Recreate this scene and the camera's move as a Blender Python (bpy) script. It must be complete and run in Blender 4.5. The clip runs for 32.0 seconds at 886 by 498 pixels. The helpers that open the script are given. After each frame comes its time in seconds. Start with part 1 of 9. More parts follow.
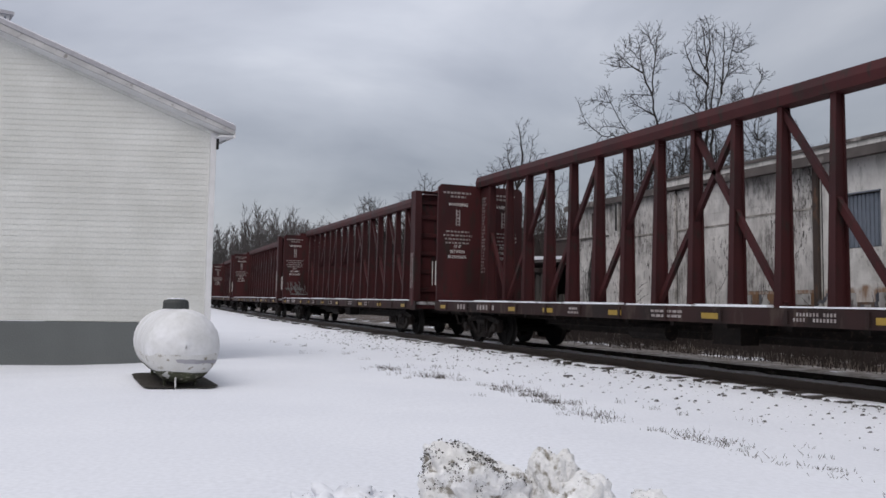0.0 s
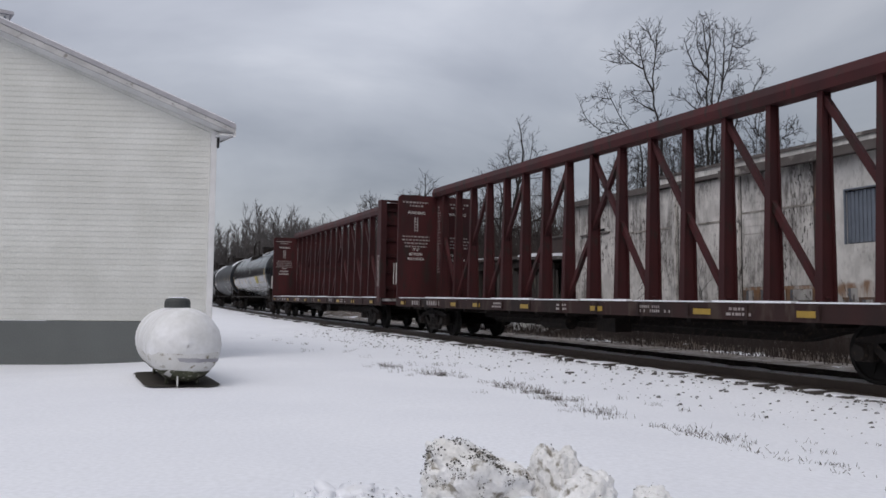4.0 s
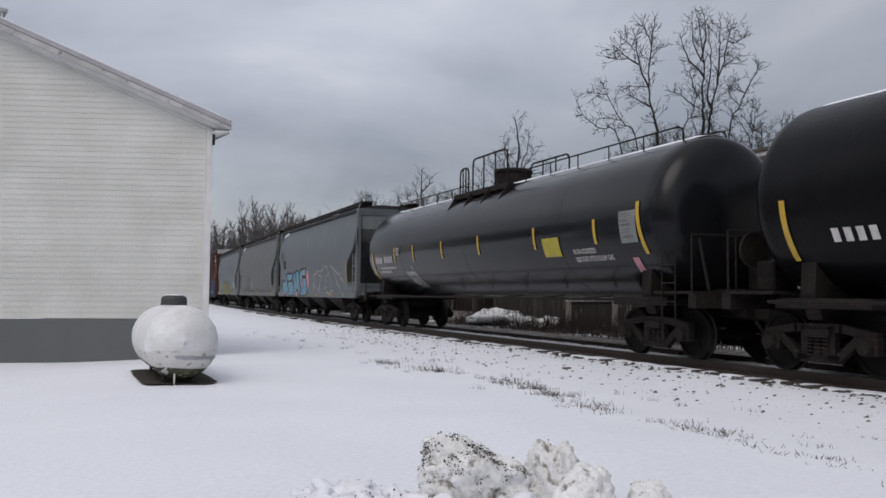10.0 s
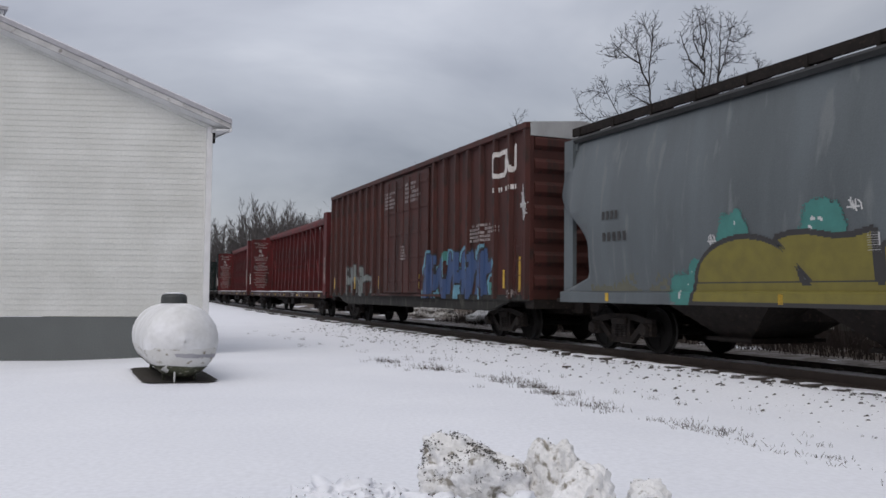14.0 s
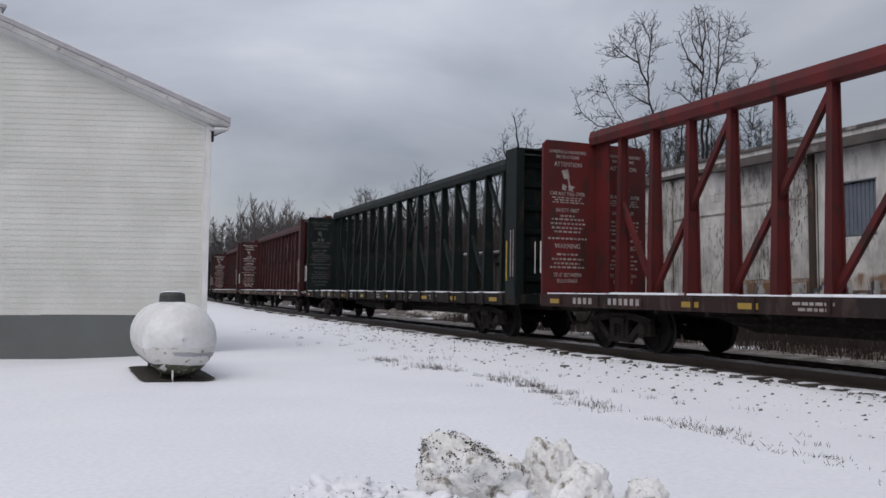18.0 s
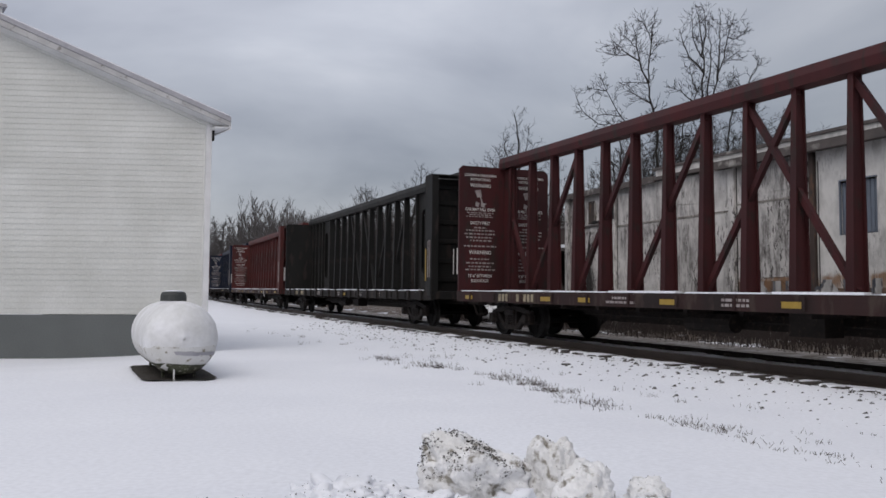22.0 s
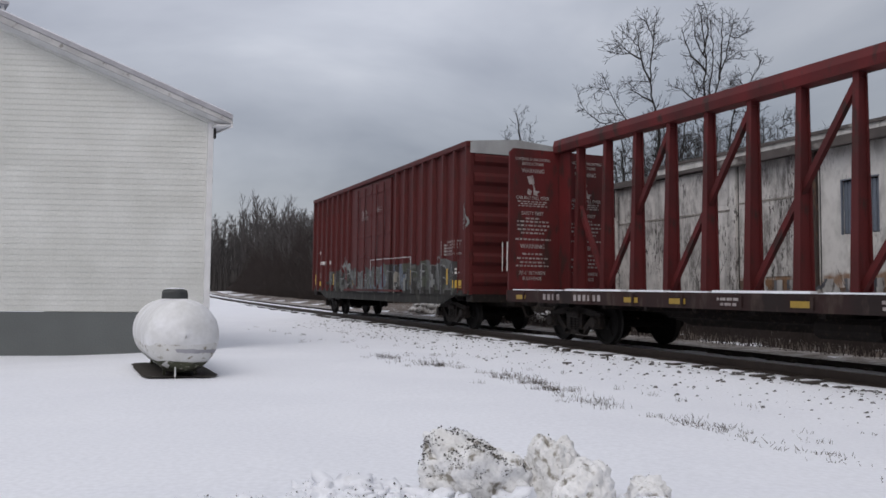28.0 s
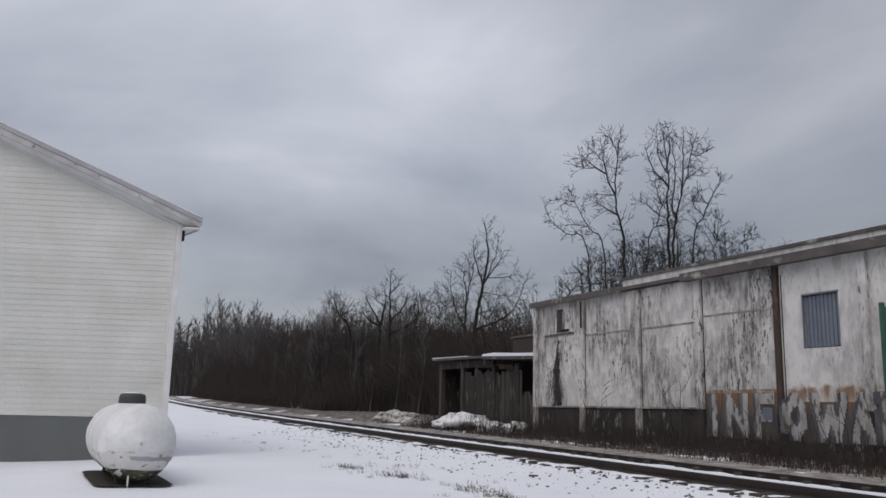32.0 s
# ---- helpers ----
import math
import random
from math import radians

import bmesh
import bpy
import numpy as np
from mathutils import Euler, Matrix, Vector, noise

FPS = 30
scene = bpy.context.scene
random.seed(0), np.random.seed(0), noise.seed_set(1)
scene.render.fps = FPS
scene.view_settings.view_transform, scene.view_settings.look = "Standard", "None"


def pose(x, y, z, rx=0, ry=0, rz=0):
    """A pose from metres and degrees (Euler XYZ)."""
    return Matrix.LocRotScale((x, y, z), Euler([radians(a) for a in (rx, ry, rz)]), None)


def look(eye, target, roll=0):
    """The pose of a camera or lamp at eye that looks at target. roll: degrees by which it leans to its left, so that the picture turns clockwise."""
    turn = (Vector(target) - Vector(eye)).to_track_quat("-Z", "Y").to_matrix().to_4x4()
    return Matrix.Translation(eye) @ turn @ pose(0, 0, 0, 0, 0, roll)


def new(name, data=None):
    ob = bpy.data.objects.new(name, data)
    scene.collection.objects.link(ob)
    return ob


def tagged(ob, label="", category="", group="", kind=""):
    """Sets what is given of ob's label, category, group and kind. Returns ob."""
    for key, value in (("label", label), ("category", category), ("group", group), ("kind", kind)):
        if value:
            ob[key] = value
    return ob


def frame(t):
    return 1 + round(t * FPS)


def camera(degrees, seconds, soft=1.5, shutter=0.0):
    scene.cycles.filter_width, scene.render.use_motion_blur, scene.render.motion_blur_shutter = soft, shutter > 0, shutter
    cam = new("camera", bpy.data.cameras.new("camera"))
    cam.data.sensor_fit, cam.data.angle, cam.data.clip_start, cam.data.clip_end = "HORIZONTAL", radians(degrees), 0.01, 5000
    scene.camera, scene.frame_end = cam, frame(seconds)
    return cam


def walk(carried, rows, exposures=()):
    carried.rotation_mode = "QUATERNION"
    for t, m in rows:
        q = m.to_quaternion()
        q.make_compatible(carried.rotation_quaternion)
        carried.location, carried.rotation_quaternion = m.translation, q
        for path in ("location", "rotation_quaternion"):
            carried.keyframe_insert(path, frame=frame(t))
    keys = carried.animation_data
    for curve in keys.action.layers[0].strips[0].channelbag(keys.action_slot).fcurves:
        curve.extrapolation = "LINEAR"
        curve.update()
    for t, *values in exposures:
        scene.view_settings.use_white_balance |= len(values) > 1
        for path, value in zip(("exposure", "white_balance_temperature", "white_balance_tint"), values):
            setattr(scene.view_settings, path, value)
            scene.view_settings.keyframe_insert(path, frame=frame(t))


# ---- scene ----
# z = 0 is the rail head beside the camera; the track climbs gently towards the far left.
EYE = 1.128
cam = camera(55.32, 32.0, soft=1.6)
VIEW = (  # seconds, turn to the left, tilt up, lean
    (0, 0.024, 4.286, 0.849), (0.5, 0.083, 4.279, 0.835), (1, 0.135, 4.266, 0.794), (1.5, 0.150, 4.241, 0.732),
    (2, 0.187, 4.223, 0.699), (2.5, 0.255, 4.216, 0.676), (3, 0.213, 4.176, 0.647), (3.5, 0.127, 4.137, 0.584),
    (5.5, 0.101, 4.078, 0.446), (6, -0.042, 4.072, 0.418), (6.5, -0.346, 4.025, 0.379), (7, -0.564, 4.018, 0.417),
    (7.5, -0.521, 3.969, 0.320), (8, -0.410, 3.927, 0.339), (8.5, -0.281, 3.925, 0.303), (9, -0.224, 3.919, 0.332),
    (9.5, -0.141, 3.850, 0.300), (10, -0.143, 3.856, 0.278), (10.5, -0.226, 3.887, 0.383), (11, -0.236, 3.887, 0.388),
    (11.5, -0.077, 3.862, 0.362), (12, -0.073, 3.839, 0.351), (12.5, 0.004, 3.809, 0.365), (13, 0.035, 3.809, 0.384),
    (13.5, 0.013, 3.797, 0.293), (14, -0.134, 3.754, 0.343), (14.5, -0.138, 3.738, 0.350), (16.5, 0.027, 3.722, 0.268),
    (17, 0.091, 3.694, 0.388), (17.5, -0.133, 3.646, 0.364), (18, -0.237, 3.690, 0.450), (18.5, -0.183, 3.682, 0.437),
    (19, -0.170, 3.641, 0.400), (19.5, -0.123, 3.634, 0.346), (20, -0.073, 3.634, 0.363), (20.5, -0.117, 3.646, 0.377),
    (21, -0.209, 3.642, 0.421), (21.5, -0.171, 3.604, 0.475), (22, -0.176, 3.595, 0.320), (22.5, -0.122, 3.629, 0.368),
    (23, -0.099, 3.607, 0.406), (23.5, -0.022, 3.622, 0.374), (24, -0.074, 3.611, 0.337), (24.5, -0.159, 3.564, 0.504),
    (25, -0.265, 3.560, 0.486), (25.5, -0.252, 3.555, 0.520), (27.5, -0.013, 3.494, 0.436), (28, -0.085, 3.481, 0.477),
    (28.5, -0.099, 3.448, 0.508), (29, -0.040, 3.415, 0.485), (29.5, 0.006, 3.393, 0.455), (30, 0.000, 3.358, 0.406),
    (30.5, -0.012, 3.375, 0.343), (31, -0.347, 3.485, 0.520), (31.3, -0.720, 4.000, 0.750), (31.5, -1.119, 4.755, 1.000),
    (31.6, -1.360, 5.800, 1.100), (31.7, -1.580, 6.690, 1.150), (31.8, -1.790, 7.870, 1.200), (31.9, -2.000, 9.550, 1.250),
    (32, -2.188, 10.775, 1.300))
walk(cam, [(t, pose(0, 0, EYE, 90 + tilt, 0, turn) @ pose(0, 0, 0, 0, 0, lean)) for t, turn, tilt, lean in VIEW],
     exposures=[(0, 0.0), (2, -0.02), (3, -0.09), (6, -0.1), (14, -0.1), (29, -0.1), (30.2, -0.08), (31, -0.14), (32, -0.2)])

# ---- world and light: overcast winter day ----
SUN_UP, SUN_TURN = 48, 200
world = bpy.data.worlds.new("overcast_sky")
scene.world = world
world.use_nodes = True


def sky_nodes():
    nt = world.node_tree
    N, L = nt.nodes, nt.links
    N.clear()
    out = N.new("ShaderNodeOutputWorld")
    bg = N.new("ShaderNodeBackground")
    bg.inputs["Strength"].default_value = 1.0
    L.new(bg.outputs[0], out.inputs[0])
    sky = N.new("ShaderNodeTexSky")
    sky.sky_type = "NISHITA"
    sky.sun_disc = False
    sky.sun_elevation, sky.sun_rotation = radians(SUN_UP), radians(SUN_TURN)
    sky.dust_density = 4.0
    co = N.new("ShaderNodeTexCoord")
    # cloud sheets: the direction is flattened so that the bands lie level towards the horizon
    sep = N.new("ShaderNodeSeparateXYZ")
    L.new(co.outputs["Generated"], sep.inputs[0])
    den = N.new("ShaderNodeMath")
    den.operation = "ADD"
    den.inputs[1].default_value = 0.34
    ab = N.new("ShaderNodeMath")
    ab.operation = "ABSOLUTE"
    L.new(sep.outputs["Z"], ab.inputs[0])
    L.new(ab.outputs[0], den.inputs[0])
    div = N.new("ShaderNodeVectorMath")
    div.operation = "DIVIDE"
    comb = N.new("ShaderNodeCombineXYZ")
    for k in ("X", "Y", "Z"):
        L.new(den.outputs[0], comb.inputs[k])
    L.new(co.outputs["Generated"], div.inputs[0])
    L.new(comb.outputs[0], div.inputs[1])
    mp = N.new("ShaderNodeMapping")
    mp.inputs["Location"].default_value = (0.35, 1.4, 0.2)
    L.new(div.outputs[0], mp.inputs[0])
    n1 = N.new("ShaderNodeTexNoise")
    n1.inputs["Scale"].default_value = 1.15
    n1.inputs["Detail"].default_value = 6.0
    n1.inputs["Roughness"].default_value = 0.5
    n1.inputs["Distortion"].default_value = 0.35
    L.new(mp.outputs[0], n1.inputs["Vector"])
    ramp = N.new("ShaderNodeValToRGB")
    e = ramp.color_ramp.elements
    e[0].position, e[0].color = 0.30, (0.297, 0.303, 0.345, 1)
    e[1].position, e[1].color = 0.72, (0.80, 0.80, 0.835, 1)
    m = ramp.color_ramp.elements.new(0.5)
    m.color = (0.485, 0.494, 0.54, 1)
    L.new(n1.outputs["Fac"], ramp.inputs[0])
    # the sheet is darkest low over the horizon and brightens overhead
    band = N.new("ShaderNodeValToRGB")
    b = band.color_ramp.elements
    b[0].position, b[0].color = 0.0, (0.98, 0.98, 0.98, 1)
    b[1].position, b[1].color = 0.42, (1.22, 1.22, 1.22, 1)
    for pos, v in ((0.09, 0.69), (0.20, 0.71), (0.30, 1.0)):
        k = band.color_ramp.elements.new(pos)
        k.color = (v, v, v, 1)
    L.new(ab.outputs[0], band.inputs[0])
    mul = N.new("ShaderNodeMix")
    mul.data_type, mul.blend_type = "RGBA", "MULTIPLY"
    mul.inputs["Factor"].default_value = 1.0
    L.new(ramp.outputs[0], mul.inputs["A"])
    # a heavier bank of cloud stands to the right
    bank = N.new("ShaderNodeMapRange")
    bank.interpolation_type = "SMOOTHSTEP"
    bank.inputs["From Min"].default_value, bank.inputs["From Max"].default_value = -0.15, 0.55
    bank.inputs["To Min"].default_value, bank.inputs["To Max"].default_value = 1.14, 0.57
    L.new(sep.outputs["X"], bank.inputs["Value"])
    both = N.new("ShaderNodeMix")
    both.data_type, both.blend_type = "RGBA", "MULTIPLY"
    both.inputs["Factor"].default_value = 1.0
    L.new(band.outputs[0], both.inputs["A"])
    L.new(bank.outputs[0], both.inputs["B"])
    L.new(both.outputs["Result"], mul.inputs["B"])
    mix = N.new("ShaderNodeMix")
    mix.data_type = "RGBA"
    mix.inputs["Factor"].default_value = 0.035
    L.new(mul.outputs["Result"], mix.inputs["A"])
    L.new(sky.outputs[0], mix.inputs["B"])
    L.new(mix.outputs["Result"], bg.inputs["Color"])


sky_nodes()
sun = new("sun", bpy.data.lights.new("sun", "SUN"))
sun.data.energy, sun.data.angle, sun.data.color = 0.7, radians(40), (1.0, 0.97, 0.93)
sun.matrix_world = look((0, 0, 60), (0 - 60 * math.cos(radians(SUN_UP)) * math.sin(radians(SUN_TURN)), 0 - 60 * math.cos(radians(SUN_UP)) * math.cos(radians(SUN_TURN)), 60 - 60 * math.sin(radians(SUN_UP))))

# ---- the track's line ----
PSI, FOOT, BEND, BEND_END, GRADE, GRADE_END = 0.4115, 11.283, 0.00088, 150.0, 0.0138, 220.0
X0, Y0 = FOOT * math.cos(PSI), FOOT * math.sin(PSI)


def rise(s):
    return GRADE * max(-60.0, min(s, GRADE_END))


def heading(s):
    return PSI - BEND * max(0.0, min(s, BEND_END))


def rail_point(s, w=0.0, z=0.0):
    """A point s metres along the track towards the far left, w metres to its far side."""
    x, y = X0, Y0
    if s <= 0:
        x, y = x - s * math.sin(PSI), y + s * math.cos(PSI)
    else:
        a = min(s, BEND_END)
        th = PSI - BEND * a
        x -= (math.cos(th) - math.cos(PSI)) / BEND
        y -= (math.sin(th) - math.sin(PSI)) / BEND
        x, y = x - (s - a) * math.sin(th), y + (s - a) * math.cos(th)
    th = heading(s)
    return Vector((x + w * math.cos(th), y + w * math.sin(th), z + rise(s)))


def track_coords(x, y):
    """s and w of a point of the plan, by a few steps towards the nearest point of the line."""
    s = -(x - X0) * math.sin(PSI) + (y - Y0) * math.cos(PSI)
    for _ in range(3):
        p, th = rail_point(s), heading(s)
        s += -(x - p.x) * math.sin(th) + (y - p.y) * math.cos(th)
    p, th = rail_point(s), heading(s)
    return s, (x - p.x) * math.cos(th) + (y - p.y) * math.sin(th)


def smooth(a, b, v):
    k = max(0.0, min(1.0, (v - a) / (b - a)))
    return k * k * (3 - 2 * k)


HOUSE_CORNER = Vector((-4.79, 17.42))


def ground_z(x, y):
    s, w = track_coords(x, y)
    bed = rise(s) - 0.25 + 0.066 * smooth(0.85, 1.05, -w) - 0.05 * smooth(1.6, 3.2, -w) + 0.17 * smooth(1.3, 2.2, w)
    yard = 0.08 + GRADE * max(0.0, min(s, GRADE_END) - 20.0)
    k = smooth(-8.2, -3.2, w)
    z = yard * (1 - k) + bed * k
    if w > 3.0:
        z = bed + 0.10 * smooth(3.0, 5.0, w) + 0.7 * smooth(8, 30, w) * smooth(26, 60, s)
    z -= 0.13 * smooth(-3.5, -9.0, x) * smooth(9.0, 15.0, y) * smooth(40.0, 25.0, y)
    # the plough's bank before the camera
    z += 0.10 * smooth(4.6, 3.2, y) * smooth(-2.2, -0.6, x) * smooth(-6.5, -7.2, w)
    z += 0.035 * noise.noise(Vector((x * 0.35, y * 0.35, 0))) + 0.012 * noise.noise(Vector((x * 1.3, y * 1.3, 4)))
    return z


# ---- mesh helpers ----
def link(node_tree, a, b):
    node_tree.links.new(a, b)


def mat(name, base, second=None, scale=6.0, amount=0.6, rough=0.7, metal=0.0, bump=0.15, fine=60.0, streak=0.0, third=None, third_amount=0.35, random_tint=0.0, coat=0.0, spec=0.5, third_scale=None, cluster=0.0):
    """A painted or natural surface: two scales of noise, rain streaks on demand, fine relief."""
    m = bpy.data.materials.new(name)
    m.use_nodes = True
    nt = m.node_tree
    N, L = nt.nodes, nt.links
    bs = N["Principled BSDF"]
    co = N.new("ShaderNodeTexCoord")
    n1 = N.new("ShaderNodeTexNoise")
    n1.inputs["Scale"].default_value = scale
    n1.inputs["Detail"].default_value = 5.0
    vec = co.outputs["Object"]
    if streak:
        mp = N.new("ShaderNodeMapping")
        mp.inputs["Scale"].default_value = (1.0, 1.0, 1.0 / streak)
        L.new(vec, mp.inputs[0])
        vec = mp.outputs[0]
    L.new(vec, n1.inputs["Vector"])
    ramp = N.new("ShaderNodeValToRGB")
    ramp.color_ramp.elements[0].position, ramp.color_ramp.elements[1].position = 0.36, 0.66
    second = second or tuple(c * 0.6 for c in base)
    mixed = tuple(b + (s - b) * amount for b, s in zip(base, second))
    ramp.color_ramp.elements[0].color = (*mixed, 1)
    ramp.color_ramp.elements[1].color = (*base, 1)
    L.new(n1.outputs["Fac"], ramp.inputs[0])
    col = ramp.outputs[0]
    n2 = N.new("ShaderNodeTexNoise")
    n2.inputs["Scale"].default_value = fine
    n2.inputs["Detail"].default_value = 3.0
    L.new(co.outputs["Object"], n2.inputs["Vector"])
    if third:
        n3 = N.new("ShaderNodeTexNoise")
        n3.inputs["Scale"].default_value = third_scale or scale * 3.1
        n3.inputs["Detail"].default_value = 8.0
        L.new(vec, n3.inputs["Vector"])
        r3 = N.new("ShaderNodeMapRange")
        r3.inputs["From Min"].default_value = 0.62 - 0.3 * third_amount
        r3.inputs["From Max"].default_value = 0.70 - 0.2 * third_amount
        if cluster:
            # the marks gather where the coarse noise runs low
            cl = N.new("ShaderNodeMath")
            cl.operation = "MULTIPLY_ADD"
            cl.inputs[1].default_value, cl.inputs[2].default_value = -cluster, 0.5 * cluster
            L.new(n1.outputs["Fac"], cl.inputs[0])
            ad = N.new("ShaderNodeMath")
            L.new(cl.outputs[0], ad.inputs[0])
            L.new(n3.outputs["Fac"], ad.inputs[1])
            L.new(ad.outputs[0], r3.inputs["Value"])
            r3.inputs["From Max"].default_value += 0.09
        else:
            L.new(n3.outputs["Fac"], r3.inputs["Value"])
        mx = N.new("ShaderNodeMix")
        mx.data_type = "RGBA"
        mx.inputs["B"].default_value = (*third, 1)
        L.new(r3.outputs[0], mx.inputs["Factor"])
        L.new(col, mx.inputs["A"])
        col = mx.outputs["Result"]
    hv = N.new("ShaderNodeHueSaturation")
    mr = N.new("ShaderNodeMapRange")
    mr.inputs["To Min"].default_value, mr.inputs["To Max"].default_value = 0.86, 1.14
    L.new(n2.outputs["Fac"], mr.inputs["Value"])
    if random_tint:
        oi = N.new("ShaderNodeObjectInfo")
        m2 = N.new("ShaderNodeMapRange")
        m2.inputs["To Min"].default_value, m2.inputs["To Max"].default_value = 1 - random_tint, 1 + random_tint
        L.new(oi.outputs["Random"], m2.inputs["Value"])
        mu = N.new("ShaderNodeMath")
        mu.operation = "MULTIPLY"
        L.new(mr.outputs[0], mu.inputs[0])
        L.new(m2.outputs[0], mu.inputs[1])
        L.new(mu.outputs[0], hv.inputs["Value"])
    else:
        L.new(mr.outputs[0], hv.inputs["Value"])
    L.new(col, hv.inputs["Color"])
    L.new(hv.outputs[0], bs.inputs["Base Color"])
    rr = N.new("ShaderNodeMapRange")
    rr.inputs["To Min"].default_value, rr.inputs["To Max"].default_value = max(0.03, rough - 0.12), min(1.0, rough + 0.12)
    L.new(n1.outputs["Fac"], rr.inputs["Value"])
    L.new(rr.outputs[0], bs.inputs["Roughness"])
    bs.inputs["Metallic"].default_value = metal
    bs.inputs["Specular IOR Level"].default_value = spec
    if coat:
        bs.inputs["Coat Weight"].default_value = coat
        bs.inputs["Coat Roughness"].default_value = 0.12
    if bump:
        bp = N.new("ShaderNodeBump")
        bp.inputs["Strength"].default_value = bump
        bp.inputs["Distance"].default_value = 0.02
        L.new(n2.outputs["Fac"], bp.inputs["Height"])
        L.new(bp.outputs[0], bs.inputs["Normal"])
    return m


def mesh_of(name, bm, material, smooth_shade=False):
    me = bpy.data.meshes.new(name)
    bm.to_mesh(me)
    bm.free()
    for m in (material if isinstance(material, (list, tuple)) else [material]):
        me.materials.append(m)
    if smooth_shade:
        for p in me.polygons:
            p.use_smooth = True
    return me


def part(name, bm, material, parent, label="", at=None, smooth_shade=False):
    """One mesh object under a thing or under a part. bm may be a bmesh or a ready mesh."""
    me = bm if isinstance(bm, bpy.types.Mesh) else mesh_of(name, bm, material, smooth_shade)
    ob = new(name, me)
    ob.parent = parent
    if at is not None:
        ob.matrix_basis = at
    if label:
        tagged(ob, label)
    return ob


def thing(name, label, category, at=None, group="", kind=""):
    ob = new(name)
    ob.empty_display_size = 0.3
    if at is not None:
        ob.matrix_basis = at
    return tagged(ob, label, category, group, kind)


def box(bm, x0, x1, y0, y1, z0, z1, bevel=0.0):
    vs = [bm.verts.new(c) for c in ((x0, y0, z0), (x1, y0, z0), (x1, y1, z0), (x0, y1, z0), (x0, y0, z1), (x1, y0, z1), (x1, y1, z1), (x0, y1, z1))]
    fs = [bm.faces.new([vs[i] for i in f]) for f in ((3, 2, 1, 0), (4, 5, 6, 7), (0, 1, 5, 4), (1, 2, 6, 5), (2, 3, 7, 6), (3, 0, 4, 7))]
    if bevel:
        es = list({e for f in fs for e in f.edges})
        bmesh.ops.bevel(bm, geom=es, offset=bevel, segments=1, affect="EDGES")
    return bm


def box_bm(*a, bevel=0.0):
    return box(bmesh.new(), *a, bevel=bevel)


def prism(bm, poly, axis, a, b):
    """Extrudes the outline poly (pairs) along axis from a to b. For 'x' the pairs are y, z; for 'y' x, z; for 'z' x, y."""
    def put(p, v):
        return {"x": (v, p[0], p[1]), "y": (p[0], v, p[1]), "z": (p[0], p[1], v)}[axis]
    A = [bm.verts.new(put(p, a)) for p in poly]
    B = [bm.verts.new(put(p, b)) for p in poly]
    n = len(poly)
    bm.faces.new(A)
    bm.faces.new(B[::-1])
    for i in range(n):
        bm.faces.new((A[i], B[i], B[(i + 1) % n], A[(i + 1) % n]))
    bmesh.ops.recalc_face_normals(bm, faces=bm.faces[:]) if len(bm.faces) < 400 else None
    return bm


def rod(bm, p, q, r, sides=6, r2=None):
    """A round bar from p to q."""
    p, q = Vector(p), Vector(q)
    d = (q - p).normalized()
    u = d.orthogonal().normalized()
    v = d.cross(u)
    r2 = r if r2 is None else r2
    A = [bm.verts.new(p + (u * math.cos(k) + v * math.sin(k)) * r) for k in [2 * math.pi * i / sides for i in range(sides)]]
    B = [bm.verts.new(q + (u * math.cos(k) + v * math.sin(k)) * r2) for k in [2 * math.pi * i / sides for i in range(sides)]]
    for i in range(sides):
        bm.faces.new((A[i], A[(i + 1) % sides], B[(i + 1) % sides], B[i]))
    bm.faces.new(A[::-1])
    bm.faces.new(B)
    return bm


def lathe(bm, profile, axis="x", sides=32, centre=(0, 0, 0)):
    """Turns the profile (place along axis, radius) round the axis."""
    rings = []
    for a, r in profile:
        ring = []
        for i in range(sides):
            k = 2 * math.pi * i / sides
            c, s_ = r * math.cos(k), r * math.sin(k)
            p = {"x": (a, c, s_), "y": (c, a, s_), "z": (c, s_, a)}[axis]
            ring.append(bm.verts.new((p[0] + centre[0], p[1] + centre[1], p[2] + centre[2])))
        rings.append(ring)
    for A, B in zip(rings, rings[1:]):
        for i in range(sides):
            bm.faces.new((A[i], A[(i + 1) % sides], B[(i + 1) % sides], B[i]))
    bm.faces.new(rings[0][::-1])
    bm.faces.new(rings[-1])
    bmesh.ops.recalc_face_normals(bm, faces=bm.faces[:])
    return bm

# ---- materials ----
SNOW = mat("snow", (0.785, 0.798, 0.842), (0.705, 0.72, 0.772), scale=0.5, amount=0.5, rough=0.75, bump=0.10, fine=24.0)
SLAB_SNOW = mat("broken_ploughed_snow", (0.83, 0.832, 0.845), (0.68, 0.675, 0.665), scale=5.0, amount=0.8, rough=0.8, bump=0.8, fine=40.0, third=(0.27, 0.25, 0.215), third_amount=0.2)
DIRTY_SNOW = mat("dirty_snow", (0.80, 0.805, 0.82), (0.62, 0.61, 0.60), scale=4.0, amount=0.5, rough=0.8, bump=0.7, fine=30.0, third=(0.16, 0.14, 0.11), third_amount=0.22)
MUDDY_SNOW = mat("muddy_snow", (0.62, 0.61, 0.60), (0.26, 0.235, 0.21), scale=3.0, amount=0.9, rough=0.85, bump=0.8, fine=26.0, third=(0.07, 0.058, 0.048), third_amount=0.4)
WEEDS = mat("dead_grass_ground", (0.115, 0.088, 0.07), (0.06, 0.046, 0.038), scale=0.8, amount=0.8, rough=0.95, bump=0.8, fine=14.0, third=(0.5, 0.5, 0.52), third_amount=0.12)
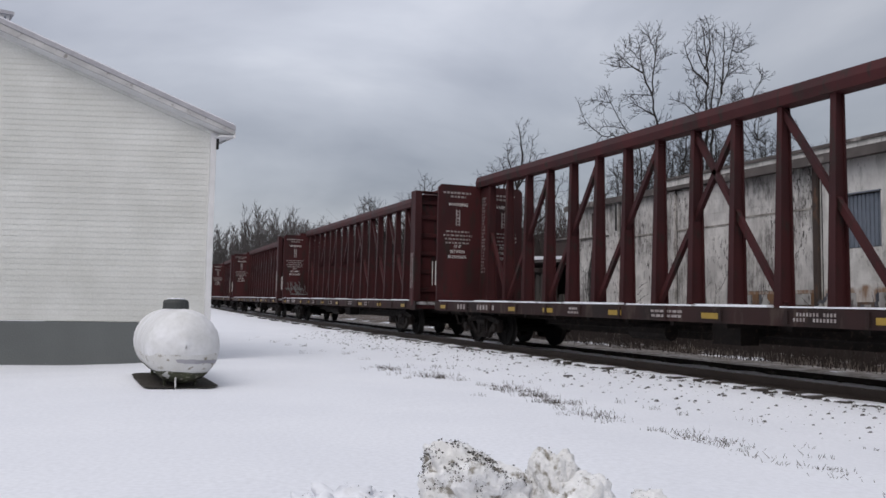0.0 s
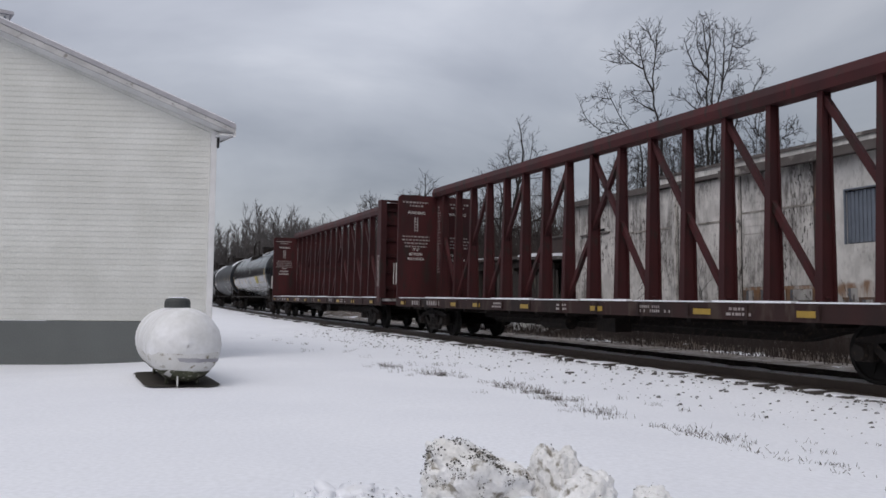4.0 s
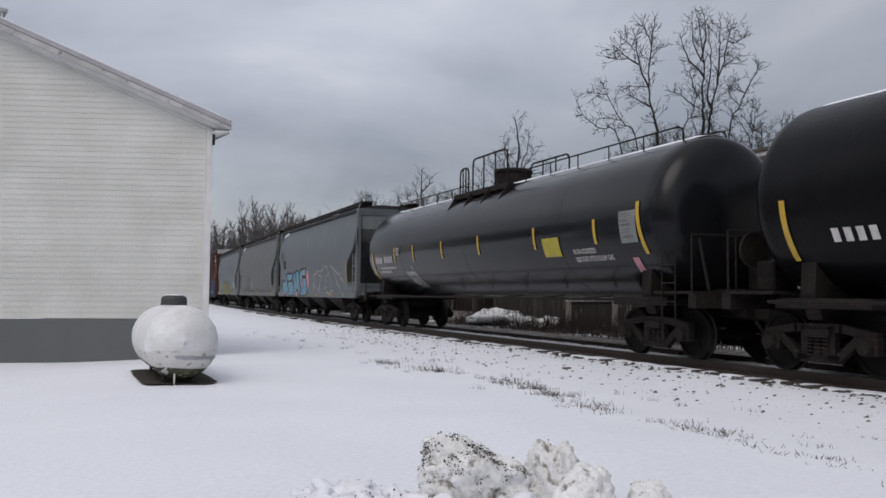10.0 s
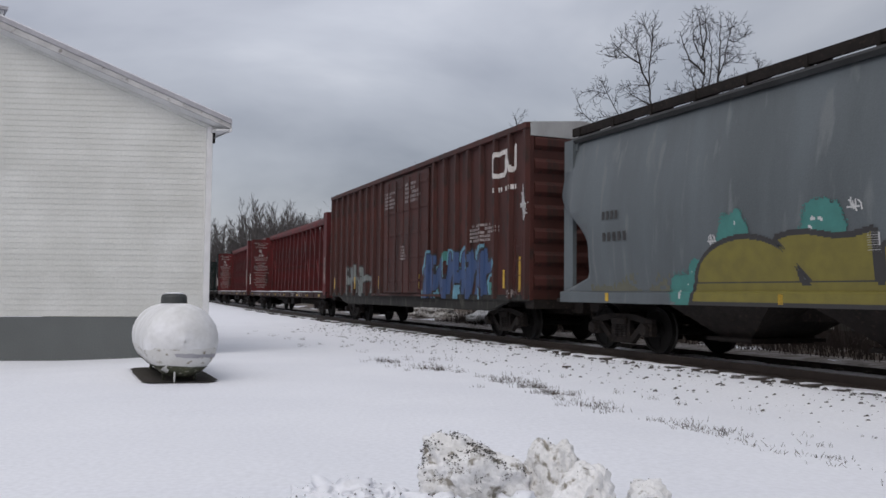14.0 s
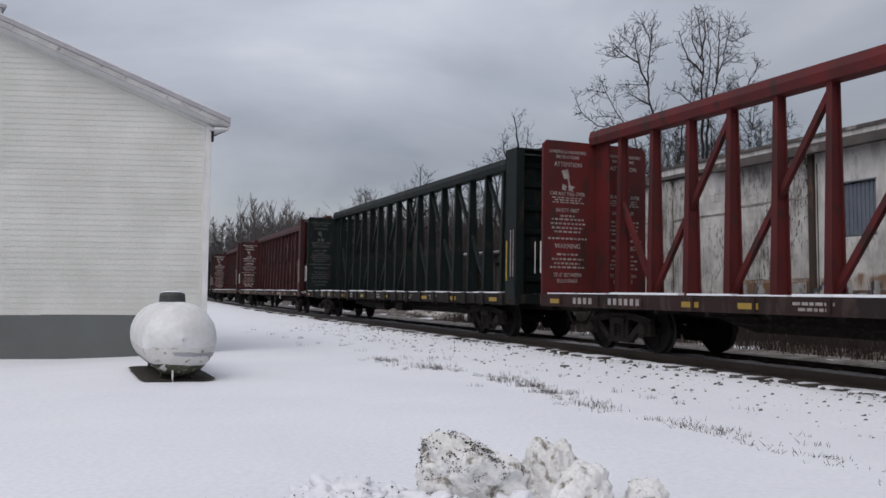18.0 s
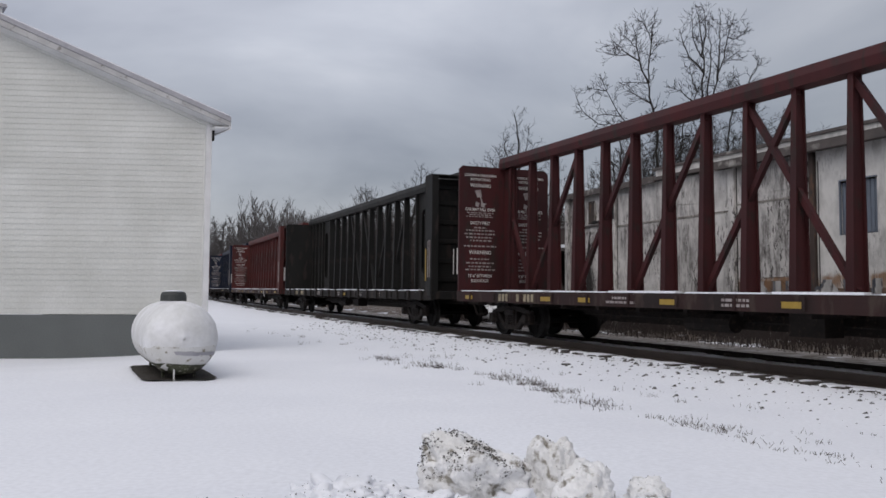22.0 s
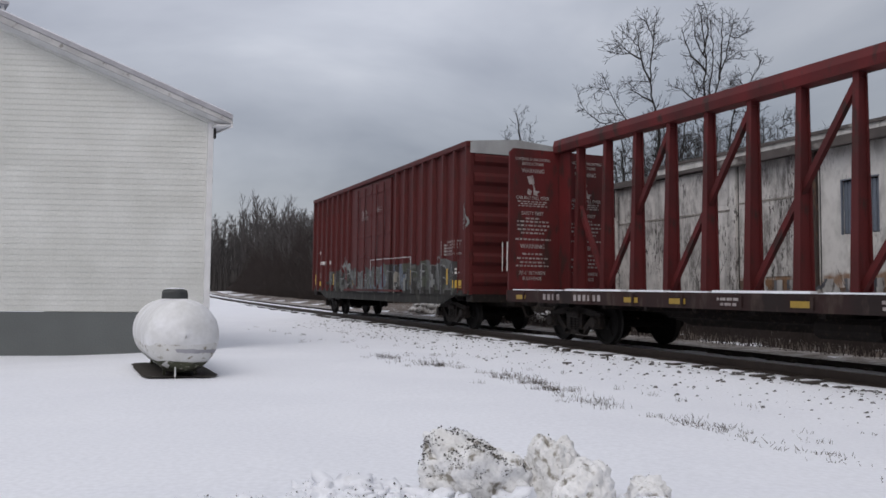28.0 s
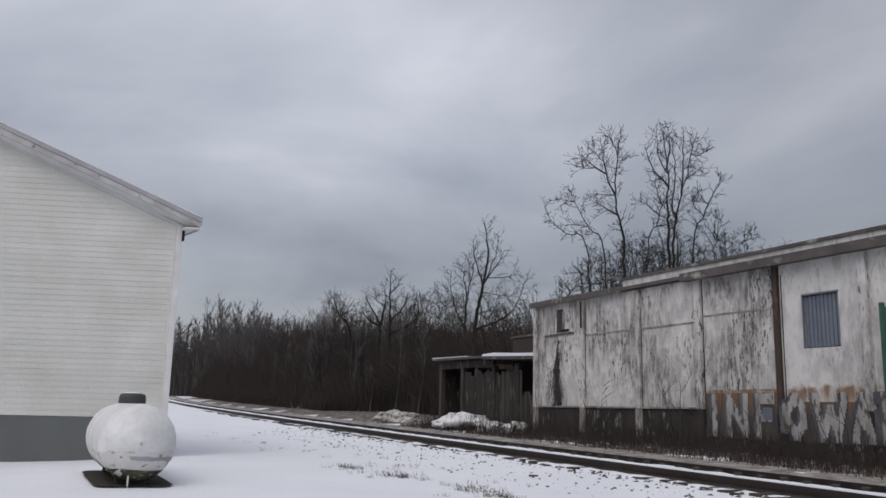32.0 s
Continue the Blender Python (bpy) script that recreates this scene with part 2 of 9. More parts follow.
VERGE = mat("snowy_straw_verge", (0.38, 0.36, 0.35), (0.13, 0.105, 0.085), scale=2.4, amount=0.9, rough=0.95, bump=0.8, fine=18, third=(0.08, 0.065, 0.055), third_amount=0.22)
BALLAST = mat("ballast", (0.10, 0.095, 0.09), (0.05, 0.047, 0.045), scale=9.0, rough=0.95, bump=1.0, fine=28.0, third=(0.75, 0.76, 0.8), third_amount=0.1)
RAIL = mat("rail_steel", (0.055, 0.042, 0.036), (0.03, 0.022, 0.018), scale=5, rough=0.6, metal=0.4, bump=0.2)
RAIL_TOP = mat("rail_head", (0.32, 0.32, 0.33), (0.2, 0.19, 0.19), scale=4, rough=0.32, metal=0.9, bump=0.05)
TIE = mat("creosoted_tie", (0.055, 0.045, 0.038), (0.028, 0.023, 0.02), scale=6, rough=0.9, bump=0.6, fine=40)
SIDING = mat("white_vinyl_siding", (0.61, 0.615, 0.595), (0.52, 0.525, 0.50), scale=0.9, amount=0.9, rough=0.5, bump=0.06, fine=25, random_tint=0.035)
TRIM = mat("white_trim", (0.66, 0.66, 0.67), (0.5, 0.5, 0.51), scale=2.5, rough=0.5, bump=0.05)
RAKE = mat("grimy_rake_paint", (0.50, 0.495, 0.50), (0.33, 0.325, 0.33), scale=2.2, amount=0.8, rough=0.6, bump=0.1, third=(0.22, 0.21, 0.2), third_amount=0.12)
SHINGLE = mat("roof_covering", (0.40, 0.395, 0.425), (0.28, 0.275, 0.30), scale=4, rough=0.85, bump=0.5)
BLOCK_GREY = mat("grey_foundation", (0.125, 0.135, 0.135), (0.10, 0.108, 0.108), scale=1.2, rough=0.85, bump=0.25, fine=35)
TANK_WHITE = mat("weathered_white_tank", (0.68, 0.68, 0.68), (0.52, 0.51, 0.48), scale=3, amount=0.6, rough=0.5, bump=0.08, third=(0.16, 0.13, 0.06), third_amount=0.12)
TANK_CAP = mat("grey_dome_cover", (0.045, 0.05, 0.05), (0.03, 0.033, 0.033), scale=5, rough=0.6)
SOIL = mat("bare_wet_pad", (0.045, 0.037, 0.03), (0.02, 0.018, 0.015), scale=5, rough=0.9, bump=0.8)


def wall_mat(name, clean, stain=0.6, dashes=0.6, rust=None, tint=0.0):
    """Old whitewash on blocks: grey washes, black run-off dashes and, on demand, a rust line at one height."""
    m = bpy.data.materials.new(name)
    m.use_nodes = True
    N, L = m.node_tree.nodes, m.node_tree.links
    bs = N["Principled BSDF"]
    geo = N.new("ShaderNodeNewGeometry")

    def noise_at(scale, squash, detail=5.0, rough=0.55):
        mp = N.new("ShaderNodeMapping")
        mp.inputs["Scale"].default_value = (1, 1, 1 / squash)
        L.new(geo.outputs["Position"], mp.inputs[0])
        n = N.new("ShaderNodeTexNoise")
        n.inputs["Scale"].default_value, n.inputs["Detail"].default_value, n.inputs["Roughness"].default_value = scale, detail, rough
        L.new(mp.outputs[0], n.inputs["Vector"])
        return n.outputs["Fac"]

    def ramp(v, a, b, lo=0.0, hi=1.0):
        r = N.new("ShaderNodeMapRange")
        r.interpolation_type = "SMOOTHSTEP"
        for k, x in zip(("From Min", "From Max", "To Min", "To Max"), (a, b, lo, hi)):
            r.inputs[k].default_value = x
        L.new(v, r.inputs["Value"])
        return r.outputs[0]

    def times(a, b):
        k = N.new("ShaderNodeMath")
        k.operation = "MULTIPLY"
        L.new(a, k.inputs[0])
        L.new(b, k.inputs[1])
        return k.outputs[0]

    def over(col, f, c):
        x = N.new("ShaderNodeMix")
        x.data_type = "RGBA"
        L.new(f, x.inputs["Factor"])
        L.new(col, x.inputs["A"])
        x.inputs["B"].default_value = (*c, 1)
        return x.outputs["Result"]
    base = N.new("ShaderNodeMix")
    base.data_type = "RGBA"
    base.inputs["A"].default_value = (*clean, 1)
    base.inputs["B"].default_value = (*[c * 0.78 for c in clean], 1)
    L.new(ramp(noise_at(3.0, 1.6), 0.4, 0.65), base.inputs["Factor"])
    col = base.outputs["Result"]
    broad = ramp(noise_at(0.62, 1.8, 3.0), 0.38, 0.58)
    streaks = ramp(noise_at(7.0, 4.5, 6.0, 0.65), 0.40, 0.60, 0.25, 1.0)
    col = over(col, times(times(broad, streaks), ramp(noise_at(30, 3.0, 4.0), 0.3, 0.6, stain * 0.55, stain)), (0.125, 0.115, 0.109))
    marks_ = times(ramp(noise_at(15.0, 3.2, 7.0, 0.62), 0.555, 0.595, 0.0, dashes), ramp(noise_at(0.9, 1.5, 4.0), 0.42, 0.62, 0.12, 1.0))
    col = over(col, marks_, (0.05, 0.044, 0.042))
    if rust is not None:
        sep = N.new("ShaderNodeSeparateXYZ")
        L.new(geo.outputs["Position"], sep.inputs[0])
        wob = N.new("ShaderNodeMath")
        wob.operation = "MULTIPLY_ADD"
        wob.inputs[1].default_value = 0.5
        L.new(noise_at(2.6, 1.5), wob.inputs[0])
        L.new(sep.outputs["Z"], wob.inputs[2])
        top = ramp(wob.outputs[0], rust + 0.30, rust + 0.42, 1.0, 0.0)
        foot = ramp(wob.outputs[0], rust - 0.35, rust + 0.22)
        col = over(col, times(times(top, foot), ramp(noise_at(5.0, 5.0, 6.0), 0.36, 0.60, 0.22, 0.9)), (0.22, 0.115, 0.055))
    hv = N.new("ShaderNodeHueSaturation")
    oi = N.new("ShaderNodeObjectInfo")
    m2 = N.new("ShaderNodeMapRange")
    m2.inputs["To Min"].default_value, m2.inputs["To Max"].default_value = 1 - tint, 1 + tint
    L.new(oi.outputs["Random"], m2.inputs["Value"])
    L.new(m2.outputs[0], hv.inputs["Value"])
    L.new(col, hv.inputs["Color"])
    L.new(hv.outputs[0], bs.inputs["Base Color"])
    bs.inputs["Roughness"].default_value = 0.92
    bp = N.new("ShaderNodeBump")
    bp.inputs["Strength"].default_value, bp.inputs["Distance"].default_value = 0.5, 0.02
    L.new(noise_at(26, 1.0, 4.0), bp.inputs["Height"])
    L.new(bp.outputs[0], bs.inputs["Normal"])
    return m


WALL_OLD = wall_mat("stained_whitewash", (0.665, 0.642, 0.622), 0.9, 0.95)
WALL_RUST = wall_mat("rust_lined_whitewash", (0.64, 0.618, 0.598), 0.95, 0.95, 1.72)
WALL_BLOCK = wall_mat("whitewashed_block", (0.665, 0.642, 0.622), 0.9, 0.95, None, 0.05)
WALL_LOW = wall_mat("sooty_lower_whitewash", (0.072, 0.065, 0.063), 0.7, 0.7, 1.72)
WALL_PALE = wall_mat("pale_whitewash", (0.68, 0.665, 0.645), 0.35, 0.35, 1.72)
WALL_BASE = mat("mouldy_wall_base", (0.046, 0.037, 0.035), (0.018, 0.0145, 0.014), scale=1.6, amount=0.9, rough=0.95, bump=0.6, streak=2.5, third=(0.26, 0.24, 0.225), third_amount=0.07, third_scale=9.0, cluster=0.5)
CONCRETE = mat("stained_concrete", (0.40, 0.375, 0.345), (0.15, 0.13, 0.115), scale=2.2, amount=0.9, rough=0.9, bump=0.4, streak=4.0, third=(0.08, 0.065, 0.05), third_amount=0.22)
FASCIA = mat("old_roof_edge", (0.11, 0.095, 0.09), (0.045, 0.038, 0.036), scale=1.6, rough=0.85, bump=0.4, third=(0.36, 0.34, 0.32), third_amount=0.12, third_scale=3.0, cluster=0.5)
RUSTY = mat("rusty_black_steel", (0.06, 0.042, 0.036), (0.025, 0.019, 0.017), scale=3, rough=0.85, bump=0.4, streak=3.0, third=(0.10, 0.055, 0.036), third_amount=0.12)
SHUTTER = mat("blue_grey_sheet", (0.155, 0.18, 0.225), (0.11, 0.13, 0.165), scale=3, rough=0.55, metal=0.1, bump=0.1)
DARK = mat("dark_inside", (0.012, 0.011, 0.011), scale=2, rough=0.95)
OLD_WOOD = mat("grey_boards", (0.034, 0.027, 0.024), (0.014, 0.0115, 0.011), scale=2.2, rough=0.9, bump=0.6, streak=5.0, third=(0.12, 0.11, 0.085), third_amount=0.16)
GREY_POST = mat("weathered_grey_timber", (0.058, 0.05, 0.044), (0.027, 0.023, 0.021), scale=2.6, rough=0.9, bump=0.5, streak=4.0)
BRICK_DARK = mat("dark_brick", (0.05, 0.033, 0.03), (0.025, 0.018, 0.017), scale=4, rough=0.9, bump=0.5)
GREEN_PAINT = mat("green_paint", (0.03, 0.10, 0.07), (0.015, 0.05, 0.035), scale=3, rough=0.6)
FROST = mat("snow_dusted_white_paint", (0.77, 0.775, 0.80), (0.56, 0.56, 0.55), scale=2.4, amount=0.75, rough=0.65, bump=0.08, fine=14)
ALGAE = mat("green_grime", (0.075, 0.08, 0.045), (0.03, 0.032, 0.02), scale=6, amount=0.8, rough=0.7, bump=0.2, third=(0.3, 0.29, 0.25), third_amount=0.2)
BARK = mat("bark", (0.019, 0.0155, 0.0145), (0.011, 0.0095, 0.009), scale=5, rough=0.95, bump=0.5)
WOODS = mat("grey_winter_wood", (0.10, 0.091, 0.09), (0.05, 0.045, 0.044), scale=0.35, amount=0.9, rough=0.95, bump=0.0)
TWIG = mat("twigs", (0.017, 0.0135, 0.0128), (0.010, 0.0085, 0.008), scale=2, rough=0.95, bump=0.0)
BRUSH = mat("brush", (0.040, 0.029, 0.026), (0.022, 0.017, 0.016), scale=0.4, rough=0.98, bump=0.0)
STRAW = mat("dead_grass", (0.095, 0.08, 0.066), (0.035, 0.03, 0.026), scale=3, rough=0.95, bump=0.0)
LETTER = mat("white_lettering", (0.62, 0.60, 0.58), (0.45, 0.42, 0.40), scale=9, amount=0.8, rough=0.7, bump=0.0)
GRIMY = mat("grimy_lettering", (0.09, 0.09, 0.088), (0.03, 0.032, 0.03), scale=8, amount=0.8, rough=0.75, bump=0.0)
FADED = mat("faded_lettering", (0.34, 0.31, 0.30), (0.16, 0.12, 0.12), scale=8, amount=0.8, rough=0.75, bump=0.0)
TAN_LETTER = mat("tan_lettering", (0.30, 0.255, 0.17), (0.15, 0.12, 0.08), scale=8, amount=0.8, rough=0.75, bump=0.0)
DULL_YELLOW = mat("dull_yellow_reflector", (0.34, 0.22, 0.03), (0.2, 0.13, 0.02), scale=6, rough=0.5, bump=0.0)
YELLOW = mat("yellow_reflector", (0.52, 0.33, 0.03), (0.34, 0.21, 0.025), scale=9, rough=0.45, bump=0.0)
CAST = mat("grimy_cast_steel", (0.0125, 0.0102, 0.0094), (0.02, 0.0152, 0.013), scale=5, rough=0.8, metal=0.1, bump=0.4, spec=0.2, third=(0.035, 0.025, 0.019), third_amount=0.15)
WHEEL = mat("wheel_steel", (0.007, 0.006, 0.0056), (0.004, 0.0034, 0.003), scale=6, rough=0.8, metal=0.1, bump=0.2, spec=0.2)
TREAD = mat("polished_tread", (0.05, 0.048, 0.046), (0.03, 0.028, 0.027), scale=4, rough=0.5, metal=0.9, bump=0.02)


def car_paint(name, base, grime, rough=0.6, third=None, third_amount=0.22, streak=3.0, coat=0.0, spec=0.22, bump=0.15):
    return mat(name, base, grime, scale=1.3, amount=0.9, rough=rough, bump=bump, fine=40, streak=streak, third=third, third_amount=third_amount, coat=coat, spec=spec)


MAROON = car_paint("maroon_paint", (0.064, 0.0145, 0.0155), (0.034, 0.012, 0.013), third=(0.03, 0.018, 0.016))
RED = car_paint("red_paint", (0.122, 0.017, 0.018), (0.062, 0.015, 0.015), third=(0.045, 0.02, 0.018))
OXIDE = car_paint("oxide_red_paint", (0.096, 0.0205, 0.019), (0.052, 0.016, 0.0145), third=(0.04, 0.02, 0.018))
GREEN = car_paint("dark_green_paint", (0.0105, 0.018, 0.0175), (0.008, 0.011, 0.0105), third=(0.026, 0.022, 0.02), spec=0.15)
OLIVE = car_paint("olive_black_paint", (0.0172, 0.0168, 0.0160), (0.0118, 0.0114, 0.011), third=(0.028, 0.022, 0.02), third_amount=0.2, spec=0.16)
BLUE = car_paint("navy_paint", (0.011, 0.0165, 0.038), (0.008, 0.0105, 0.019), third=(0.03, 0.03, 0.035))
BLACK = car_paint("black_tank_paint", (0.0041, 0.0042, 0.0050), (0.0060, 0.0060, 0.0068), rough=0.28, spec=0.09, bump=0.03)
BLACK_WORN = car_paint("worn_black_paint", (0.0082, 0.0092, 0.0118), (0.012, 0.013, 0.0155), rough=0.42, spec=0.13, bump=0.04)
BLACK_DEEP = car_paint("deep_black_paint", (0.0062, 0.0067, 0.0084), (0.0092, 0.0098, 0.0114), rough=0.19, spec=0.24, bump=0.02)
BLACK_GLOSS = car_paint("glossy_black_paint", (0.0042, 0.0047, 0.0064), (0.0062, 0.0068, 0.0084), rough=0.13, spec=0.33, bump=0.02)
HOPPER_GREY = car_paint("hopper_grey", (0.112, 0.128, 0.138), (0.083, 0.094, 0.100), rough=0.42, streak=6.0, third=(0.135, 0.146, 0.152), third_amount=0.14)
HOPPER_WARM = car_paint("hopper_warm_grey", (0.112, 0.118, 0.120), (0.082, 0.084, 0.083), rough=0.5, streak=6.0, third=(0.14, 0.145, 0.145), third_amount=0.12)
# darker grey with the end recesses' shade put in; roof parts use it too
HOPPER_DARK = car_paint("hopper_end", (0.036, 0.0375, 0.039), (0.022, 0.022, 0.022), rough=0.65)
BROWN = car_paint("boxcar_brown", (0.070, 0.024, 0.020), (0.040, 0.017, 0.0145), third=(0.035, 0.02, 0.017))
BOX_RED = car_paint("boxcar_red", (0.086, 0.0155, 0.0150), (0.066, 0.0132, 0.0128), third=(0.06, 0.016, 0.0145), third_amount=0.15)
SILL_BLACK = car_paint("black_grimed_sill", (0.0165, 0.0138, 0.0130), (0.010, 0.009, 0.0088), rough=0.85, third=(0.034, 0.026, 0.023))
SILL_DIRT = car_paint("dirt_covered_sill", (0.035, 0.0158, 0.0152), (0.017, 0.0125, 0.0118), rough=0.8, third=(0.05, 0.034, 0.028))
PALE_STEEL = car_paint("pale_grey_steel", (0.22, 0.225, 0.23), (0.12, 0.12, 0.12), rough=0.6)
GRIMY_SILL = car_paint("grimy_sill", (0.03, 0.029, 0.027), (0.018, 0.017, 0.016), rough=0.8, third=(0.06, 0.058, 0.05))
GALV = car_paint("galvanised_roof", (0.42, 0.43, 0.44), (0.26, 0.26, 0.26), rough=0.45)
DECK = mat("snowy_deck", (0.55, 0.55, 0.57), (0.10, 0.08, 0.07), scale=2.2, amount=0.8, rough=0.85, bump=0.3, third=(0.05, 0.04, 0.035), third_amount=0.2)

# ---- ground and track ----
def axis_steps(lo, hi, near_lo, near_hi, fine, growth=1.22):
    out = list(np.arange(near_lo, near_hi + 1e-6, fine))
    step, v = fine, near_hi
    while v < hi:
        step *= growth
        v += step
        out.append(v)
    step, v = fine, near_lo
    while v > lo:
        step *= growth
        v -= step
        out.insert(0, v)
    return out


def build_ground():
    xs = axis_steps(-900, 900, -14, 16, 0.28)
    ys = axis_steps(-700, 1100, 0.8, 34, 0.28)
    verts, faces, mats = [], [], []
    for y in ys:
        for x in xs:
            verts.append((x, y, ground_z(x, y)))
    n = len(xs)
    for j in range(len(ys) - 1):
        for i in range(n - 1):
            faces.append((j * n + i, j * n + i + 1, (j + 1) * n + i + 1, (j + 1) * n + i))
            s, w = track_coords((xs[i] + xs[i + 1]) / 2, (ys[j] + ys[j + 1]) / 2)
            mats.append(1 if w > 3.1 + 0.5 * math.sin(s * 0.9) and s > -40 else 0)
    me = bpy.data.meshes.new("ground")
    me.from_pydata(verts, [], faces)
    me.materials.append(SNOW)
    me.materials.append(WEEDS)
    for p, k in zip(me.polygons, mats):
        p.material_index = k
        p.use_smooth = True
    return tagged(new("ground", me), "snow-covered yard with brown dead grass beyond the rails", "ground", kind="structure")


def sweep(profile, s_values, w):
    """A rail: the profile (lateral, height) carried along the track."""
    bm = bmesh.new()
    prev = None
    for s in s_values:
        ring = [bm.verts.new(rail_point(s, w + a, b)) for a, b in profile]
        if prev:
            for i in range(len(ring)):
                f = bm.faces.new((prev[i], prev[(i + 1) % len(ring)], ring[(i + 1) % len(ring)], ring[i]))
                f.material_index = 1 if i == 3 else 0
        prev = ring
    bmesh.ops.recalc_face_normals(bm, faces=bm.faces[:])
    return bm


def build_track():
    track = thing("railway_track", "single railway track with dark rails on snow-dusted ties", "railway track", kind="structure")
    prof = [(-0.075, -0.18), (-0.075, -0.155), (-0.012, -0.13), (-0.037, 0.0), (0.037, 0.0), (0.012, -0.13), (0.075, -0.155), (0.075, -0.18)]
    steps = [-60 + 4 * i for i in range(135)]
    for w in (-0.755, 0.755):
        part("rail", sweep(prof, steps, w), [RAIL, RAIL_TOP], track)
    # ballast between and beside the rails
    bm = bmesh.new()
    prev = None
    rnd = random.Random(5)
    for i in range(420):
        s = -30 + i * 0.42 if i < 260 else -30 + 260 * 0.42 + (i - 260) * 2.0
        ring = [bm.verts.new(rail_point(s, w, z + rnd.uniform(-0.015, 0.015))) for w, z in ((-1.24, -0.24), (-1.19, -0.163), (-0.95, -0.158), (-0.90, -0.19), (-0.86, -0.175), (-0.68, -0.15), (-0.56, -0.09), (0.52, -0.08), (0.60, -0.16), (0.68, -0.18), (0.95, -0.18), (1.5, -0.09), (2.2, -0.055), (2.9, -0.06))]
        if prev:
            for k in range(len(ring) - 1):
                f = bm.faces.new((prev[k], prev[k + 1], ring[k + 1], ring[k]))
                f.material_index = 1 if k in (0, 1, 6, 8) else (2 if k > 9 else 0)
        prev = ring
    bmesh.ops.recalc_face_normals(bm, faces=bm.faces[:])
    part("ballast", bm, [BALLAST, SNOW, VERGE], track)
    bm = box_bm(-0.105, 0.105, -1.36, 1.3, -0.36, -0.178, bevel=0.012)
    tie = mesh_of("tie", bm, TIE)
    for i in range(150):
        s = -14 + i * 0.53
        p = rail_point(s)
        part("tie", tie, None, track, at=Matrix.Translation(p + Vector((0, 0, rnd.uniform(-0.012, 0.034)))) @ Matrix.Rotation(heading(s) + rnd.uniform(-0.02, 0.02), 4, "Z") @ Matrix.Rotation(math.pi / 2, 4, "Z") @ Matrix.Translation((0, rnd.uniform(-0.08, 0.1), 0)) @ Matrix.Rotation(0, 4, "X"))
    # tie plates that show dark through the snow beside the far rail
    plate = mesh_of("tie_plate", box_bm(-0.06, 0.06, -0.05, 0.05, -0.12, -0.028, bevel=0.012), TIE)
    for i in range(90):
        s = -14 + i * 0.53
        p = rail_point(s, 0.53 + rnd.uniform(-0.04, 0.04))
        part("tie_plate", plate, None, track, at=Matrix.Translation(p + Vector((0, 0, rnd.uniform(-0.02, 0.01)))) @ Matrix.Rotation(heading(s) + rnd.uniform(-0.2, 0.2), 4, "Z"))
    return track


build_ground()
build_track()

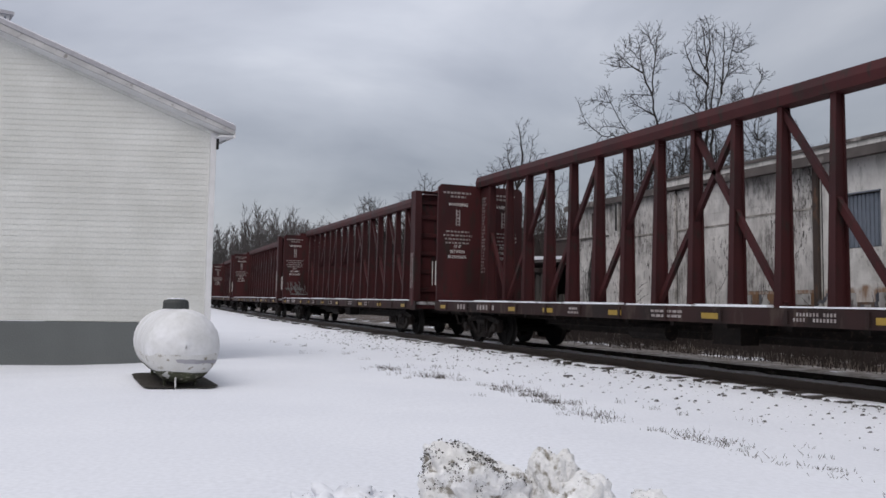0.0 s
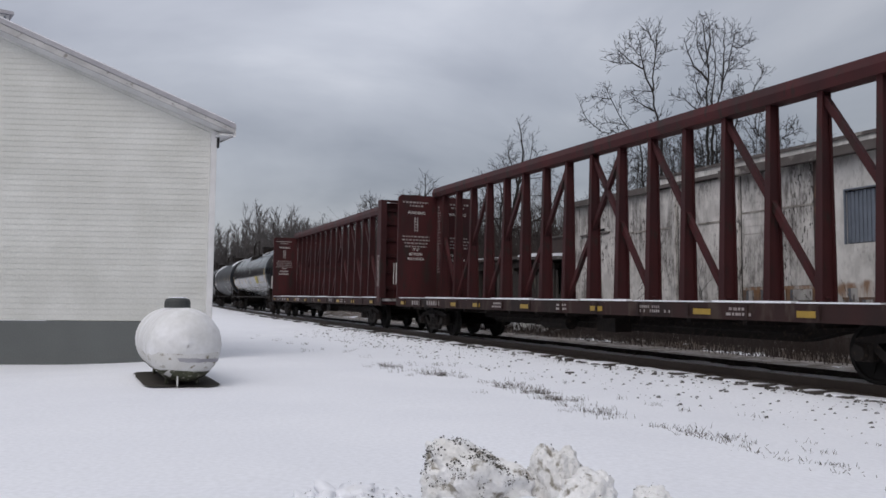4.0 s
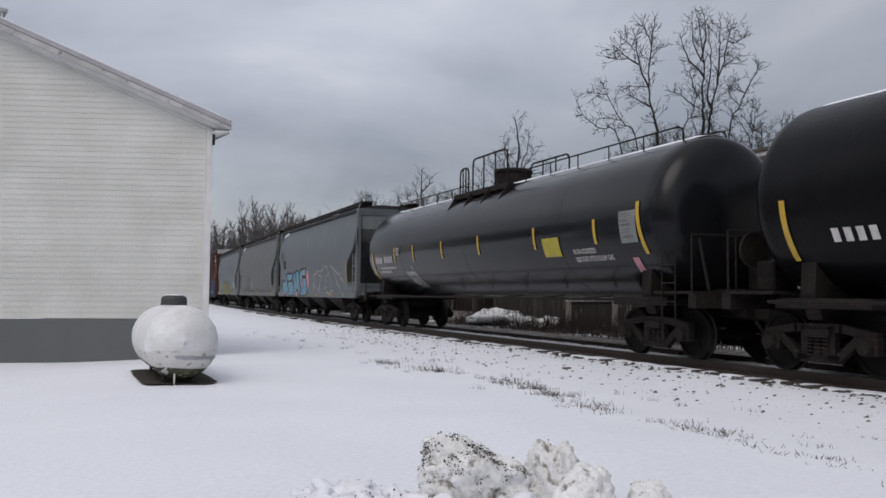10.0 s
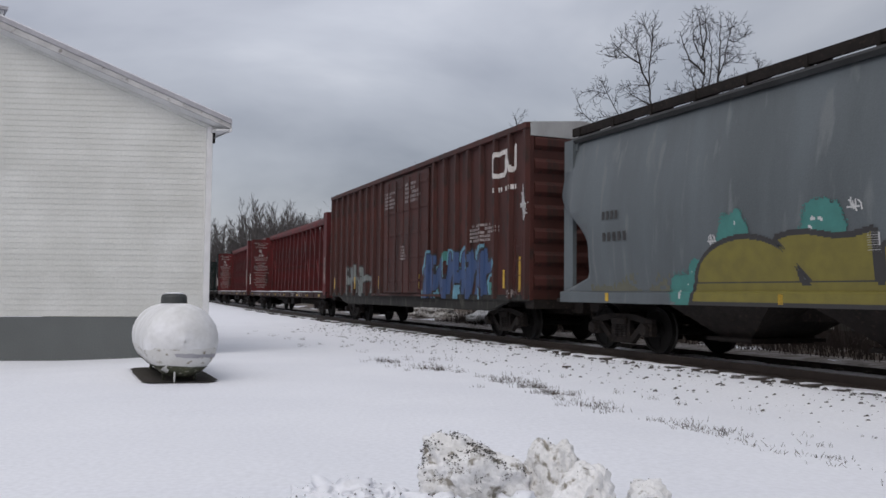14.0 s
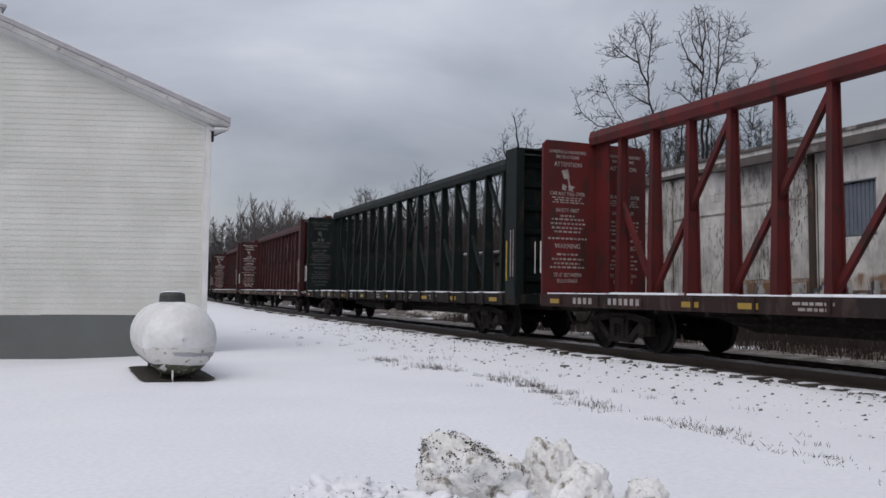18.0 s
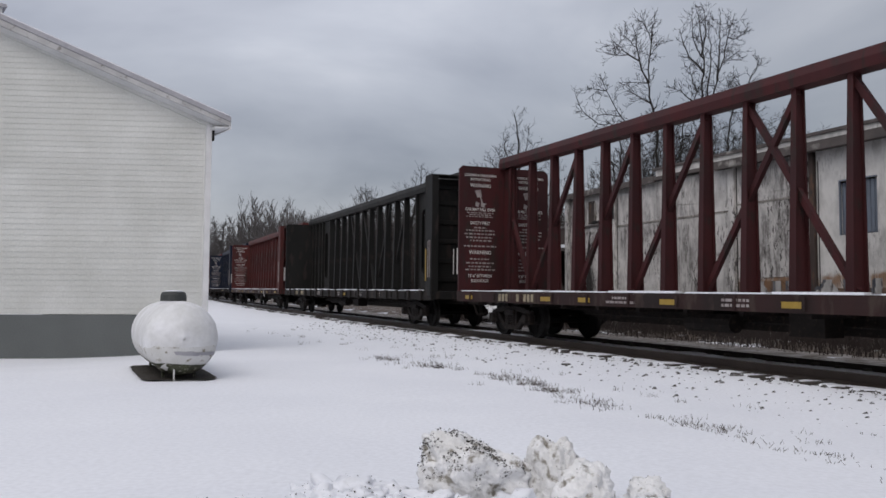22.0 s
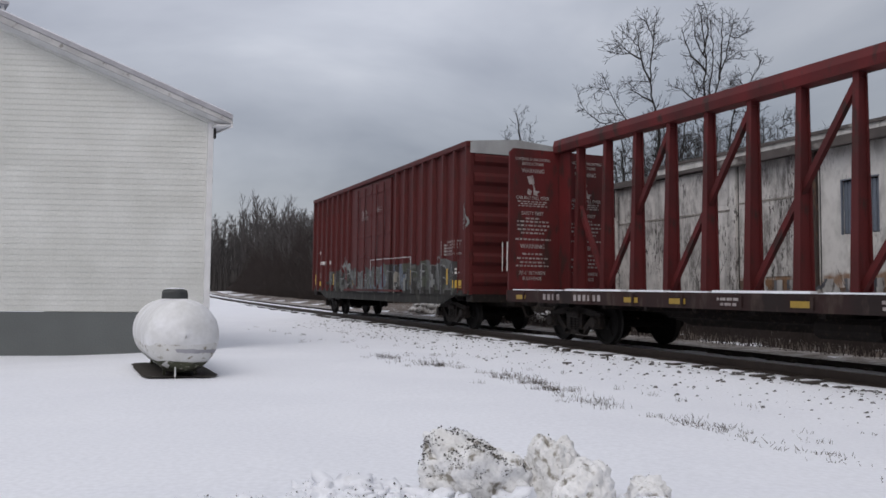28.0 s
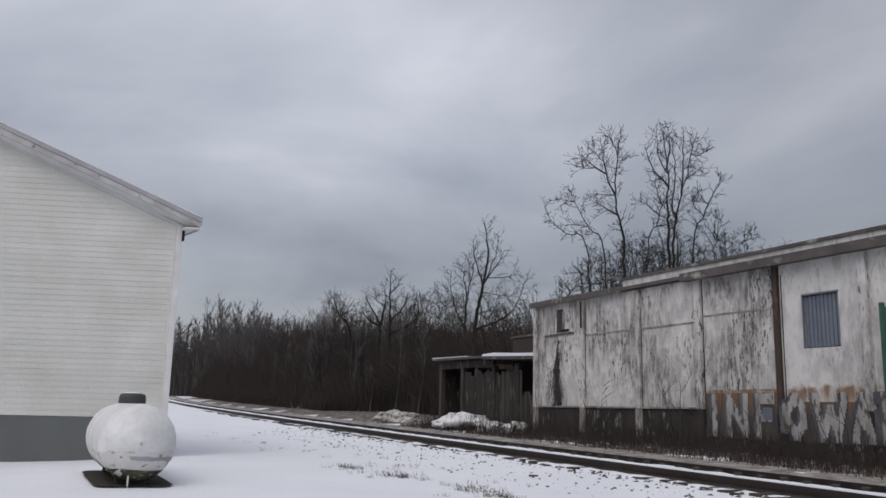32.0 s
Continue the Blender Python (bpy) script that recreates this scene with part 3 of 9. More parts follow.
# ---- the white house ----
def build_house():
    a = radians(6.0)
    house = thing("house", "white vinyl-sided gabled building on a grey block foundation", "house", Matrix.Translation((HOUSE_CORNER.x, HOUSE_CORNER.y, 0)) @ Matrix.Rotation(a, 4, "Z"))
    W, depth, z0, zs, ze, pitch = 12.0, 13.0, -0.6, 0.84, 4.79, 0.429
    # local x runs to the right along the gable wall, y away from the camera; the corner is at 0, 0
    top = ze + pitch * W / 2
    bm = prism(bmesh.new(), [(-W, zs), (0, zs), (0, ze), (-W / 2, top), (-W, ze)], "y", 0.05, 0.2)
    part("gable_wall", bm, SIDING, house)
    part("side_wall", box_bm(-0.2, -0.05, 0.2, depth, zs, ze), SIDING, house)
    part("side_wall", box_bm(-W, -W + 0.15, 0.2, depth, zs, ze), SIDING, house)
    bm = prism(bmesh.new(), [(-W, zs), (0, zs), (0, ze), (-W / 2, top), (-W, ze)], "y", depth, depth + 0.15)
    part("rear_wall", bm, SIDING, house)
    part("foundation", box_bm(-W - 0.02, 0.0, 0.0, 0.2, z0, zs - 0.01), BLOCK_GREY, house, "grey-painted block foundation")
    part("foundation", box_bm(-0.2, 0.0, 0.2, depth, z0, zs - 0.01), BLOCK_GREY, house)
    part("foundation", box_bm(-W - 0.02, -W + 0.2, 0.2, depth, z0, zs - 0.01), BLOCK_GREY, house)
    # clapboard courses, each a slanted lap
    h = 0.114
    n = int((top - zs) / h)
    for i in range(n):
        zb = zs + i * h
        xr = -0.09
        if zb > ze - 0.1:
            xr = -(zb - ze) / pitch + 0.05
        xl = max(-W / 2 - 0.2, -6.2)
        if xr < xl + 0.2:
            continue
        bm = prism(bmesh.new(), [(0.052, zb), (0.040, zb), (0.040, zb + 0.010), (0.047, zb + h), (0.052, zb + h)], "x", xl, xr)
        part("siding_board", bm, SIDING, house)
    part("corner_post", box_bm(-0.09, 0.03, 0.0, 0.12, zs - 0.03, ze, bevel=0.008), TRIM, house, "white corner post")
    # roof slabs with overhang
    ov, fo = 0.27, 0.32
    for sgn, name in ((1, "roof"), (-1, "roof")):
        xe, xm = (ov if sgn > 0 else -W - ov), -W / 2
        zt = ze + 0.12 - pitch * ov
        pts = [(xe, zt), (xe, zt + 0.10), (xm, top + 0.22), (xm, top + 0.12)]
        part(name, prism(bmesh.new(), pts, "y", -fo, depth + 0.4), SHINGLE, house, "grey roof with a thin dusting of snow")
        # rake board and its soffit
        pts = [(xe, zt - 0.09), (xe, zt - 0.004), (xm, top + 0.115), (xm, top - 0.03)]
        part("rake_board", prism(bmesh.new(), pts, "y", -fo + 0.02, -fo + 0.06), RAKE, house, "grimy pale rake board")
        pts = [(xe, zt - 0.09), (xe, zt - 0.05), (xm, top + 0.0), (xm, top - 0.03)]
        part("rake_soffit", prism(bmesh.new(), pts, "y", -fo + 0.06, 0.03), TRIM, house)
        if sgn > 0:
            part("snow_edge", prism(bmesh.new(), [(xe - 0.02, zt + 0.105), (xe - 0.02, zt + 0.14), (xm, top + 0.26), (xm, top + 0.225)], "y", -fo + 0.03, depth), SNOW, house, "thin snow on the roof")
    part("eave_soffit", box_bm(-0.02, ov - 0.02, -fo + 0.07, depth, ze - 0.12, ze - 0.085), TRIM, house)
    part("eave_fascia", box_bm(ov - 0.02, ov + 0.01, -fo + 0.02, depth, ze - 0.15, ze - 0.03), TRIM, house)
    part("frieze_board", prism(bmesh.new(), [(-0.02, ze - 0.05), (-0.02, ze + 0.03), (-W / 2, top + 0.03), (-W / 2, top - 0.05)], "y", 0.012, 0.05), SIDING, house)
    part("bracket", box_bm(0.02, 0.07, -0.02, 0.06, ze - 0.34, ze - 0.125, bevel=0.006), DARK, house, "dark bracket under the eave")
    # louvred vent box on the roof
    vent = part("roof_vent", box_bm(-4.56, -4.06, 0.9, 1.4, 6.3, 7.45, bevel=0.01), TRIM, house, "white louvred roof vent")
    part("vent_cap", prism(bmesh.new(), [(-4.66, 7.45), (-3.98, 7.38), (-3.98, 7.44), (-4.66, 7.56)], "y", 0.82, 1.48), SHINGLE, vent)
    for i in range(4):
        part("louvre", box_bm(-4.51 + i * 0.11, -4.47 + i * 0.11, 0.87, 0.9, 6.5, 7.35), SHUTTER, vent)
    # the building stands askew: its flanks run back along the railway
    for ob in house.children_recursive:
        for v in ob.data.vertices:
            v.co.x -= 0.58 * v.co.y
    return house


# ---- propane tank ----
def shell_band(prof, zc, lo, hi, grow=0.003, x_min=None):
    """A thin skin over the shell between two heights, ragged along its edges."""
    bm = lathe(bmesh.new(), [(a + (grow if a > 1 else -grow if a < 0.01 else 0), rr + grow) for a, rr in prof], "y", 64, (0, 0, zc))
    for z, up in ((lo, False), (hi, True)):
        bmesh.ops.bisect_plane(bm, geom=bm.verts[:] + bm.edges[:] + bm.faces[:], plane_co=(0, 0, z), plane_no=(0.05, 0.0, 1), clear_outer=up, clear_inner=not up)
    if x_min is not None:
        bmesh.ops.bisect_plane(bm, geom=bm.verts[:] + bm.edges[:] + bm.faces[:], plane_co=(x_min, 0, 0), plane_no=(1, 0, 0.6), clear_inner=True)
    for v in bm.verts:
        v.co.z += 0.014 * noise.noise(v.co * 9) * (1 if abs(v.co.z - zc) < 0.42 else 0)
    return bm


def build_propane_tank():
    r, L = 0.475, 2.35
    tank = thing("propane_tank", "white snow-capped propane tank with a dark valve cover", "propane tank", Matrix.Translation((-3.46, 11.35, 0.0)) @ Matrix.Rotation(radians(23.5), 4, "Z"))
    zc = 0.615
    prof = []
    for i in range(9):
        k = math.pi / 2 * i / 8
        prof.append((-0.40 * math.cos(k), r * math.sin(k) + 0.001))
    prof += [(L * j / 4, r) for j in range(1, 5)]
    for i in range(1, 9):
        k = math.pi / 2 * (1 - i / 8)
        prof.append((L + 0.40 * math.cos(k), r * math.sin(k) + 0.001))
    part("tank_shell", lathe(bmesh.new(), prof, "y", 40, (0, 0, zc)), TANK_WHITE, tank, smooth_shade=True)
    # snow cap over the upper half, thick on top and ragged below
    bm = bmesh.new()
    rows = []
    rnd = random.Random(3)
    for a, rr in prof:
        row = []
        zl = -0.10 + 0.05 * noise.noise(Vector((a * 5, 3, 1)))
        base = math.asin(max(-1.0, min(1.0, zl / rr)))
        lowl, lowr = base + rnd.uniform(-0.05, 0.05), math.pi - base + rnd.uniform(-0.05, 0.05)
        for i in range(17):
            k = lowl + (lowr - lowl) * i / 16
            edge = min(1.0, min(i, 16 - i) / 2.0)
            t = (0.006 + 0.022 * max(0, math.sin(k)) ** 2 + 0.008 * noise.noise(Vector((a * 6, k * 3, 2)))) * edge + 0.003
            ro = rr + t
            row.append(bm.verts.new((ro * math.cos(k), a - (t * 0.8 if a < 0.02 else 0), zc + ro * math.sin(k))))
        rows.append(row)
    for A, B in zip(rows, rows[1:]):
        for i in range(16):
            bm.faces.new((A[i], A[i + 1], B[i + 1], B[i]))
    bmesh.ops.recalc_face_normals(bm, faces=bm.faces[:])
    part("snow_cap", bm, FROST, tank, "thin snow lying over the white tank", smooth_shade=True)
    dome = part("valve_cover", lathe(bmesh.new(), [(0, 0.185), (0.09, 0.18), (0.125, 0.165), (0.14, 0.11)], "z", 24, (0.0, 1.0, zc + r + 0.03)), TANK_CAP, tank, "dark round valve cover", smooth_shade=False)
    part("cover_snow", lathe(bmesh.new(), [(0.139, 0.14), (0.149, 0.13), (0.156, 0.08), (0.158, 0.02)], "z", 20, (0.0, 1.0, zc + r + 0.03)), SNOW, dome, smooth_shade=True)
    for y in (0.15, L - 0.25):
        for x in (-0.2, 0.2):
            part("leg", box_bm(x - 0.02, x + 0.02, y - 0.04, y + 0.04, 0.0, zc - r * 0.86, bevel=0.006), ALGAE, tank)
    part("drain_pipe", rod(bmesh.new(), (-0.1, -0.22, 0.0), (-0.1, -0.22, zc - r * 0.8), 0.012, 8), TANK_WHITE, tank)
    # grimy green underside and a grey smear on the near end
    part("underside", shell_band(prof, zc, -1.0, zc - 0.315), ALGAE, tank, "grimy green underside", smooth_shade=True)
    part("smear", shell_band(prof, zc, zc - 0.195, zc - 0.145, 0.004, 0.16), SHINGLE, tank, "grey smear where snow slid off", smooth_shade=True)
    bm = bmesh.new()
    rnd = random.Random(9)
    ring = []
    for i in range(28):
        k = 2 * math.pi * i / 28
        px = 0.50 * max(-1, min(1, 1.35 * math.cos(k))) * (1 + rnd.uniform(-0.05, 0.05))
        py = 1.1 + 1.36 * max(-1, min(1, 1.35 * math.sin(k))) * (1 + rnd.uniform(-0.03, 0.03))
        ring.append((px, py))
    M = tank.matrix_basis
    ci = bm.verts.new((0, 1.1, ground_z(*(M @ Vector((0, 1.1, 0))).xy) + 0.02))
    vs = [bm.verts.new((p[0], p[1], ground_z(*(M @ Vector((p[0], p[1], 0))).xy) + 0.02)) for p in ring]
    for i in range(28):
        bm.faces.new((ci, vs[i], vs[(i + 1) % 28]))
    bmesh.ops.recalc_face_normals(bm, faces=bm.faces[:])
    part("bare_pad", bm, SOIL, tank, "bare dark pad without snow")
    return tank


# ---- old whitewashed block building beyond the track ----
def track_frame(s, w):
    """A frame whose x runs to the right along the track and y away from the camera."""
    p = Vector((X0 + w * math.cos(PSI) - s * math.sin(PSI), Y0 + w * math.sin(PSI) + s * math.cos(PSI), 0))
    return Matrix.Translation(p) @ Matrix.Rotation(PSI - math.pi / 2, 4, "Z")


BAYS = (0.0, 2.83, 5.67, 8.26, 10.97, 13.4, 16.1, 18.8, 21.5, 24.2)


def build_old_building():
    b = thing("old_building", "derelict whitewashed block building with stained bays and graffiti", "building", track_frame(25.9, 5.0))
    H, D, base = 4.86, 9.0, 1.30
    part("core_wall", box_bm(0.0, 24.2, 0.25, D, -0.3, H - 0.05), WALL_OLD, b)
    part("end_wall", box_bm(-0.06, 0.0, 0.06, D, -0.3, H), WALL_OLD, b)
    for i in range(9):
        x0, x1 = BAYS[i], BAYS[i + 1]
        m = WALL_PALE if i >= 4 else (WALL_RUST if i == 3 else WALL_OLD)
        base = 1.30 if i < 3 else 0.58
        if i == 4:
            # bay with the shuttered window: four pieces round the opening
            wx0, wx1, wz0, wz1 = 11.7, 12.7, 2.73, 3.98
            for c in ((x0, wx0, 1.5, H - 0.02), (wx1, x1, 1.5, H - 0.02), (wx0, wx1, 1.5, wz0), (wx0, wx1, wz1, H - 0.02)):
                part("bay_wall", box_bm(c[0], c[1], 0.06, 0.25, c[2], c[3]), m, b)
            win = part("window", box_bm(wx0, wx1, 0.2, 0.24, wz0, wz1), DARK, b, "window closed with blue-grey ribbed sheet")
            for k in range(9):
                part("sheet_rib", box_bm(wx0 + 0.01 + k * 0.11, wx0 + 0.105 + k * 0.11, 0.12, 0.2, wz0 + 0.02, wz1 - 0.02, bevel=0.012), SHUTTER, win)
            part("window_frame", box_bm(wx0 - 0.015, wx0 + 0.015, 0.045, 0.1, wz0, wz1), SHUTTER, win)
            part("window_frame", box_bm(wx0 - 0.015, wx1 + 0.015, 0.045, 0.1, wz1, wz1 + 0.03), SHUTTER, win)
        else:
            part("bay_wall", box_bm(x0, x1, 0.06, 0.25, max(base, 1.30), H - 0.02), m, b)
        if i > 2:
            part("lower_wall", box_bm(x0, x1, 0.057, 0.25, base, 1.72 if i != 4 else 1.5), WALL_LOW, b, "sooty lower wall behind the graffiti")
        part("base_wall", box_bm(x0, x1, 0.05, 0.25, -0.3, base - 0.004), WALL_BASE, b, "mould-blackened lower wall")
        if i < 3:
            part("ledge", box_bm(x0 + 0.14, x1 - 0.12, 0.0, 0.12, base, base + 0.05), CONCRETE, b)
        part("pilaster", box_bm(x0 - (0.11 if i != 4 else 0.08), x0 + (0.11 if i != 4 else 0.07), -0.05, 0.06, 1.30, H - 0.04, bevel=0.012), WALL_OLD if i != 4 else RUSTY, b)
        part("pilaster_foot", box_bm(x0 - 0.11, x0 + 0.11, -0.05, 0.06, -0.3, 1.296, bevel=0.012), CONCRETE if i < 3 else WALL_BASE, b)
        # dark open joints beside the pilaster
        for jx in (x0 - 0.13, x0 + 0.115):
            if i and i < 5:
                part("wall_crack", box_bm(jx, jx + 0.018, 0.045, 0.062, base + 0.3 * (i % 2), H - 0.3 * (i % 3)), DARK, b)
        if i in (1, 2, 3):
            zt = 3.62 if i != 3 else 3.75
            part("wall_joint", box_bm(x0 + 0.12, x1 - 0.12, 0.035, 0.062, zt, zt + 0.045), CONCRETE, b)
    part("wall_gap", box_bm(2.80, 2.90, -0.056, -0.045, 3.88, 4.76), DARK, b, "black open joint")
    # opening high in the first bay
    op = part("small_opening", box_bm(1.30, 1.66, 0.03, 0.058, 3.84, 4.62), RUSTY, b, "narrow broken opening, rusty and dark")
    part("opening_frame", box_bm(1.66, 1.74, 0.02, 0.058, 3.84, 4.55, bevel=0.006), CONCRETE, op)
    part("opening_shelf", box_bm(1.55, 2.0, 0.0, 0.06, 3.84, 3.92, bevel=0.008), DARK, op)
    part("opening_sill", box_bm(0.56, 2.29, 0.0, 0.06, 3.74, 3.79), FASCIA, op)
    # roof edge: dark drip edge, then the pale upper parapet
    part("roof", box_bm(-0.15, 24.4, -0.12, D, H, H + 0.1), FASCIA, b)
    part("roof_edge", box_bm(-0.2, 5.1, -0.16, -0.1, H - 0.06, H + 0.13), FASCIA, b)
    part("parapet", box_bm(4.9, 24.4, 0.1, 0.3, H + 0.1, H + 0.34), WALL_PALE, b)
    part("parapet_cap", box_bm(4.8, 24.5, 0.05, 0.36, H + 0.34, H + 0.42), FASCIA, b)
    part("eave_beam", box_bm(7.9, 24.4, -0.3, -0.1, H - 0.1, H + 0.12), FASCIA, b, "dark sagging eave board")
    part("green_door_frame", box_bm(13.75, 13.85, -0.02, 0.06, -0.1, 3.6, bevel=0.01), GREEN_PAINT, b)
    part("green_door", box_bm(13.85, 15.2, 0.0, 0.055, -0.1, 3.5), GREEN_PAINT, b)
    return b


def build_shed():
    sh = thing("ruined_shed", "low ruined shed with dark openings and snow on its roof edge", "shed", track_frame(38.2, 6.6))
    part("rear_wall", box_bm(1.1, 12.2, 3.6, 3.8, -0.2, 3.0), OLD_WOOD, sh)
    part("roof", prism(bmesh.new(), [(0.95, 3.44), (6.55, 3.36), (6.55, 3.46), (0.95, 3.53)], "y", -0.35, 4.0), FASCIA, sh)
    part("roof", prism(bmesh.new(), [(6.2, 3.30), (12.4, 3.05), (12.4, 3.16), (6.2, 3.41)], "y", -0.5, 4.0), FASCIA, sh)
    part("roof_snow", prism(bmesh.new(), [(6.3, 3.415), (12.3, 3.17), (12.3, 3.30), (9.2, 3.41), (7.4, 3.51), (6.4, 3.50)], "y", -0.54, 3.0), SNOW, sh, "thick snow on the roof edge")
    part("roof_snow", prism(bmesh.new(), [(1.0, 3.535), (4.6, 3.49), (4.6, 3.51), (1.0, 3.57)], "y", -0.37, 3.0), SNOW, sh)
    for x in (1.3, 3.53, 6.44, 8.4, 9.75, 12.0):
        part("post", box_bm(x - 0.13, x + 0.13, -0.05, 0.17, -0.3, 3.36 if x < 6 else 3.05, bevel=0.01), GREY_POST if x < 6 else OLD_WOOD, sh)
    rnd = random.Random(11)
    x = 3.7
    while x < 12.0:
        wd = rnd.uniform(0.16, 0.3)
        high = rnd.uniform(2.6, 3.05)
        if 8.5 < x < 11.2:
            high = rnd.uniform(1.75, 1.95)
        part("board", box_bm(x, x + wd - 0.02, 0.0 + rnd.uniform(0, 0.03), 0.04, -0.3, high), OLD_WOOD if x < 6.6 or rnd.random() < 0.5 else GREY_POST, sh)
        x += wd
    part("end_wall", box_bm(1.2, 1.3, 0.17, 3.6, -0.2, 3.2), OLD_WOOD, sh)
    # near-black sheet before the rear wall stands in for the shade inside
    part("dark_interior", box_bm(1.35, 12.0, 3.4, 3.55, -0.2, 3.0), DARK, sh)
    part("lintel", box_bm(1.17, 6.44, -0.04, 0.1, 3.02, 3.34), OLD_WOOD, sh)
    ch = thing("brick_stack", "square dark brick roof box behind the shed roof", "chimney", track_frame(33.6, 8.6))
    part("brick_body", box_bm(0, 2.0, 0, 1.4, -0.3, 4.42, bevel=0.02), BRICK_DARK, ch)
    part("cap", box_bm(-0.08, 2.08, -0.08, 1.48, 4.42, 4.5), FASCIA, ch)


build_house()
build_propane_tank()
build_old_building()
build_shed()


# ---- trees ----
class Wood:
    """Collects tapered limbs as plain lists."""

    def __init__(self):
        self.v, self.f = [], []

    def limb(self, p, q, r0, r1, sides=3):
        d = q - p
        if d.length < 1e-5:
            return
        u = d.orthogonal().normalized()
        w = d.cross(u).normalized()
        b = len(self.v)
        for c, r in ((p, r0), (q, r1)):
            for i in range(sides):
                k = 2 * math.pi * i / sides
                self.v.append(c + (u * math.cos(k) + w * math.sin(k)) * r)
        for i in range(sides):
            j = (i + 1) % sides
            self.f.append((b + i, b + j, b + sides + j, b + sides + i))

    def mesh(self, name, material):
        me = bpy.data.meshes.new(name)
        me.from_pydata([tuple(c) for c in self.v], [], self.f)
        me.materials.append(material)
        return me


def twig(rnd, crown, p, d, length, r, level):
    """A slender crooked shoot that puts out side shoots and forks at its end."""
    for i in range(3):
        d = (d + Vector((rnd.gauss(0, 0.16), rnd.gauss(0, 0.16), rnd.gauss(0, 0.12) + 0.05))).normalized()
        q = p + d * (length / 3)
        r1 = max(0.009, r * 0.84)
        crown.limb(p, q, r, r1)
        p, r = q, r1
        if level and (i == 2 or rnd.random() < 0.55):
            turn = rnd.uniform(0, 2 * math.pi)
            for k in range(2 if i == 2 else 1):
                o = Matrix.Rotation(turn + k * (math.pi + rnd.gauss(0, 0.5)), 3, d) @ d.orthogonal().normalized()
                twig(rnd, crown, p, (d + o * rnd.uniform(0.4, 1.0)).normalized(), length * rnd.uniform(0.4, 0.75), max(0.009, r * 0.75), level - 1)


def bough(rnd, trunk, crown, knots, r0, shoots, bare, nodes):
    """A stem or limb through a few knots (across, up) in the tree's own plane, with side shoots above its bare part."""
    y0 = 0.0
    if knots[0][1] > 1.0 and nodes:
        # a limb leaves the nearest stem
        root = min(nodes, key=lambda c: math.hypot(c.x - knots[0][0], c.z - knots[0][1]))
        knots = [(root.x, root.z)] + knots[1:]
        y0 = root.y
    # the last shoots carry on past the limb's own end
    (ax, az), (bx, bz) = knots[-2:]
    cut = min(0.4, 0.55 * shoots / max(0.1, math.hypot(bx - ax, bz - az)))
    knots = knots[:-1] + [(bx - cut * (bx - ax), bz - cut * (bz - az))]
    reach = sum(math.hypot(b[0] - a[0], b[1] - a[1]) for a, b in zip(knots, knots[1:]))
    dy = rnd.uniform(-0.22, 0.22) * reach * (0.4 if knots[0][1] < 1.0 else 1.0)
    pad = [knots[0]] + knots + [knots[-1]]
    path = []
    for a in range(len(knots) - 1):
        p0, p1, p2, p3 = (Vector(c) for c in pad[a:a + 4])
        n = max(3, int((p2 - p1).length / 0.34))
        for i in range(n):
            u = i / n
            path.append(0.5 * (2 * p1 + (p2 - p0) * u + (2 * p0 - 5 * p1 + 4 * p2 - p3) * u * u + (3 * p1 - p0 - 3 * p2 + p3) * u ** 3))
    path.append(Vector(knots[-1]))
    total = len(path) - 1
    p = None
    for i, c in enumerate(path):
        k = i / total
        crook = 0.035 * min(1.0, 4 * k)
        q = Vector((c.x + rnd.gauss(0, crook), y0 + dy * k + rnd.gauss(0, crook), c.y))
        r1 = max(0.018, r0 * (1 - 0.82 * k))
        if p is not None:
            (trunk if r1 > 0.02 else crown).limb(p, q, max(0.018, r0 * (1 - 0.82 * (i - 1) / total)), r1, 6 if r1 > 0.06 else 4)
            d = (q - p).normalized()
            if k > bare:
                for _ in range(1 + (rnd.random() < 0.7) + (rnd.random() < 0.5)):
                    o = Matrix.Rotation(rnd.uniform(0, 2 * math.pi), 3, d) @ d.orthogonal().normalized()
                    twig(rnd, crown, q, (d * rnd.uniform(0.3, 1.2) + o).normalized(), shoots * rnd.uniform(0.3, 1.0) * (1.15 - 0.4 * k), 0.0145, 2 if rnd.random() < 0.4 else 1)
        nodes.append(q.copy())
        p = q


def tree(x, y, seed, label, shoots, stems, bare=0.55):
    """stems: radius at the foot, then knots across and up from zero level; a first knot at 0 stands on the ground."""
    rnd = random.Random(seed)
    g = ground_z(x, y) - 0.1
    t = thing("tree", label, "tree", Matrix.Translation((x, y, g)), group="bare trees")
    crown = Wood()
    nodes = []
    for r0, *flat in stems:
        knots = [(flat[i], flat[i + 1] - g if flat[i + 1] else 0.0) for i in range(0, len(flat), 2)]
        foot = not flat[1]
        stem = Wood()
        bough(rnd, stem, crown, knots, r0 * 1.2, shoots, bare if foot else 0.15, nodes)
        name = "trunk" if foot else "limb"
        if stem.f:
            part(name, stem.mesh(name, BARK), None, t)
    part("crown", crown.mesh("crown", TWIG), None, t)
    return t


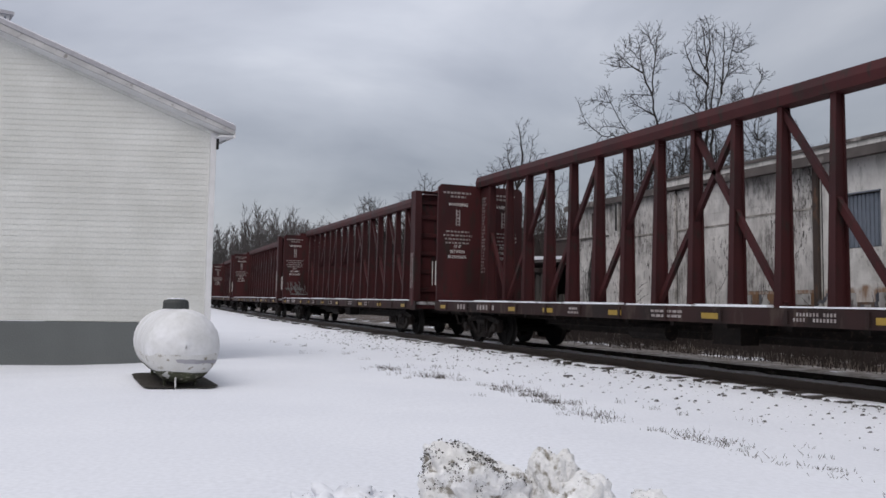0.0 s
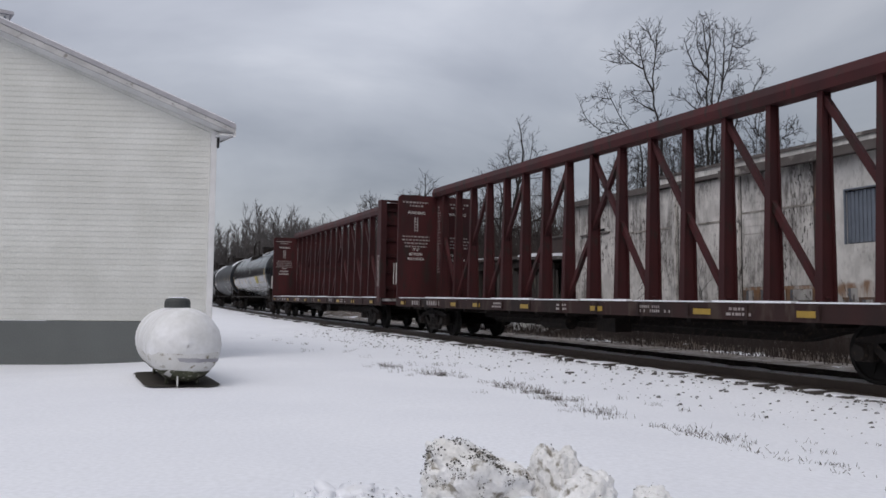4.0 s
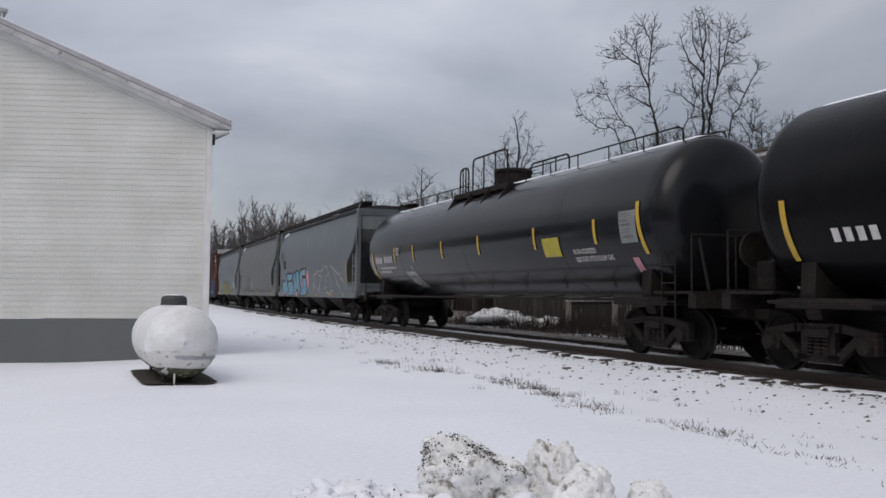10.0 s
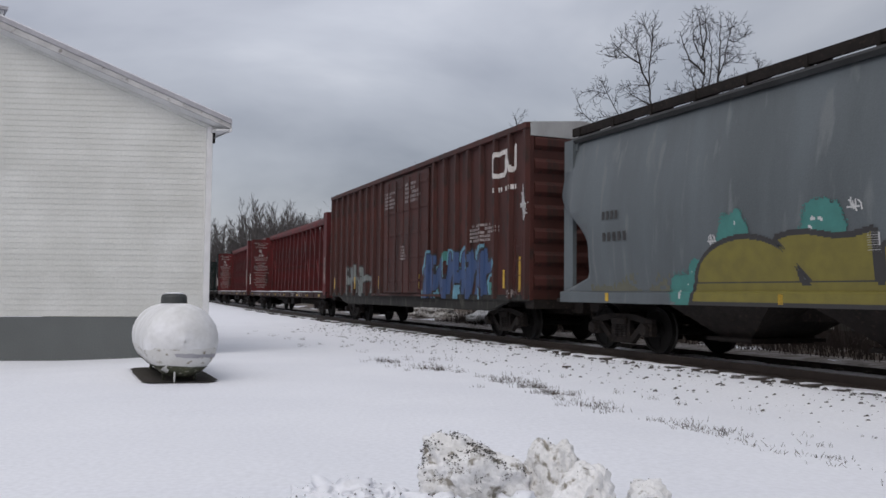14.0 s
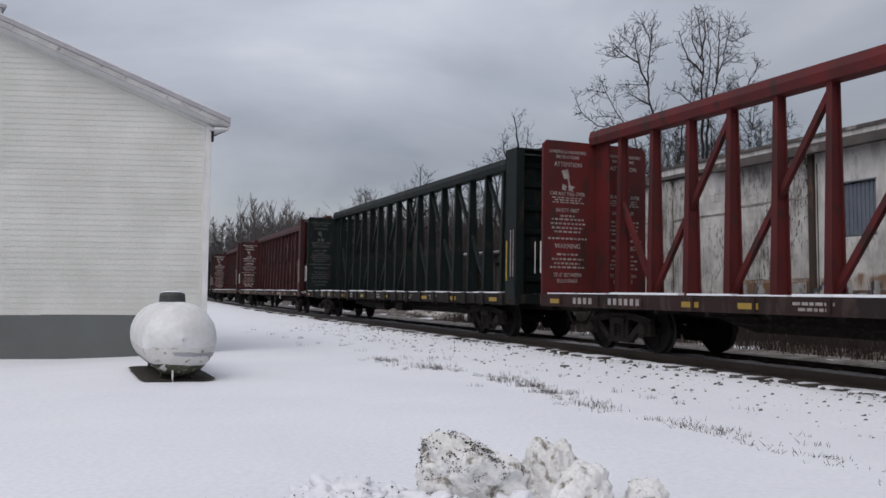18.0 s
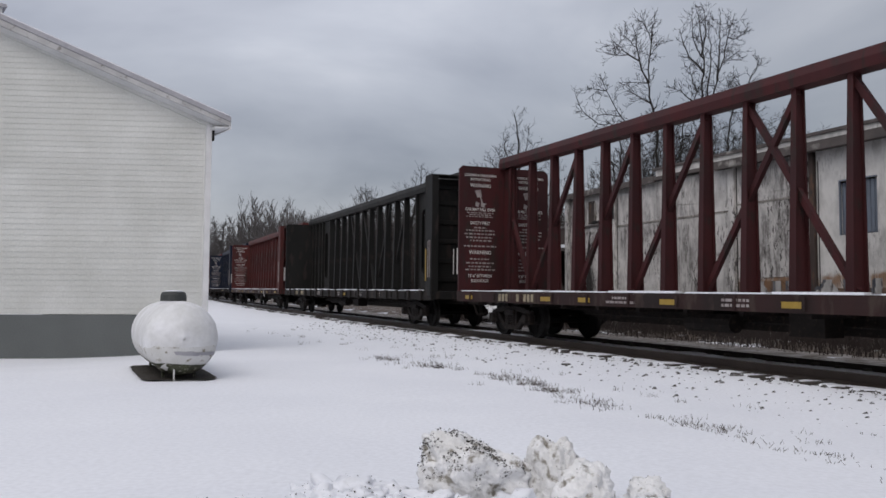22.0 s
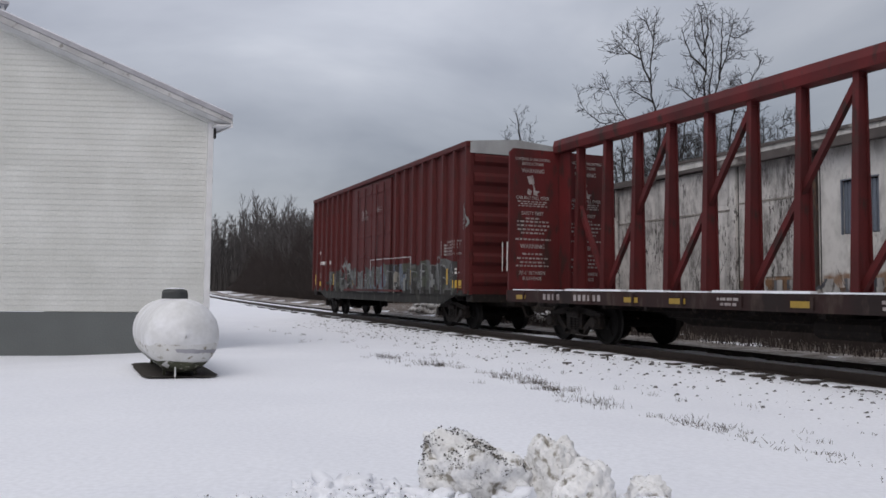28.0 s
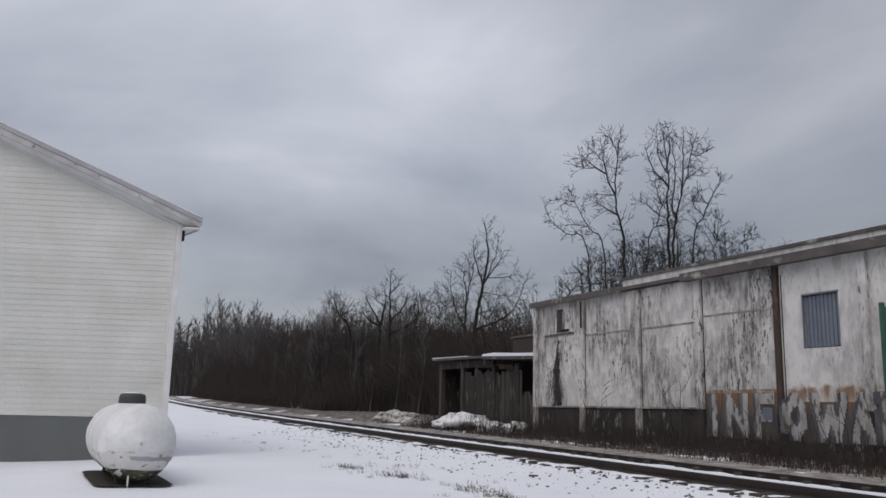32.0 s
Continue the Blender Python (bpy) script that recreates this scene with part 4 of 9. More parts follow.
def young_tree(x, y, seed, h, spread, r=0.07):
    """Several slender stems from one foot."""
    rnd = random.Random(seed)
    g = ground_z(x, y)
    stems = [(r * k, 0.06 * a, 0, a * spread * rnd.uniform(0.3, 0.6), g + h * rnd.uniform(0.45, 0.55), a * spread, g + h * top) for a, top, k in ((0.25, 1.0, 1.0), (1.0, 0.92, 0.8), (-0.9, 0.9, 0.8), (-0.4, 0.97, 0.7))]
    tree(x, y, seed, "young bare tree with several stems", 1.15, stems, 0.35)


tree(11.6, 45.0, 21, "tall bare deciduous tree with fine crooked branches", 0.78,
     [(0.12, -0.1, 0, -0.13, 9.66, -0.36, 11.35, -0.6, 12.8, -0.49, 14.59, -0.26, 16.52), (0.055, -0.6, 12.73, -1.11, 13.97, -1.46, 16.08), (0.05, -1.08, 13.84, -1.93, 14.52, -2.84, 15.45), (0.03, -1.56, 14.18, -2.17, 14.24, -2.82, 14.33), (0.03, -1.32, 14.71, -1.71, 15.08, -2.23, 15.51), (0.03, -0.49, 14.28, -0.19, 14.72, 0.18, 15.06), (0.03, -0.52, 15.06, -0.7, 15.65, -0.82, 16.27), (0.085, -0.97, 0, -1.07, 9.65, -1.92, 11.18, -3.12, 13.52), (0.03, -2.46, 12.53, -3.1, 12.65, -3.86, 12.8), (0.045, -0.45, 11.75, -1.18, 12.11, -2.09, 12.51), (0.024, -0.57, 12.8, -1.27, 12.85, -1.97, 12.85), (0.075, -1.97, 0, -2.11, 9.65, -3.26, 10.59, -4.11, 11.29, -4.65, 12.4), (0.025, -1.95, 11.24, -2.65, 11.27, -3.5, 11.2)])
tree(14.5, 45.5, 33, "tall bare deciduous tree with fine crooked branches", 0.78,
     [(0.125, -0.17, 0, -0.17, 9.77, -0.17, 12.89, -0.11, 14.92, -0.46, 17.6), (0.06, -0.25, 13.76, -1.04, 14.95, -1.55, 16.58), (0.11, -0.01, 0, 0.04, 9.78, 0.48, 12.89, 0.99, 14.62, 1.49, 17.04), (0.055, 0.28, 11.95, 0.08, 12.73, 0.44, 14.61, 0.38, 17.35), (0.055, 0.61, 13.27, 0.88, 15.34, 1.06, 17.61), (0.035, 0.93, 14.14, 1.46, 14.71, 2.15, 15.25), (0.03, 1.35, 15.53, 1.69, 15.66, 2.16, 16.04), (0.04, -0.12, 14.51, -0.63, 15.39, -0.83, 17.28), (0.05, -0.12, 14.76, 0.02, 16.02, -0.21, 17.85)])
tree(15.2, 46.0, 8, "bare tree with spreading crooked stems", 0.75,
     [(0.095, 0.4, 0, 0.46, 9.88, 0.99, 12.08, 1.89, 13.73, 2.25, 14.84), (0.085, -2.24, 0, -2.17, 9.86, -1.57, 11.59, -1.37, 12.54, -0.77, 13.52), (0.04, -1.5, 12.06, -2.06, 12.56, -2.8, 13), (0.035, -1.37, 12.63, -1.61, 13.48, -1.85, 14.34), (0.03, 1.05, 12.21, 0.5, 12.71, 0.38, 13.34), (0.07, -0.2, 0, -0.22, 9.87, -0.39, 11.44, -0.25, 12.7), (0.03, 1.37, 12.78, 0.82, 13.15, 0.7, 13.66), (0.03, -1.63, 11.43, -1.07, 11.5, -0.7, 11.56)])
tree(17.9, 48.0, 52, "young bare tree with several stems", 0.7,
     [(0.08, 0.99, 0, 0.91, 10.28, 0.28, 11.52, -0.29, 12.73), (0.04, 0.34, 11.38, 0.29, 12.24, 0.5, 13.39), (0.06, 1.42, 0, 1.46, 10.28, 1.77, 11.26, 2.11, 12.32), (0.035, 1.7, 11.07, 2.19, 11.53, 2.62, 11.93), (0.05, -0.07, 0, -0.06, 10.27, 0.02, 11.42, 0.27, 12.89)])
tree(4.2, 62.0, 51, "tall bare tree with one low sweeping limb", 0.95,
     [(0.19, 0.45, 0, 0.53, 6.51, 1.19, 10.28, 1.52, 12.6, 1.09, 15.43), (0.07, 1.23, 10.45, 0.6, 12.3, 0.34, 14.24), (0.07, 1.4, 10.37, 2.19, 11.76, 2.98, 13.37), (0.06, 1.6, 10.87, 2.06, 12.6, 2.27, 14.34), (0.04, 1.65, 10.7, 2.9, 10.88, 4.19, 11.23), (0.09, 0.74, 6.84, 2.77, 7.86, 3.73, 9.12, 4.48, 11.15), (0.13, -0.16, 0, -0.14, 6.5, 0.02, 8.59, 0.23, 10.69, 0.09, 12.8), (0.07, -0.18, 7, -0.94, 8.8, -1.36, 11.53), (0.06, 0.1, 9.43, -0.24, 11.11, -0.49, 12.21), (0.035, 1.23, 9.53, 2.48, 9.53, 3.73, 9.54), (0.05, 0.82, 8.18, 1.86, 8.36, 2.9, 8.2), (0.05, 0.19, 10.27, 0.52, 11.54, 0.59, 13.44)])
tree(-2.0, 76.0, 64, "gnarled bare tree with crooked limbs", 1.15,
     [(0.2, -0.61, 0, -0.61, 7.66, -0.62, 8.58, -1.56, 10.22, -2.23, 11.5), (0.11, -0.62, 8.38, -1.7, 8.99, -2.42, 9.96), (0.12, -0.62, 8.38, -0.18, 10.48, -0.45, 12.39), (0.2, 0.3, 0, 0.3, 7.67, 0.28, 9.97, 0.22, 11.26, 0.25, 13.58), (0.1, 0.29, 8.69, 1.36, 9.98, 2.01, 11.79), (0.12, 0.61, 7.67, 2.39, 8.81, 2.84, 10.25, 2.16, 11.53), (0.06, 0.22, 11.16, 0.83, 11.88, 0.98, 12.71), (0.06, -0.43, 10.23, -1, 10.74, -1.21, 11.35)])
tree(-5.3, 76.0, 70, "gnarled bare tree with crooked limbs", 1.1,
     [(0.17, 0.25, 0, 0.09, 7.54, -1.21, 9.58, -2.41, 11.47), (0.08, -1.21, 9.48, -1.48, 10.45, -1.64, 11.48), (0.08, -0.19, 0, -0.22, 7.74, -0.44, 9.18, -0.51, 10.3), (0.05, -0.85, 9.07, -0.66, 10.1, -0.87, 10.82)])
for i, (x, y, h, spread) in enumerate(((9.4, 47.0, 8.4, 1.1), (12.9, 49.0, 10.4, 1.3), (1.6, 74.0, 10.6, 1.5), (22.6, 52.0, 11.2, 2.0), (10.6, 50.0, 9.6, 1.2), (11.7, 52.0, 10.6, 1.3), (14.0, 51.0, 11.0, 1.3), (15.9, 50.0, 11.2, 1.3), (17.0, 53.0, 12.0, 1.3), (19.3, 51.0, 11.8, 1.3), (20.8, 54.0, 12.2, 1.3), (13.2, 53.0, 11.2, 1.2), (14.9, 54.0, 12.0, 1.2), (16.3, 55.0, 12.2, 1.4), (12.3, 47.5, 8.8, 1.0), (15.0, 48.0, 9.6, 1.1), (16.2, 48.5, 9.4, 1.0), (18.6, 52.0, 11.4, 1.4), (-8.0, 78.0, 9.2, 1.4), (-4.2, 74.0, 9.6, 1.3), (0.2, 72.0, 10.2, 1.4), (2.8, 70.0, 10.4, 1.4), (3.2, 66.0, 9.6, 1.2), (6.4, 64.0, 9.2, 1.2), (7.6, 62.0, 8.6, 1.2))):
    young_tree(x, y, 200 + i, h, spread)


def build_woods():
    """The wood behind the track: many thin upright trees, then brush at its foot."""
    rnd = random.Random(77)
    w1 = Wood()
    for i in range(3400):
        s = 40 + 420 * rnd.random() ** 1.1
        w = rnd.uniform(9 + 0.02 * s, 60) if s < 260 else rnd.uniform(-70, 60)
        p = rail_point(s, w)
        if p.x > 0.19 * p.y:
            continue
        p.z = ground_z(p.x, p.y)
        far = math.hypot(p.x, p.y)
        ang = math.atan2(p.x, p.y)
        # stands of taller and lower trees alternate
        stand = 1.04 + 0.26 * noise.noise(Vector((ang * 22, 1.7, 0))) + 0.16 * noise.noise(Vector((ang * 60, far * 0.02, 4)))
        h = (far * 0.091 + 1.7) * stand * (1.0 - 0.62 * rnd.random() ** 0.6)
        lean = Vector((rnd.gauss(0, 0.045), rnd.gauss(0, 0.045), 1)).normalized()
        r = rnd.uniform(0.0007, 0.0019) * far
        top = p + lean * h
        mid = p.lerp(top, 0.5) + Vector((rnd.gauss(0, 0.2), rnd.gauss(0, 0.2), 0))
        w1.limb(p, mid, r * 0.8, r * 0.55, 4)
        w1.limb(mid, top, r * 0.55, 0.00012 * far)
        for k in range(rnd.randint(8, 13)):
            a = 1 - 0.62 * rnd.random() ** 1.3
            b = mid.lerp(top, (a - 0.5) * 2) if a > 0.5 else p.lerp(mid, a * 2)
            ln = h * rnd.uniform(0.10, 0.24) * (1.45 - a * 0.95)
            ang2 = rnd.uniform(0, 2 * math.pi)
            d = Vector((math.cos(ang2), math.sin(ang2), rnd.uniform(1.0, 2.6))).normalized()
            q = b + d * ln
            w1.limb(b, q, 0.00034 * far, 0.00014 * far)
            for _ in range(5):
                c = b.lerp(q, rnd.uniform(0.3, 1.0))
                dd = (d + Vector((rnd.gauss(0, 0.45), rnd.gauss(0, 0.45), rnd.gauss(0.2, 0.4)))).normalized()
                w1.limb(c, c + dd * ln * rnd.uniform(0.3, 0.6), 0.00016 * far, 0.00009 * far)
    tagged(new("woodland", w1.mesh("woodland", WOODS)), "dense leafless winter woodland beyond the railway", "woodland", kind="stuff")
    w2 = Wood()
    for i in range(46000):
        s = 38 + 210 * rnd.random()
        w = 6.5 + 30 * rnd.random() ** 1.5 + (5 if s < 60 else 0)
        p = rail_point(s, w)
        if p.x > 0.19 * p.y:
            continue
        p.z = ground_z(p.x, p.y) - 0.05
        h = (1.0 + 0.3 * smooth(70, 120, s)) * (rnd.uniform(0.6, 3.0) + 1.2 * rnd.random() ** 3) * smooth(5.0, 15, w) * (1 + 0.003 * s) * (1.0 + 0.5 * smooth(8, 16, w)) + 0.6
        q = p + Vector((rnd.gauss(0, 0.13) * h, rnd.gauss(0, 0.13) * h, h))
        w2.limb(p, q, 0.030, 0.012)
        for _ in range(3):
            c = p.lerp(q, rnd.uniform(0.25, 0.95))
            w2.limb(c, c + Vector((rnd.gauss(0, 0.2) * h, rnd.gauss(0, 0.2) * h, rnd.uniform(0.1, 0.45) * h)), 0.018, 0.009)
    # an unseen thicket added behind the yard, across from the track; it closes the viewer's side and gives the tanks a
    # dark reflected band
    w3 = Wood()
    for i in range(1500):
        p = rail_point(rnd.uniform(-120, 115), -rnd.uniform(37, 54))
        p.z = -0.1
        h = rnd.uniform(9.5, 15.0)
        top = p + Vector((rnd.gauss(0, 0.05) * h, rnd.gauss(0, 0.05) * h, h))
        w3.limb(p, top, rnd.uniform(0.10, 0.2), 0.03, 4)
        for k in range(9):
            b = p.lerp(top, rnd.uniform(0.05, 0.95))
            w3.limb(b, b + Vector((rnd.gauss(0, 1.1), rnd.gauss(0, 1.1), rnd.uniform(0.6, 2.6))), 0.075, 0.02)
    tagged(new("thicket", w3.mesh("thicket", BRUSH)), "dark leafless thicket across the yard from the track", "woodland", kind="stuff")
    tagged(new("brush", w2.mesh("brush", BRUSH)), "tangled dark brown brush at the wood's edge", "brush", kind="stuff")


build_woods()

# ---- rolling stock: x runs towards the head of the train, -y is the camera's side, z = 0 the rail head ----
SHARED = {}
AXLE, WR = 0.457, 0.457


def shared(key, make, material, smooth_shade=False):
    if key not in SHARED:
        SHARED[key] = mesh_of(key, make(), material, smooth_shade)
    return SHARED[key]


def wheelset_mesh():
    bm = bmesh.new()
    for sgn in (-1, 1):
        y = 0.755 * sgn
        prof = [(y - 0.07 * sgn, 0.10), (y - 0.075 * sgn, 0.40), (y - 0.072 * sgn, WR + 0.025), (y - 0.045 * sgn, WR + 0.022), (y - 0.035 * sgn, WR), (y + 0.065 * sgn, WR - 0.004), (y + 0.065 * sgn, WR - 0.06), (y + 0.03 * sgn, WR - 0.075), (y - 0.005 * sgn, 0.14), (y + 0.05 * sgn, 0.12), (y + 0.06 * sgn, 0.085), (y + 0.26 * sgn, 0.08), (y + 0.27 * sgn, 0.02)]
        n0 = len(bm.faces)
        lathe(bm, prof, "y", 28)
        bm.faces.ensure_lookup_table()
        for f in bm.faces[n0:]:
            c = f.calc_center_median()
            rr = math.hypot(c.x, c.z)
            if rr > WR - 0.006:
                f.material_index = 1
    lathe(bm, [(-0.7, 0.085), (0.7, 0.085)], "y", 12)
    # spokes of dirt relief: four lightening ribs on the outer web so that the turning can be seen
    for k in range(4):
        a = math.pi / 2 * k
        for sgn in (-1, 1):
            rod(bm, (0.13 * math.cos(a), sgn * 0.765, 0.13 * math.sin(a)), (0.36 * math.cos(a), sgn * 0.775, 0.36 * math.sin(a)), 0.018, 4)
    return bm


def side_frame_mesh():
    """Cast side frame: arch bar outline with two windows, spring nest and axle boxes."""
    bm = bmesh.new()
    t = 0.055
    top = [(-1.12, 0.40), (-1.12, 0.60), (-0.98, 0.66), (-0.62, 0.66), (-0.42, 0.74), (0.42, 0.74), (0.62, 0.66), (0.98, 0.66), (1.12, 0.60), (1.12, 0.40), (1.0, 0.40), (0.98, 0.56), (0.66, 0.56), (0.44, 0.62), (-0.44, 0.62), (-0.66, 0.56), (-0.98, 0.56), (-1.0, 0.40)]
    for a, b in (((-1.0, 0.60), (-0.42, 0.70)), ((-0.42, 0.70), (0.42, 0.70)), ((0.42, 0.70), (1.0, 0.60)), ((-0.72, 0.56), (-0.34, 0.24)), ((0.72, 0.56), (0.34, 0.24)), ((-0.36, 0.24), (0.36, 0.24)), ((-0.25, 0.24), (-0.25, 0.70)), ((0.25, 0.24), (0.25, 0.70))):
        p, q = Vector((a[0], 0, a[1])), Vector((b[0], 0, b[1]))
        d = (q - p).normalized()
        n = Vector((-d.z, 0, d.x)) * 0.062
        vs = []
        for y in (-t, t):
            vs.append([bm.verts.new(c + Vector((0, y, 0))) for c in (p - n - d * 0.03, q - n + d * 0.03, q + n + d * 0.03, p + n - d * 0.03)])
        A, B = vs
        bm.faces.new(A)
        bm.faces.new(B[::-1])
        for i in range(4):
            bm.faces.new((A[i], B[i], B[(i + 1) % 4], A[(i + 1) % 4]))
    for sx in (-0.89, 0.89):
        box(bm, sx - 0.16, sx + 0.16, -0.10, 0.08, 0.33, 0.60, bevel=0.03)
        lathe(bm, [(-0.15, 0.11), (-0.10, 0.13), (0.0, 0.13)], "y", 12, (sx, -0.03, AXLE))
    for k in (-0.15, 0.0, 0.15):
        for j in range(5):
            z = 0.28 + j * 0.055
            box(bm, k - 0.06, k + 0.06, -0.075, 0.075, z, z + 0.035)
    box(bm, -0.24, 0.24, -0.12, 0.12, 0.55, 0.68, bevel=0.015)
    bmesh.ops.recalc_face_normals(bm, faces=bm.faces[:])
    return bm


WHEELSETS = []  # (wheelset, car)


def add_bogie(car, x):
    bolster = part("bogie", shared("bogie", lambda: box(box(bmesh.new(), -0.22, 0.22, -0.98, 0.98, 0.55, 0.80, bevel=0.03), -0.5, 0.5, -0.12, 0.12, 0.25, 0.45), CAST), None, car, at=pose(x, 0, 0))
    for y in (-1.0, 1.0):
        part("side_frame", shared("side_frame", side_frame_mesh, CAST), None, bolster, at=pose(0, y, 0, 0, 0, 0 if y < 0 else 180))
    for sx in (-0.89, 0.89):
        ws = part("wheelset", shared("wheelset", wheelset_mesh, [WHEEL, TREAD], False), None, bolster, at=pose(sx, 0, AXLE))
        WHEELSETS.append((ws, car))
    bm_key = "brake_beam"
    for sx in (-0.40, 0.40):
        part("brake_beam", shared(bm_key, lambda: rod(box(bmesh.new(), -0.05, 0.05, -0.72, 0.72, 0.36, 0.42), (0, -0.7, 0.39), (0, 0.7, 0.39), 0.03), CAST), None, bolster, at=pose(sx, 0, 0))


def coupler_mesh():
    bm = bmesh.new()
    box(bm, -0.45, 0.35, -0.09, 0.09, 0.74, 0.95, bevel=0.02)
    box(bm, 0.30, 0.62, -0.16, 0.16, 0.72, 0.98, bevel=0.05)
    rod(bm, (0.2, -0.12, 0.72), (0.55, -0.16, 0.42), 0.03)
    rod(bm, (0.55, -0.16, 0.42), (0.85, -0.02, 0.50), 0.025)
    return bm


def add_couplers(car, half):
    for sgn in (1, -1):
        part("coupler", shared("coupler", coupler_mesh, CAST), None, car, at=pose(sgn * half, 0, 0, 0, 0, 0 if sgn > 0 else 180))


def ladder_bm(x, y, z0, z1, width=0.4, along="x", rungs=6, r=0.012):
    bm = bmesh.new()
    for k in (-0.5, 0.5):
        a = (x + k * width, y) if along == "x" else (x, y + k * width)
        rod(bm, (a[0], a[1], z0), (a[0], a[1], z1), r * 1.3, 5)
    for i in range(rungs):
        z = z0 + (z1 - z0) * (i + 0.5) / rungs
        p = (x - width / 2, y, z) if along == "x" else (x, y - width / 2, z)
        q = (x + width / 2, y, z) if along == "x" else (x, y + width / 2, z)
        rod(bm, p, q, r, 5)
    return bm


def bars(bm, x, y, z, w, h, rnd, lines, centre=True):
    """Unreadable lettering: rows of short bars on the plane y, growing downwards from z."""
    lh = h / lines
    for i in range(lines):
        lw = w * rnd.uniform(0.55, 1.0)
        x0 = x - lw / 2 if centre else x
        p = x0
        while p < x0 + lw:
            k = rnd.uniform(0.05, 0.16) * max(0.4, lh / 0.09)
            box(bm, p, min(p + k, x0 + lw), y - 0.004, y, z - i * lh - lh * 0.55, z - i * lh)
            p += k + 0.03
    return bm


def text_bm(words, size, squeeze=1.0, bold=0.0):
    """Lettering as a flat raised mesh in the xz plane, reading along +x, seen from -y."""
    cu = bpy.data.curves.new("lettering", "FONT")
    cu.body, cu.size, cu.extrude, cu.offset = words, size, 0.003, bold
    cu.resolution_u = 2
    ob = bpy.data.objects.new("lettering", cu)
    scene.collection.objects.link(ob)
    dg = bpy.context.evaluated_depsgraph_get()
    me = bpy.data.meshes.new_from_object(ob.evaluated_get(dg))
    bpy.data.objects.remove(ob)
    bpy.data.curves.remove(cu)
    bm = bmesh.new()
    bm.from_mesh(me)
    bpy.data.meshes.remove(me)
    bmesh.ops.transform(bm, matrix=Matrix.Diagonal((squeeze, 1, 1, 1)) @ Matrix.Rotation(math.pi / 2, 4, "X"), verts=bm.verts[:])
    return bm


# ---- centre-beam lumber flat ----
CB_HALF, CB_BOGIE = 11.05, 8.55


def centre_beam(paint, label, seed, kind="plain", phase=0.0, late=False):
    rnd = random.Random(seed)
    car = thing("centre_beam_flat_car", label, "flat car", group="freight cars of the train")
    H = CB_HALF
    top, deck = 4.72, 1.14
    yb = 1.44
    key = paint.name
    HF = H - (0.17 if paint is MAROON else 0.0)
    front_thick = 0.45 if paint is MAROON else 0.62
    # deck, sills, underframe
    part("deck", shared("cb_deck", lambda: box_bm(-H + 0.1, H - 0.1, -1.36, 1.36, 1.02, 1.115), DECK), None, car, "snow-dusted deck")
    for y in (-1, 1):
        dark = paint in (GREEN, OLIVE, BLUE)
        part("side_sill", shared("cb_sill" + str(y) + str(dark), lambda: sill_bm(H, y), [SILL_BLACK if dark else SILL_DIRT, SNOW]), None, car)
        for x in [9.76 + phase - 1.16 * i for i in range(18)] if dark else ():
            part("stake_pocket", shared("cb_pocket" + str(y), lambda: box_bm(-0.11, 0.11, min(y * 1.453, y * 1.52), max(y * 1.453, y * 1.52), 0.84, 1.16, bevel=0.012), SILL_BLACK), None, car, at=pose(x + 0.45, 0, 0))
    part("centre_sill", shared("cb_belly", lambda: belly_bm(H), CAST), None, car, "grimy underframe")
    # top chord and centre posts
    part("top_chord", shared("cb_chord" + key, lambda: chord_bm(H, HF), paint), None, car)
    n = 18
    xs = [9.76 + phase - 1.16 * i for i in range(n)]
    if kind == "plain":
        pk = "cb_post" + key
        for x in xs[0:n]:
            part("post", shared(pk, post_bm, paint), None, car, at=pose(x, 0, 0))
        dk = "cb_brace" + key
        for i in (1, 3, 5, 7):
            # each brace falls two bays from the chord towards its own end of the car
            part("brace", shared(dk + "front", lambda: brace_bm(-2.32, 4.6, 0.0, 1.2), paint), None, car, at=pose(xs[i], 0, 0))
            part("brace", shared(dk + "rear", lambda: brace_bm(2.32, 4.6, 0.0, 1.2), paint), None, car, at=pose(xs[n - 1 - i], 0, 0))
        part("brace", shared(dk + "end", lambda: brace_bm(0.0, 1.2, 1.3, 3.4), paint), None, car, at=pose(xs[1], 0, 0))
        part("brace", shared(dk + "end2", lambda: brace_bm(0.0, 1.2, -1.3, 3.4), paint), None, car, at=pose(xs[-2], 0, 0))
        part("end_web", shared("cb_web" + key, lambda: box_bm(-H + 0.1, -H + 0.62, -0.03, 0.03, deck, 4.655), paint), None, car)
    else:
        # plate webs with round-ended openings at both ends, posts between
        for sgn in (1, -1):
            part("plate_web", shared("cb_oval" + key, oval_web_bm, paint), None, car, "solid web plate with a round-ended opening", at=pose(8.5 if sgn > 0 else -9.35, 0, 0, 0, 0, 0 if sgn > 0 else 180))
            for k in (6.0, 7.5, 8.1, 8.9, 9.6):
                part("web_stiffener", shared("cb_stiff" + key, lambda: box_bm(-0.05, 0.05, -0.14, 0.14, 1.14, 4.68), paint), None, car, at=pose(sgn * k - (0.6 if sgn < 0 else 0), 0, 0))
        for x in [-5.5 + 1.13 * i for i in range(10)]:
            part("post", shared("cb_post" + key, post_bm, paint), None, car, at=pose(x, 0, 0))
        for k in range(4):
            x = -3.0 + k * 2.0
            a, b = ((1.7, 4.6), (0.0, 1.2)) if x > 0 else ((0.0, 4.6), (1.7, 1.2))
            part("brace", shared("cb_br2" + key + str(x < 0), lambda: brace_bm(*a, *b), paint), None, car, at=pose(x, 0, 0))
